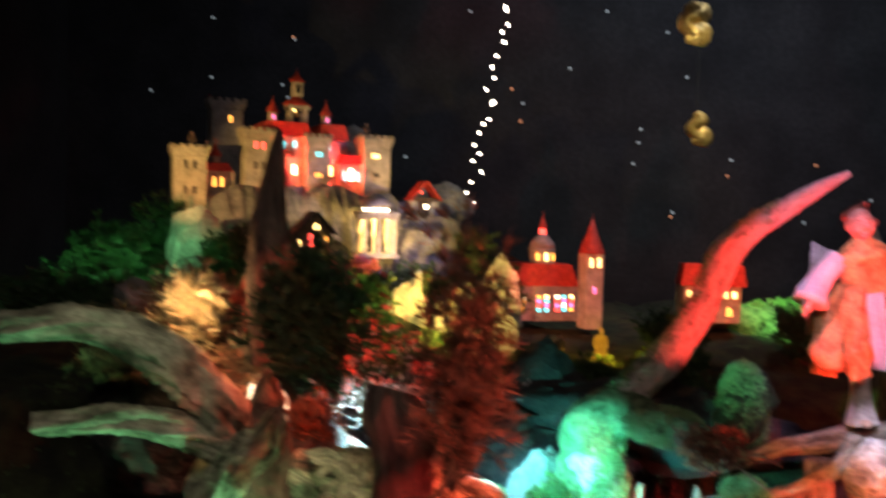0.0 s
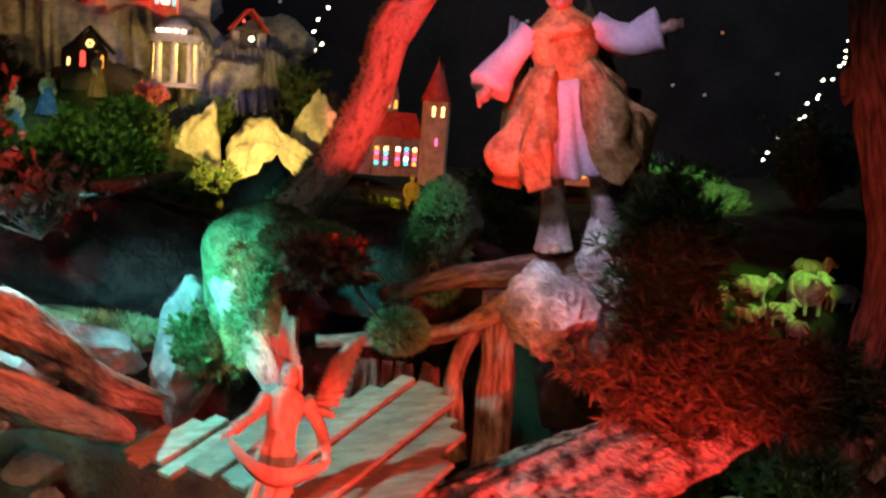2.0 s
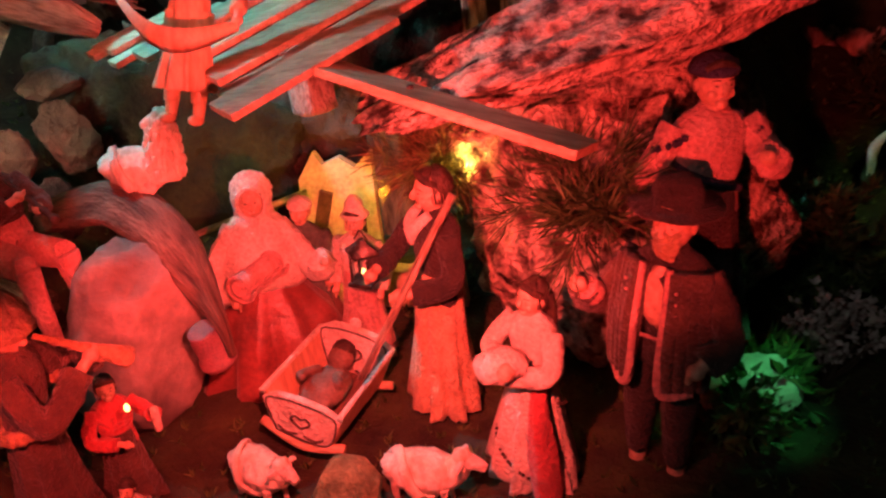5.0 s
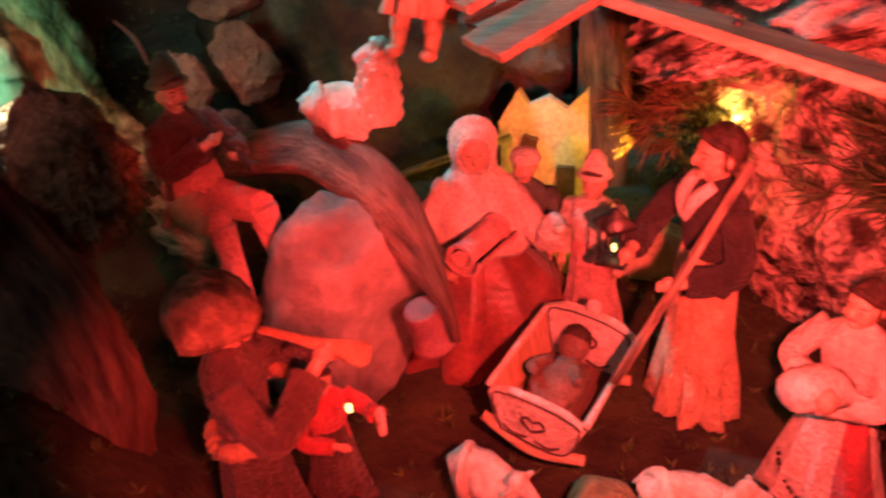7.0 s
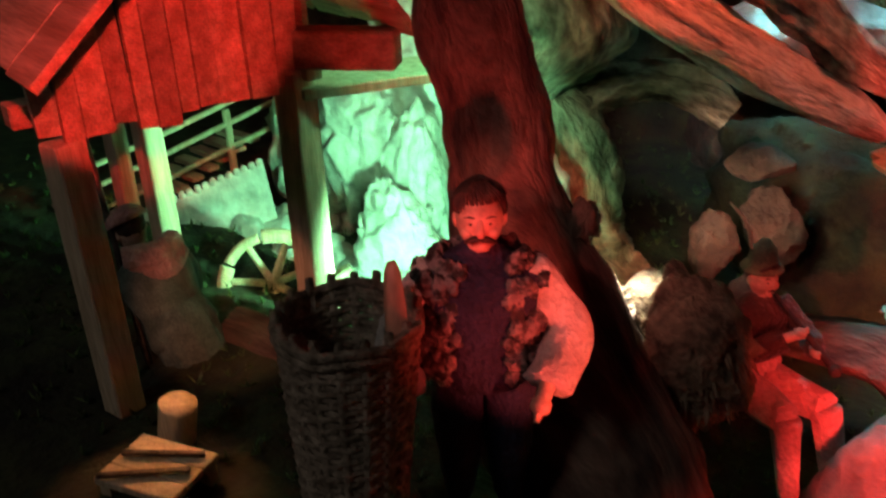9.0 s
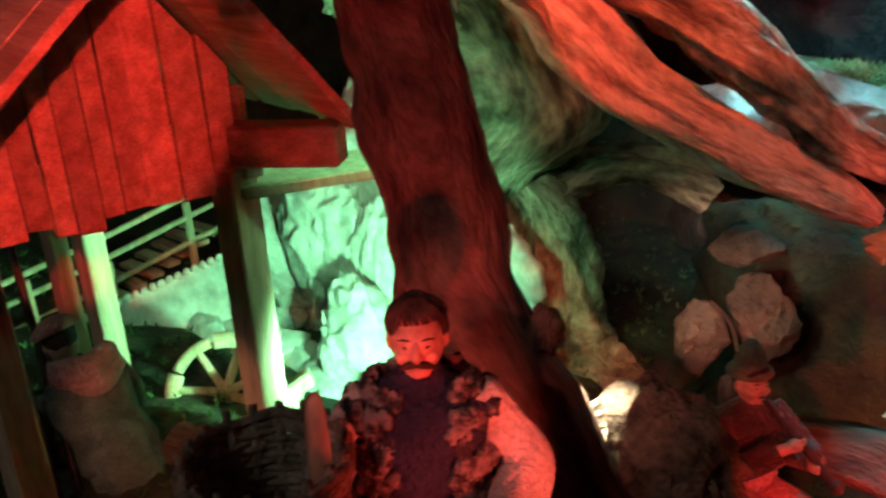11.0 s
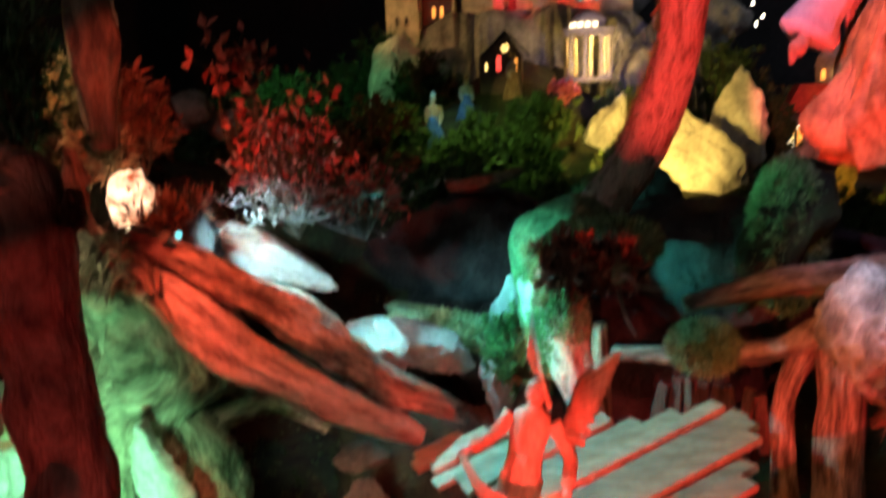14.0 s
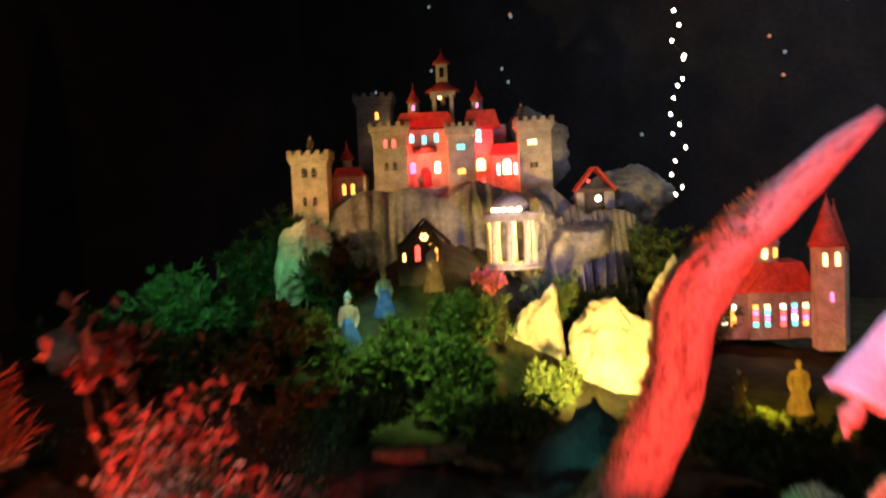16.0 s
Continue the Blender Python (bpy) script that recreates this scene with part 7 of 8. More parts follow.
def sheep(name, label, place, s, turn, mat=FLEECE, lying=False, group="sheep figures", upright=0.0, back=False):
    """A sheep as a single mesh, its head towards -y before it is turned; s: its body's length."""
    b = Build()
    zb = 0.28 if lying else 0.52
    b.ball((0, 0, zb), (0.27, 0.50, 0.27), 0, 24, 0.16, 6, place[0] * 50)
    for k in range(90):
        a, t = k * 2.4, -0.9 + 1.8 * ((k * 0.618) % 1)
        r = math.sqrt(1 - t * t)
        q = Vector((0.27 * r * math.cos(a), 0.50 * t, zb + 0.27 * r * math.sin(a)))
        n = Vector((r * math.cos(a), t * 0.5, r * math.sin(a)))
        b.tube([(*q, 0.055), (*(q + n * 0.03 + Vector((0, 0.06, -0.04))), 0.04), (*(q + n * 0.03 + Vector((0, 0.12, -0.09))), 0.008)], 6, 6, 0)
    hz = zb + 0.22 + upright
    if back:
        b.tube([(0, -0.36, zb - 0.06, 0.25), (0, -0.44, zb + 0.22, 0.22), (0, -0.47, hz - 0.04, 0.16)], 14, 16, 0, 0.2, 0.2, 3)
        for k in range(44):
            a, t = k * 2.4, k / 44
            n = Vector((math.cos(a), math.sin(a), 0))
            q = Vector((0, -0.38 - 0.09 * t, zb + t * (hz - zb - 0.02))) + n * (0.24 - 0.09 * t)
            b.tube([(*q, 0.05), (*(q + n * 0.03 - Vector((0, 0, 0.06))), 0.04), (*(q + n * 0.02 - Vector((0, 0, 0.13))), 0.008)], 6, 6, 0)
    else:
        b.tube([(0, -0.40, zb + 0.08, 0.17), (0, -0.52, hz, 0.14)], 14, 14, 0, 0.2, 0.2, 3)
    fwd = 0.16 if back else -0.16
    b.tube([(0, -0.50, hz + 0.05, 0.11), (0, -0.50 + fwd, hz, 0.085), (0, -0.50 + fwd * 1.75, hz - 0.06, 0.055)], 12, 12, 1)
    b.ball((0, -0.50, hz + 0.09), (0.12, 0.12, 0.10), 0, 12, 0.3, 5, 2)
    for sx in (-1, 1):
        b.tube([(sx * 0.08, -0.52, hz + 0.08, 0.03), (sx * 0.20, -0.50, hz + 0.05, 0.035), (sx * 0.25, -0.50, hz, 0.008)], 8, 8, 1)
        b.ball((sx * 0.065, -0.50 + fwd * 0.9, hz + 0.04), (0.014, 0.014, 0.014), 2, 8)
        if lying:
            reach = -0.30 if back else -0.60
            b.tube([(sx * 0.16, -0.22 if back else -0.32, 0.12, 0.07), (sx * 0.24 if back else sx * 0.18, reach, 0.06, 0.045), (sx * 0.26 if back else sx * 0.17, reach - 0.10 if not back else -0.12, 0.05, 0.03)], 8, 8, 1)
        else:
            for y in (-0.30, 0.30):
                b.tube([(sx * 0.14, y, 0.42, 0.075), (sx * 0.14, y, 0.2, 0.042), (sx * 0.14, y - 0.02, 0.02, 0.036)], 8, 8, 1)
    m = pose(*place, 0, 0, turn) @ Matrix.Scale(s, 4)
    b.v = [tuple(m @ Vector(q)) for q in b.v]
    return tagged(b.part(name, [mat, CREAM, HAIR], origin=place), label, "sheep", group)


def beast(name, label, place, s, turn, mat, mane, category, grazing=True, horns=False):
    b = Build()
    b.tube([(0, 0.52, 0.86, 0.13), (0, 0.38, 0.88, 0.22), (0, 0.05, 0.86, 0.22), (0, -0.32, 0.90, 0.21), (0, -0.46, 0.96, 0.13)], 18, 30, 0, 0.08, 0, 3)
    hx = 0.42 if grazing else 1.18
    b.tube([(0, -0.34, 0.95, 0.17), (0, -0.60, (0.95 + hx) / 2 + 0.06, 0.12), (0, -0.76, hx + 0.06, 0.085)], 14, 16, 0)
    b.tube([(0, -0.72, hx + 0.12, 0.085), (0, -0.86, hx - 0.06, 0.075), (0, -0.94, hx - 0.18, 0.05)], 12, 14, 0)
    for sx in (-1, 1):
        b.tube([(sx * 0.05, -0.70, hx + 0.16, 0.025), (sx * 0.09, -0.68, hx + 0.25, 0.006)], 6, 6, 0)
        if horns:
            b.tube([(sx * 0.06, -0.72, hx + 0.18, 0.022), (sx * 0.16, -0.74, hx + 0.24, 0.016), (sx * 0.17, -0.76, hx + 0.34, 0.004)], 8, 10, 1)
        for y, k in ((-0.34, 0.03), (0.38, -0.03)):
            b.tube([(sx * 0.12, y, 0.80, 0.10), (sx * 0.12, y + k, 0.48, 0.055), (sx * 0.12, y - k * 0.5, 0.22, 0.034), (sx * 0.12, y, 0.06, 0.036), (sx * 0.12, y - 0.01, 0.0, 0.045)], 10, 20, 0)
    if mane is not None:
        b.tube([(0, -0.40, 1.10, 0.03), (0, -0.58, (0.95 + hx) / 2 + 0.20, 0.05), (0, -0.70, hx + 0.20, 0.03)], 8, 14, 1, 0.6, 0.5, 2)
    b.tube([(0, 0.60, 0.95, 0.03), (0, 0.72, 0.75, 0.05), (0, 0.70, 0.35, 0.02)], 8, 14, 1, 0.4, 0.4, 4)
    m = pose(*place, 0, 0, turn) @ Matrix.Scale(s, 4)
    b.v = [tuple(m @ Vector(q)) for q in b.v]
    return tagged(b.part(name, [mat, mane or mat, HAIR], origin=place), label, category)


def animals():
    sheep("resting_lamb", "lamb figure resting on the arched root", (0.256, 0.952, 0.228), 0.070, 100, FLEECE, True, upright=0.40, back=True)
    for x, y, s, turn in ((0.425, 0.815, 0.062, 70), (0.450, 0.742, 0.058, 60), (0.398, 0.725, 0.045, 20), (0.556, 0.845, 0.066, 95)):
        sheep("sheep_figure", "carved woolly sheep figure on the stable floor", (x, y, height(x, y) - 0.002), s, turn, lying=s < 0.05)
    sheep("sheep_figure", "lying lamb figure beside the sheep", (0.60, 0.815, height(0.60, 0.815)), 0.05, 60, lying=True)
    for x, y, s, turn in ((1.13, 2.34, 0.085, 250), (1.24, 2.40, 0.09, 80), (1.36, 2.36, 0.13, 10), (1.28, 2.30, 0.08, 110), (1.40, 2.46, 0.09, 60), (1.20, 2.28, 0.07, 70), (1.46, 2.38, 0.09, 280), (1.31, 2.24, 0.07, 200)):
        sheep("meadow_sheep", "small sheep figure grazing on the green-lit meadow", (x, y, height(x, y) - 0.002), s, turn, group="meadow flock")
    for x, y, s, turn in ((0.93, 1.93, 0.07, 60), (1.0, 2.04, 0.08, 20), (0.86, 1.90, 0.05, 90)):
        sheep("meadow_sheep", "white lamb figure lying in the dark grass", (x, y, height(x, y)), s, turn, lying=True, group="meadow flock")
    beast("horse_figure", "pale horse figure grazing in the meadow", (1.02, 1.53, height(1.02, 1.53) - 0.004), 0.125, 82, CREAM, CREAM, "horse")
    beast("cow_figure", "brown and white cow figure facing the stable", (1.242, 1.364, height(1.242, 1.364) - 0.004), 0.12, 20, ROUGHF, None, "cow", False, True)
    beast("cow_figure", "brown cow figure standing beside the tall trunk", (1.36, 1.58, height(1.36, 1.58) - 0.004), 0.17, -80, ROUGHF, None, "cow", False, True)
    b = Build()
    b.ball((0.168, 0.765, 0.272), (0.052, 0.036, 0.050), 0, 24, 0.3, 4, 3)
    rnd = random.Random(6)
    for k in range(420):
        a, t = rnd.uniform(0, 6.28), rnd.uniform(-1, 1)
        r = math.sqrt(1 - t * t)
        q = Vector((0.168 + 0.050 * r * math.cos(a), 0.765 + 0.035 * r * math.sin(a), 0.272 + 0.048 * t))
        e = q + Vector((r * math.cos(a) * 0.006, r * math.sin(a) * 0.006, t * 0.004 - 0.008))
        b.tube([(*q, 0.0016), (*e, 0.0004)], 4, 3, 0)
    for k in range(140):
        a, t = rnd.uniform(3.3, 4.4), rnd.uniform(-0.75, 0.75)
        r = math.sqrt(1 - t * t)
        q = Vector((0.168 + 0.051 * r * math.cos(a), 0.765 + 0.036 * r * math.sin(a), 0.272 + 0.049 * t))
        b.tube([(*q, 0.0022), (*(q + Vector((-0.006, -0.004, -0.006 + 0.004 * t))), 0.0005)], 4, 3, 1)
    tagged(b.part("fleece", [ROUGHF, FLEECE], origin=(0.168, 0.765, 0.24)), "shaggy brown fleece bundle lying on the roots", "fleece")


animals()

# ---- crib, lantern, basket and other small things ----


def small_things():
    crib = thing("rocking_cradle", (0.44, 0.905, 0.035), "wooden rocking cradle with painted hearts and white ends", "cradle")
    m = pose(0.443, 0.908, 0.045, 0, 8, -4)
    for y, h in ((-0.046, 0.050), (0.046, 0.064)):
        outline = [(-0.026, 0.008), (0.026, 0.008), (0.037, h * 0.82), (0.022, h * 0.97), (0, h), (-0.022, h * 0.97), (-0.037, h * 0.82)]
        Build().prism(outline, y - 0.003, y + 0.003, 0, m).part("end_board", CREAM, crib, "white painted end board")
        b = Build()
        for s in (-1, 1):
            b.tube([(*(m @ Vector((0, y - 0.0038, h * 0.42))), 0.0012), (*(m @ Vector((s * 0.009, y - 0.0038, h * 0.56))), 0.0014), (*(m @ Vector((s * 0.005, y - 0.0038, h * 0.66))), 0.0012), (*(m @ Vector((0, y - 0.0038, h * 0.60))), 0.001)], 6, 12)
        for s in (-1, 1):
            b.tube([(*(m @ Vector((s * 0.003, y - 0.0038, h * 0.28))), 0.001), (*(m @ Vector((s * 0.014, y - 0.0038, h * 0.24))), 0.0014), (*(m @ Vector((s * 0.022, y - 0.0038, h * 0.34))), 0.0008)], 6, 10)
        b.part("heart", BROWN, crib, "dark painted heart and scrolls")
        edge = [m @ Vector((x * 0.90, y - 0.0036, 0.03 + (z - 0.03) * 0.88)) for x, z in outline + outline[:1]]
        Build().tube([(*q, 0.0009) for q in edge], 6, 70).part("painted_line", BROWN, crib, "dark painted border line")
        Build().tube([(*(m @ Vector((-0.04, y, 0.012))), 0.004), (*(m @ Vector((0, y, 0.0))), 0.005), (*(m @ Vector((0.04, y, 0.012))), 0.004)], 8, 14).part("rocker", PLANK, crib)
    for s in (-1, 1):
        Build().box(m @ Vector((s * 0.0315, 0, 0.028)), (0.004, 0.092, 0.040), 0, m.to_3x3() @ rot(0, s * 15, 0), 0.0008).part("side_board", CARVED, crib, "brown side board")
        Build().tube([(*(m @ Vector((s * 0.037, -0.05, 0.048))), 0.0026), (*(m @ Vector((s * 0.037, 0.05, 0.050))), 0.0026)], 8, 8).part("rail", CREAM, crib)
    # Dark brown floor: its colour carries the shade inside the cradle.
    Build().box(m @ Vector((0, 0, 0.012)), (0.05, 0.09, 0.004), 0, m.to_3x3()).part("floor", TRUNK, crib)
    Build().ball(m @ Vector((0, 0.046, 0.068)), (0.006, 0.005, 0.006), 0, 12).part("knob", CREAM, crib)
    doll = Build()
    doll.ball((0.445, 0.90, 0.076), (0.020, 0.034, 0.012), 0, 16, 0.35, 5, 2).ball((0.447, 0.935, 0.086), (0.012, 0.013, 0.012), 1, 14).ball((0.447, 0.940, 0.089), (0.012, 0.012, 0.011), 2, 12, 0.2, 6, 1)
    doll.tube([(0.434, 0.915, 0.085, 0.005), (0.428, 0.895, 0.093, 0.004), (0.436, 0.885, 0.098, 0.003)], 8, 8, 1).tube([(0.455, 0.91, 0.085, 0.005), (0.465, 0.892, 0.09, 0.004)], 8, 8, 1)
    tagged(doll.part("baby_doll", [DOLL_SHADE, DOLL_SHADE, HAIR], origin=(0.445, 0.91, 0.07)), "small baby doll lying in the cradle", "doll")
    lan = thing("lantern", (0.468, 0.957, 0.155), "small dark lantern with a lit candle inside", "lantern")
    for dx in (-0.008, 0.008):
        for dy in (-0.008, 0.008):
            Build().tube([(0.468 + dx, 0.957 + dy, 0.158, 0.0012), (0.468 + dx, 0.957 + dy, 0.184, 0.0012)], 6, 4).part("bar", METAL, lan)
    Build().box((0.468, 0.957, 0.157), (0.022, 0.022, 0.004)).part("base", METAL, lan)
    Build().lathe((0.468, 0.957, 0.184), [(0, 0.016), (0.003, 0.016), (0.010, 0.006), (0.014, 0.003)], 4).part("roof", METAL, lan)
    Build().tube([(0.462, 0.957, 0.197, 0.0008), (0.468, 0.957, 0.206, 0.0008), (0.474, 0.957, 0.197, 0.0008)], 6, 10).part("handle", METAL, lan)
    Build().ball((0.468, 0.957, 0.166), (0.002, 0.002, 0.0035), 0, 8).part("flame", LIT_Y, lan)
    can = thing("candle", (0.352, 0.775, 0.10), "tiny burning candle in the child's hand", "candle")
    Build().ball((0.366, 0.757, 0.150), (0.0024, 0.002, 0.0036), 0, 10).part("flame", LIT_Y, can)
    bas = thing("pack_basket", (0.12, 0.535, 0.19), "tall wicker pack basket beside the shepherd", "basket")
    lo, hi = Vector((0.146, 0.522, 0.19)), Vector((0.116, 0.548, 0.352))
    for k in range(18):
        a = k * math.pi / 9
        p, q = lo + Vector((0.019 * math.cos(a), 0.019 * math.sin(a), 0)), hi + Vector((0.036 * math.cos(a), 0.036 * math.sin(a), 0))
        Build().tube([(*p, 0.0024), (*q, 0.0026), (*(q + Vector((0, 0, 0.002 + 0.002 * (k % 3 == 0)))), 0.0020)], 6, 8).part("stake", WICKER, bas)
    for j in range(48):
        t = (j + 0.5) / 48
        c, r = lo + (hi - lo) * t, 0.019 + 0.017 * t
        pts = [(c.x + (r + 0.0012 * (-1) ** (k + j)) * math.cos(k * math.pi / 9), c.y + (r + 0.0012 * (-1) ** (k + j)) * math.sin(k * math.pi / 9), c.z, 0.0021) for k in range(19)]
        Build().tube(pts, 5, 55).part("weave", WICKER, bas)
    Build().lathe(lo, [(0.0, 0.019), (0.003, 0.019)], 18).part("bottom", WICKER, bas)
    for k in range(2):
        ring = [(hi.x + 0.0375 * math.cos(i * 0.349), hi.y + 0.0375 * math.sin(i * 0.349), hi.z + 0.001 + 0.005 * k + 0.0015 * math.sin(i * 2.0), 0.0028) for i in range(19)]
        Build().tube(ring, 8, 60).part("rim", WICKER, bas)
    Build().tube([(0.150, 0.552, 0.27, 0.004), (0.146, 0.558, 0.32, 0.0062), (0.140, 0.563, 0.355, 0.0062), (0.132, 0.568, 0.382, 0.0045), (0.128, 0.570, 0.388, 0.002)], 8, 12, 0, 0.3, 0.2, 3, 0.4).part("strap", CARVED, bas, "curved wooden strap")
    pot = thing("clay_pot", (0.372, 0.84, 0.05), "small dark cylindrical pot by the boulder", "pot")
    m = pose(0.360, 0.872, 0.124, 14, -8, 0) @ Matrix.Scale(0.70, 4)
    b = Build().lathe((0, 0, 0), [(-0.022, 0.012), (-0.022, 0.0235), (-0.019, 0.0245), (-0.014, 0.0235), (-0.013, 0.0205), (0.02, 0.0195), (0.030, 0.0185), (0.032, 0.017), (0.030, 0.012)], 28)
    b.v = [tuple(m @ Vector(q)) for q in b.v]
    b.part("body", MAUVE, pot)
    roll = thing("cloth_roll", (0.365, 0.919, 0.141), "rolled rose-coloured blanket beside the veil", "blanket")
    rows = []
    for y in (0.0, 0.006, 0.034, 0.040):
        ring = []
        for k in range(41):
            a = k * 0.314
            rr = 0.0035 + 0.0009 * a
            ring.append((0.365 + rr * math.cos(a) + 0.3 * y, 0.919 + y, 0.156 + rr * math.sin(a) + 0.15 * y))
        rows.append(ring)
    b = Build()
    for y0, y1 in zip(rows, rows[1:]):
        for p, q, p2, q2 in zip(y0, y0[1:], y1, y1[1:]):
            b.add([p, q, q2, p2], [[0, 1, 2, 3]])
    for ring in (rows[0], rows[-1]):
        b.tube([(*q, 0.0018) for q in ring], 6, 90)
    b.part("cloth", ROSE, roll)
    ember_stone = thing("glowing_stone", (-0.262, 1.015, 0.545), "crumpled translucent stone lit orange from within", "lamp")
    Build().ball((-0.262, 1.017, 0.590), (0.029, 0.026, 0.043), 0, 40, 0.30, 1.9, 4).part("stone", EMBER, ember_stone)
    Build().ball((-0.243, 0.998, 0.556), (0.007, 0.006, 0.006), 0, 10).part("bulb", LIT_W, ember_stone, "small bright bulb")
    led = thing("spot_lamp", (-0.052, 0.921, 0.575), "small lamp bulb fixed behind the logs", "lamp")
    Build().ball((-0.052, 0.921, 0.578), (0.004, 0.004, 0.004), 0, 8).part("bulb", LIT_C, led)


small_things()

# ---- plants ----


def leaves(name, points, mat, parent, length, wide, seed, up=0.3, per=8, spread=1.0, label=""):
    """Many small leaves or needles round the given points (place and direction)."""
    rnd = np.random.default_rng(seed)
    pts = np.array([(*p, *d) for p, d in points], dtype=float)
    base = np.repeat(pts[:, :3], per, axis=0)
    d = np.repeat(pts[:, 3:], per, axis=0) + spread * rnd.normal(size=(len(base), 3)) + np.array((0, 0, up))
    d /= np.linalg.norm(d, axis=1)[:, None]
    s = np.cross(d, rnd.normal(size=d.shape))
    s /= np.linalg.norm(s, axis=1)[:, None]
    ln = (length * rnd.uniform(0.6, 1.25, len(d)))[:, None]
    mid = base + d * ln * 0.45
    w = s * wide * rnd.uniform(0.7, 1.2, len(d))[:, None]
    droop = np.cross(d, s) * ln * 0.12
    verts = np.stack([base, mid - w + droop, base + d * ln, mid + w + droop], 1).reshape(-1, 3)
    n = len(base)
    faces = np.arange(4 * n).reshape(-1, 4)
    b = Build()
    b.v, b.f, b.m, b.s, b.uv = [tuple(q) for q in verts], faces.tolist(), [0] * n, [False] * n, [(0, 0)] * (4 * n)
    return b.part(name, mat, parent, label)


def bush(name, label, base, crown, radii, twigs, mat, seed, length=0.02, wide=0.0025, per=9, spread=0.8, stem=STEM, thick=0.004, nodes=5, up=0.3, category="bush", group=""):
    """A shrub: stems that fork from the base into a crown of leaf clusters."""
    rnd = random.Random(seed)
    plant = thing(name, base, label, category, group)
    b, pts, base, crown = Build(), [], Vector(base), Vector(crown)
    for _ in range(twigs):
        while True:
            q = Vector((rnd.uniform(-1, 1), rnd.uniform(-1, 1), rnd.uniform(-1, 1)))
            if 0.15 < q.length < 1:
                break
        tip = crown + Vector((q.x * radii[0], q.y * radii[1], q.z * radii[2]))
        mid = (base + tip) / 2 + Vector((rnd.uniform(-1, 1), rnd.uniform(-1, 1), rnd.uniform(-0.3, 1))) * 0.16 * (tip - base).length
        path = spline([(*base, thick), (*mid, thick * 0.6), (*tip, thick * 0.2)], 9)
        b.tube([tuple(p) for p in path], 5, 9)
        for k in range(nodes):
            t = 8 - k * 0.9
            i = int(t)
            p = Vector(path[i][:3]) + (Vector(path[min(i + 1, 8)][:3]) - Vector(path[i][:3])) * (t - i)
            d = (tip - mid).normalized()
            pts.append((p, d * 0.8))
            side = p + Vector((rnd.uniform(-1, 1), rnd.uniform(-1, 1), rnd.uniform(-0.5, 1))) * length * 1.2
            b.tube([(*p, thick * 0.25), (*side, thick * 0.12)], 4, 3)
            pts.append((side, (side - p).normalized()))
    b.part("stem", stem, plant)
    leaves("foliage", pts, mat, plant, length, wide, seed, up, per, spread)
    return plant


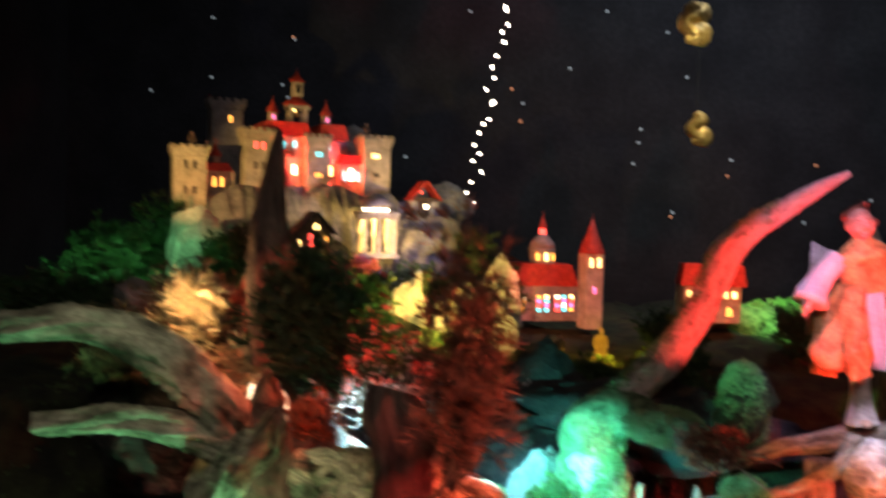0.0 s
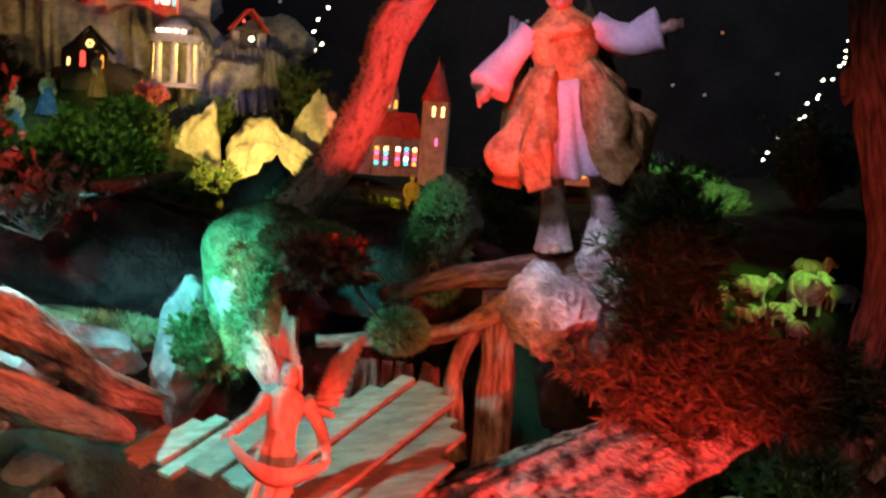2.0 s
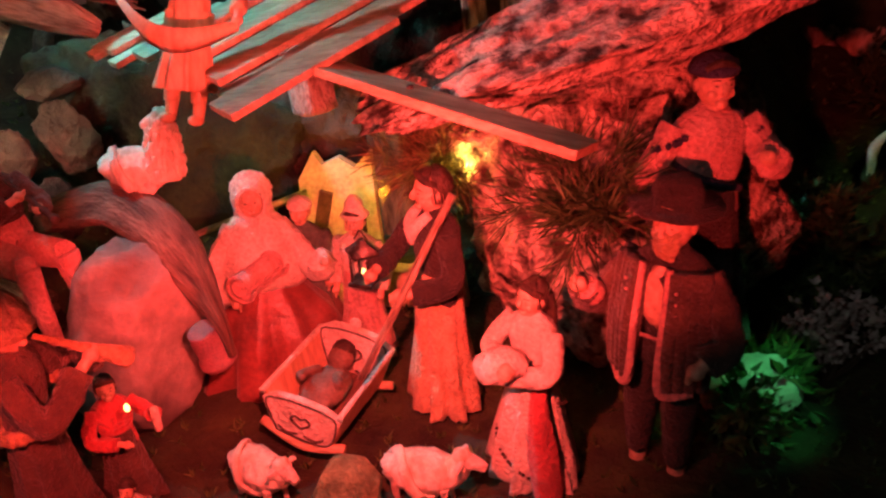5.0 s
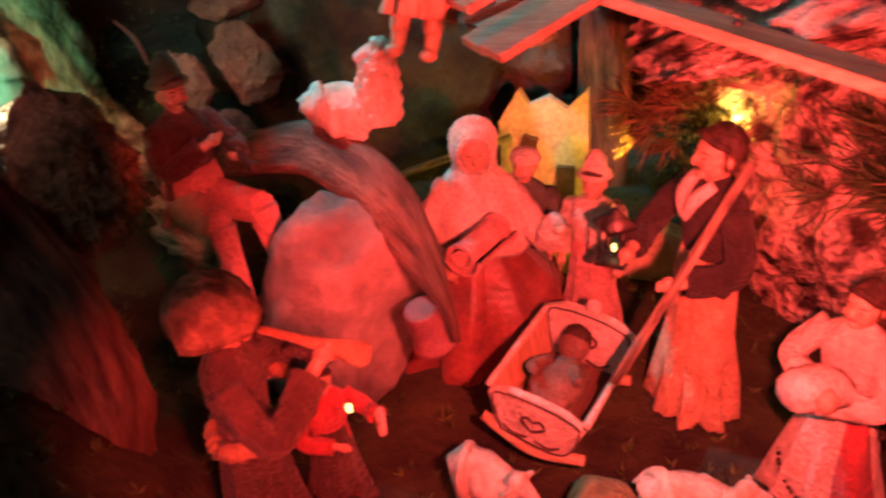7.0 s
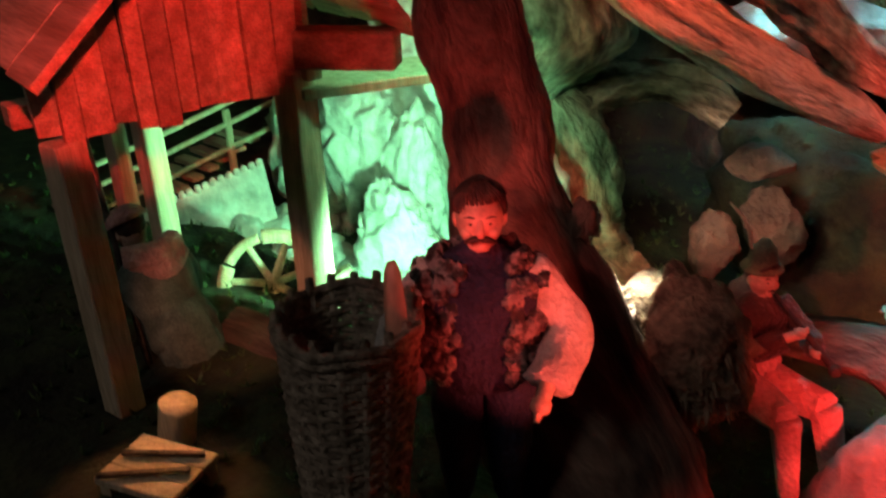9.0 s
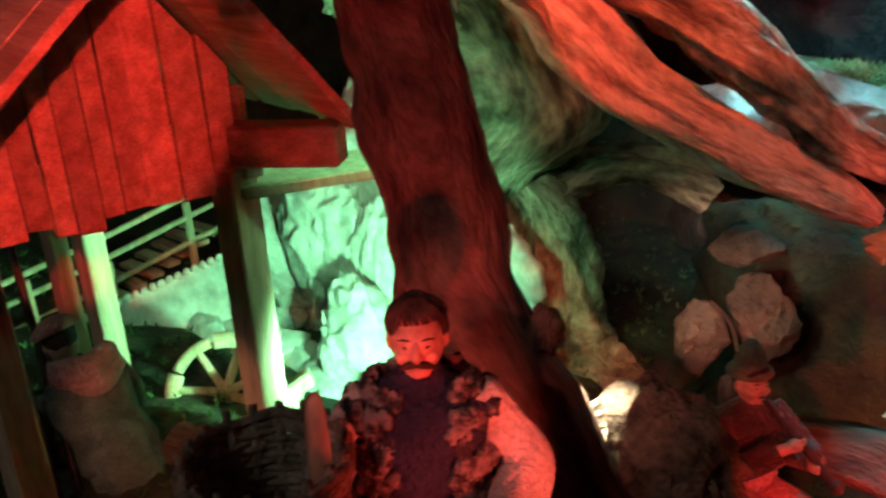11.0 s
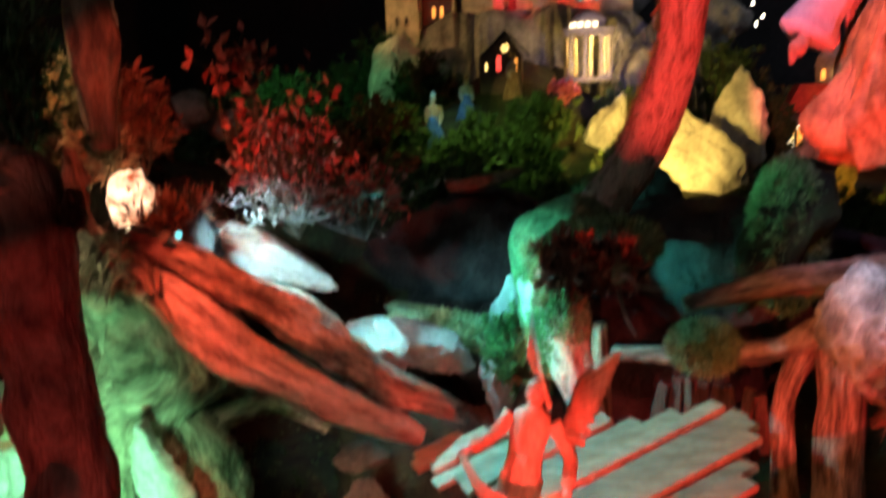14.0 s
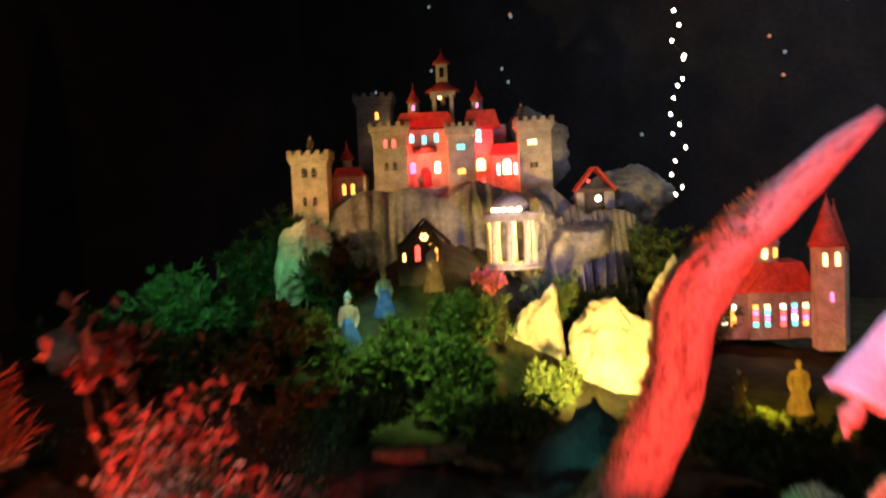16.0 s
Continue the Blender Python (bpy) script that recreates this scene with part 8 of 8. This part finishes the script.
def planting():
    # pines and shrubs on the castle hill
    def plant(place, up, radii, twigs, mat, label, ln, seed):
        x, y = place
        z = height(x, y)
        low = up < 0.11
        bush("shrub" if low else "dwarf_tree", label, (x, y, z - 0.004), (x, y, z + up), radii, twigs, mat, seed, ln, ln * (0.09 if mat == PINE else 0.16), 12, 0.7, category="shrub" if low else "tree")

    plant((-0.74, 2.30), 0.10, (0.07, 0.06, 0.065), 34, PINE, "dark green dwarf pine below the castle", 0.03, 100)
    plant((-0.24, 2.52), 0.09, (0.06, 0.05, 0.05), 30, SHRUB, "round green shrub beside the temple", 0.02, 101)
    plant((-0.13, 2.60), 0.10, (0.07, 0.06, 0.05), 30, SHRUB, "round green shrub behind the boulders", 0.02, 102)
    plant((-0.06, 2.80), 0.20, (0.13, 0.10, 0.12), 50, PINE, "dense dark tree beside the castle rock", 0.03, 103)
    plant((0.04, 2.85), 0.13, (0.10, 0.08, 0.09), 40, PINE, "dark bushy tree near the church", 0.03, 104)
    plant((-1.02, 2.50), 0.16, (0.16, 0.10, 0.13), 44, PINE, "dark wood beside the castle tower", 0.035, 105)
    plant((-1.22, 2.60), 0.12, (0.15, 0.10, 0.11), 40, PINE, "dark bushy tree at the wood edge", 0.035, 106)
    plant((-0.82, 1.68), 0.10, (0.09, 0.07, 0.06), 34, PINE, "green dwarf pine with upright tufts", 0.03, 107)
    plant((-1.00, 1.78), 0.09, (0.10, 0.07, 0.06), 34, PINE, "green dwarf pine beside the dark drape", 0.03, 108)
    plant((-0.98, 2.06), 0.12, (0.14, 0.08, 0.08), 40, PINE, "dark green shrub on the slope", 0.03, 109)
    plant((-0.62, 1.98), 0.07, (0.12, 0.08, 0.06), 34, SHRUB, "low green shrub on the slope", 0.022, 110)
    plant((-0.42, 2.06), 0.08, (0.11, 0.08, 0.065), 40, SHRUB, "leafy shrub lit green and yellow", 0.024, 111)
    plant((-0.31, 2.12), 0.06, (0.08, 0.07, 0.06), 44, SHRUB, "feathery shrub glowing yellow green", 0.028, 112)
    plant((-0.36, 2.28), 0.07, (0.08, 0.06, 0.05), 34, SHRUB, "feathery green shrub below the temple", 0.026, 113)
    plant((-0.13, 2.22), 0.03, (0.05, 0.04, 0.04), 26, SHRUB, "small feathery bush in front of boulders", 0.022, 114)
    plant((-0.20, 2.02), 0.03, (0.14, 0.07, 0.03), 40, SHRUB, "low ground cover on the slope", 0.02, 115)
    plant((-0.40, 1.80), 0.05, (0.16, 0.10, 0.05), 44, SHRUB, "low green undergrowth on the slope", 0.022, 116)
    plant((-0.65, 1.75), 0.06, (0.14, 0.10, 0.06), 40, SHRUB, "dark undergrowth on the slope", 0.022, 117)
    plant((0.45, 1.75), 0.05, (0.10, 0.08, 0.05), 30, PINE, "low dark shrub behind the ledge", 0.022, 118)
    plant((0.30, 2.05), 0.04, (0.14, 0.10, 0.035), 34, SHRUB, "low grass on the village slope", 0.018, 119)
    plant((0.60, 2.60), 0.08, (0.12, 0.08, 0.06), 34, PINE, "dark shrub below the small house", 0.026, 120)
    plant((0.52, 2.25), 0.05, (0.10, 0.08, 0.05), 30, SHRUB, "low shrub lit faintly yellow", 0.02, 121)
    plant((1.00, 1.75), 0.06, (0.09, 0.07, 0.06), 30, PINE, "dark shrub on the meadow", 0.028, 122)
    plant((1.12, 1.62), 0.12, (0.10, 0.07, 0.10), 34, PINE, "dark bush beside the tall trunk", 0.028, 123)
    plant((1.05, 2.75), 0.12, (0.13, 0.10, 0.10), 36, PINE, "dark wood behind the flock", 0.03, 124)
    plant((1.55, 2.95), 0.18, (0.16, 0.10, 0.14), 36, PINE, "dark tree at the edge of the meadow", 0.035, 125)
    plant((1.42, 1.75), 0.10, (0.10, 0.08, 0.08), 30, PINE, "dark shrub behind the tall trunk", 0.03, 126)
    plant((0.85, 1.30), 0.05, (0.10, 0.08, 0.05), 30, SHRUB, "low grass beside the rock slab", 0.02, 127)
    # red-leaved brush with bleached twigs
    bush("red_bush", "red-leaved brush with dry stems", (-0.12, 1.17, 0.53), (-0.14, 1.18, 0.66), (0.11, 0.07, 0.11), 34, REDLEAF, 201, 0.018, 0.005, 1, 1.2, STEM, 0.0018, 3)
    bush("red_bush", "low red-leaved brush beside bleached twigs", (-0.03, 1.20, 0.53), (-0.04, 1.19, 0.60), (0.10, 0.06, 0.04), 28, REDLEAF, 202, 0.016, 0.005, 1, 1.2, TWIG, 0.0016, 4)
    bush("pale_twigs", "thin pale twigs with withered white leaves", (-0.10, 1.15, 0.55), (-0.12, 1.14, 0.64), (0.10, 0.05, 0.08), 22, PALELEAF, 225, 0.012, 0.0035, 1, 1.2, TWIG, 0.0014, 3, 0.3, "twigs")
    tangle = thing("bleached_twigs", (-0.08, 1.15, 0.55), "tangle of bleached curling twigs with pale leaves", "twigs")
    r2, pts = random.Random(203), []
    for k in range(34):
        x, y, z = r2.uniform(-0.18, 0.02), r2.uniform(1.10, 1.19), r2.uniform(0.555, 0.605)
        a, bend, path = r2.uniform(-0.6, 0.8) + (math.pi if r2.random() < 0.4 else 0), r2.uniform(-0.5, 0.5), []
        for i in range(6):
            path.append((x, y, z, 0.0019 - 0.00026 * i))
            x, y, z, a = x + 0.018 * math.cos(a), y + 0.010 * math.sin(a), z + r2.uniform(-0.008, 0.009), a + bend + r2.uniform(-0.3, 0.3)
            if i > 1 and r2.random() < 0.7:
                pts.append((Vector((x, y, z)), Vector((r2.uniform(-1, 1), -0.3, 0.6))))
        Build().tube(path, 6, 18, 0, 0.2).part("twig", TWIG, tangle)
    leaves("foliage", pts, PALELEAF, tangle, 0.011, 0.0035, 203, 0.2, 1, 0.8)
    bush("red_bush", "tall thin red-leaved twig", (-0.20, 1.17, 0.56), (-0.21, 1.16, 0.76), (0.03, 0.03, 0.05), 8, REDLEAF, 204, 0.022, 0.007, 2, 1.0, STEM, 0.0018, 3)
    bush("green_sprig", "broad-leaved green sprig among red stems", (-0.20, 1.20, 0.55), (-0.19, 1.20, 0.63), (0.035, 0.03, 0.04), 14, SHRUB, 205, 0.02, 0.006, 2, 1.0, STEM, 0.0018, 3)
    # dry needles on the slab of bark rock
    bush("dry_brush", "dense dry brush hanging over the bark rock", (0.73, 1.05, 0.42), (0.735, 1.03, 0.475), (0.13, 0.08, 0.065), 90, DRY, 206, 0.020, 0.0016, 12, 0.9, STEM, 0.003, 5, -0.1)
    bush("dry_brush", "dark upright brush behind the angel", (0.71, 1.05, 0.47), (0.706, 1.045, 0.60), (0.055, 0.045, 0.095), 70, PINE, 207, 0.022, 0.0016, 12, 0.7, STEM, 0.003, 5)
    bush("dry_brush", "dark dry brush trailing over the bark rock", (0.84, 1.04, 0.44), (0.86, 1.02, 0.475), (0.10, 0.07, 0.05), 60, DRY, 222, 0.022, 0.0016, 11, 0.9, STEM, 0.003, 5, -0.1)
    # pine twigs in the stable
    bush("pine_sprig", "pine sprig with long needles against the rock", (0.675, 1.00, 0.20), (0.655, 0.96, 0.245), (0.022, 0.02, 0.03), 10, PINE, 208, 0.040, 0.0009, 16, 0.45, STEM, 0.0022, 4, 0.0)
    bush("pine_sprig", "pine sprig at the back of the stable", (0.50, 1.14, 0.16), (0.485, 1.11, 0.225), (0.025, 0.02, 0.025), 12, DRY, 209, 0.034, 0.0008, 16, 0.5, STEM, 0.002, 4, 0.0)
    # teal-lit fern and moss under the branch
    bush("fern", "dense green fern under the mossy trunk", (0.185, 1.29, 0.36), (0.175, 1.27, 0.395), (0.045, 0.03, 0.055), 50, SHRUB, 210, 0.018, 0.0022, 10, 0.7, STEM, 0.002, 4, 0.2)
    bush("dry_tuft", "rusty fern tuft hanging from the mossy limb", (0.345, 1.13, 0.555), (0.352, 1.05, 0.556), (0.040, 0.030, 0.016), 40, RUST, 223, 0.014, 0.0026, 9, 0.9, STEM, 0.0014, 4, 0.0, "fern")
    bush("fern", "dark feathery fern on the blue-lit stone", (0.165, 1.245, 0.36), (0.165, 1.235, 0.40), (0.030, 0.02, 0.040), 34, SHRUB, 224, 0.016, 0.0018, 10, 0.6, STEM, 0.0014, 4, 0.2)
    # fir and dry twigs high on the leaning trunk
    sprig = bush("fir_twigs", "reddish fir sprig fixed to the shed ridge", (0.022, 0.645, 0.61), (0.030, 0.61, 0.76), (0.030, 0.028, 0.115), 34, RUST, 211, 0.022, 0.0010, 12, 0.55, STEM, 0.0022, 5, 0.5)
    Build().tube([(-0.066, 0.600, 0.586, 0.004), (-0.02, 0.615, 0.598, 0.004), (0.022, 0.625, 0.64, 0.003), (0.030, 0.61, 0.80, 0.0015)], 8, 24, 0, 0.2, 0.1, 4).part("main_stem", STEM, sprig)
    bush("fir_twigs", "dark fir twigs behind the leaning trunk", (-0.12, 0.80, 0.66), (-0.16, 0.80, 0.755), (0.050, 0.04, 0.055), 44, PINE, 212, 0.028, 0.0016, 12, 0.6, STEM, 0.0022, 5, 0.3)
    bush("dry_tuft", "tuft of pale dry fronds lit warm", (-0.335, 1.01, 0.64), (-0.372, 1.006, 0.725), (0.028, 0.02, 0.042), 26, STRAW, 213, 0.026, 0.0018, 9, 0.6, STEM, 0.0012, 4, 0.5, "grass")
    bush("dark_brush", "dark brush below the bark spires", (-0.42, 1.08, 0.60), (-0.45, 1.08, 0.67), (0.14, 0.08, 0.06), 50, DRY, 214, 0.024, 0.0014, 10, 0.8, STEM, 0.0022, 4)
    bush("dry_tuft", "small tuft of pale dry fronds lit warm", (-0.305, 1.01, 0.61), (-0.298, 1.00, 0.652), (0.022, 0.02, 0.022), 18, STRAW, 216, 0.022, 0.0018, 9, 0.6, STEM, 0.0012, 4, 0.4, "grass")
    bush("rusty_brush", "rust-red feathery brush round the glowing stone", (-0.34, 1.07, 0.58), (-0.37, 1.08, 0.70), (0.10, 0.05, 0.07), 54, RUST, 217, 0.026, 0.0020, 9, 0.7, STEM, 0.002, 4, 0.5)
    bush("rusty_brush", "low rust-red brush beside the glowing stone", (-0.225, 1.05, 0.52), (-0.225, 1.05, 0.555), (0.04, 0.025, 0.03), 34, RUST, 218, 0.026, 0.0024, 7, 0.8, STEM, 0.002, 4, 0.3)
    bush("red_flowers", "bright red flowers beside the white temple", (-0.371, 2.45, height(-0.371, 2.45) - 0.004), (-0.371, 2.45, 0.705), (0.045, 0.03, 0.018), 24, REDLEAF, 219, 0.014, 0.005, 4, 1.0, STEM, 0.0014, 3, 0.5, "flowers")
    for x, y, sd in ((0.81, 1.05, 220), (0.79, 0.985, 221)):
        bush("fern", "small bright green fern in the dark grass", (x, y, height(x, y) - 0.003), (x, y, height(x, y) + 0.03), (0.022, 0.02, 0.016), 16, SHRUB, sd, 0.02, 0.004, 5, 0.7, STEM, 0.0012, 3, 0.3)
    # flowers in the dark meadow
    bush("pink_flowers", "small plant with pale pink blossoms", (0.865, 1.10, 0.02), (0.865, 1.10, 0.085), (0.05, 0.035, 0.035), 34, PALELEAF, 215, 0.008, 0.003, 4, 1.2, STEM, 0.0014, 3, 0.3, "flowers")
    # moss and grass blades on the ground
    rnd = random.Random(77)
    pts = []
    for _ in range(5200):
        x, y = rnd.uniform(-0.75, 1.35), rnd.uniform(0.42, 1.9)
        z = height(x, y)
        pts.append((Vector((x, y, z)), Vector((0, 0, 1.0))))
    blades = leaves("moss_blades", pts, SHRUB, None, 0.010, 0.0012, 78, 0.2, 5, 0.6)
    tagged(blades, "short moss and grass blades on the earth", "moss", kind="stuff")
    for name, centre, radii, seed, label in (("moss_coat", (0.465, 1.328, 0.55), (0.040, 0.040, 0.090), 81, "shaggy moss on a stone"), ("moss_coat", (0.215, 1.262, 0.515), (0.05, 0.045, 0.055), 82, "shaggy moss on the trunk"),
                                             ("moss_coat", (-0.01, 1.34, 0.377), (0.10, 0.04, 0.022), 83, "moss cushion blades"), ("moss_coat", (0.43, 1.16, 0.464), (0.03, 0.025, 0.022), 84, "moss at the ledge edge"),
                                             ("moss_coat", (1.14, 3.15, 0.42), (0.31, 0.20, 0.17), 85, "moss on the hill"), ("moss_coat", (0.31, 1.19, 0.555), (0.06, 0.06, 0.022), 86, "moss along the fallen limb"), ("moss_coat", (0.232, 1.232, 0.44), (0.034, 0.03, 0.06), 87, "moss down the root leg")):
        r2 = random.Random(seed)
        pts = []
        for _ in range(1100):
            d = Vector((r2.gauss(0, 1), r2.gauss(0, 1), r2.gauss(0, 1))).normalized()
            pts.append((Vector(centre) + Vector((d.x * radii[0], d.y * radii[1], d.z * radii[2])) * 0.93, d))
        ob = leaves(name, pts, MOSSY, None, 0.012 if radii[0] < 0.2 else 0.03, 0.0011 if radii[0] < 0.2 else 0.004, seed, 0.1, 5, 0.7)
        tagged(ob, label + " with fine green blades", "moss", kind="stuff")


    pts = []
    for k in range(900):
        t = (k / 900) * 0.86
        line = [(0.245, 1.283, 0.55, 0.040), (0.285, 1.272, 0.60, 0.030), (0.339, 1.248, 0.673, 0.0245), (0.378, 1.220, 0.755, 0.0225), (0.392, 1.198, 0.815, 0.0225), (0.425, 1.178, 0.858, 0.018), (0.465, 1.150, 0.892, 0.014)]
        u = t / 0.86 * (len(line) - 1.001)
        i = int(u)
        q = Vector(line[i]).lerp(Vector(line[i + 1]), u - i)
        d = Vector((-0.75 + rnd.gauss(0, 0.45), rnd.gauss(0, 0.5), 0.35 + rnd.gauss(0, 0.4))).normalized()
        pts.append((Vector(q[:3]) + d * q[3] * 0.95, d))
    tagged(leaves("moss_coat", pts, MOSSY, None, 0.009, 0.001, 91, 0.1, 4, 0.7), "shaggy moss along the horn-shaped branch", "moss", kind="stuff")


planting()
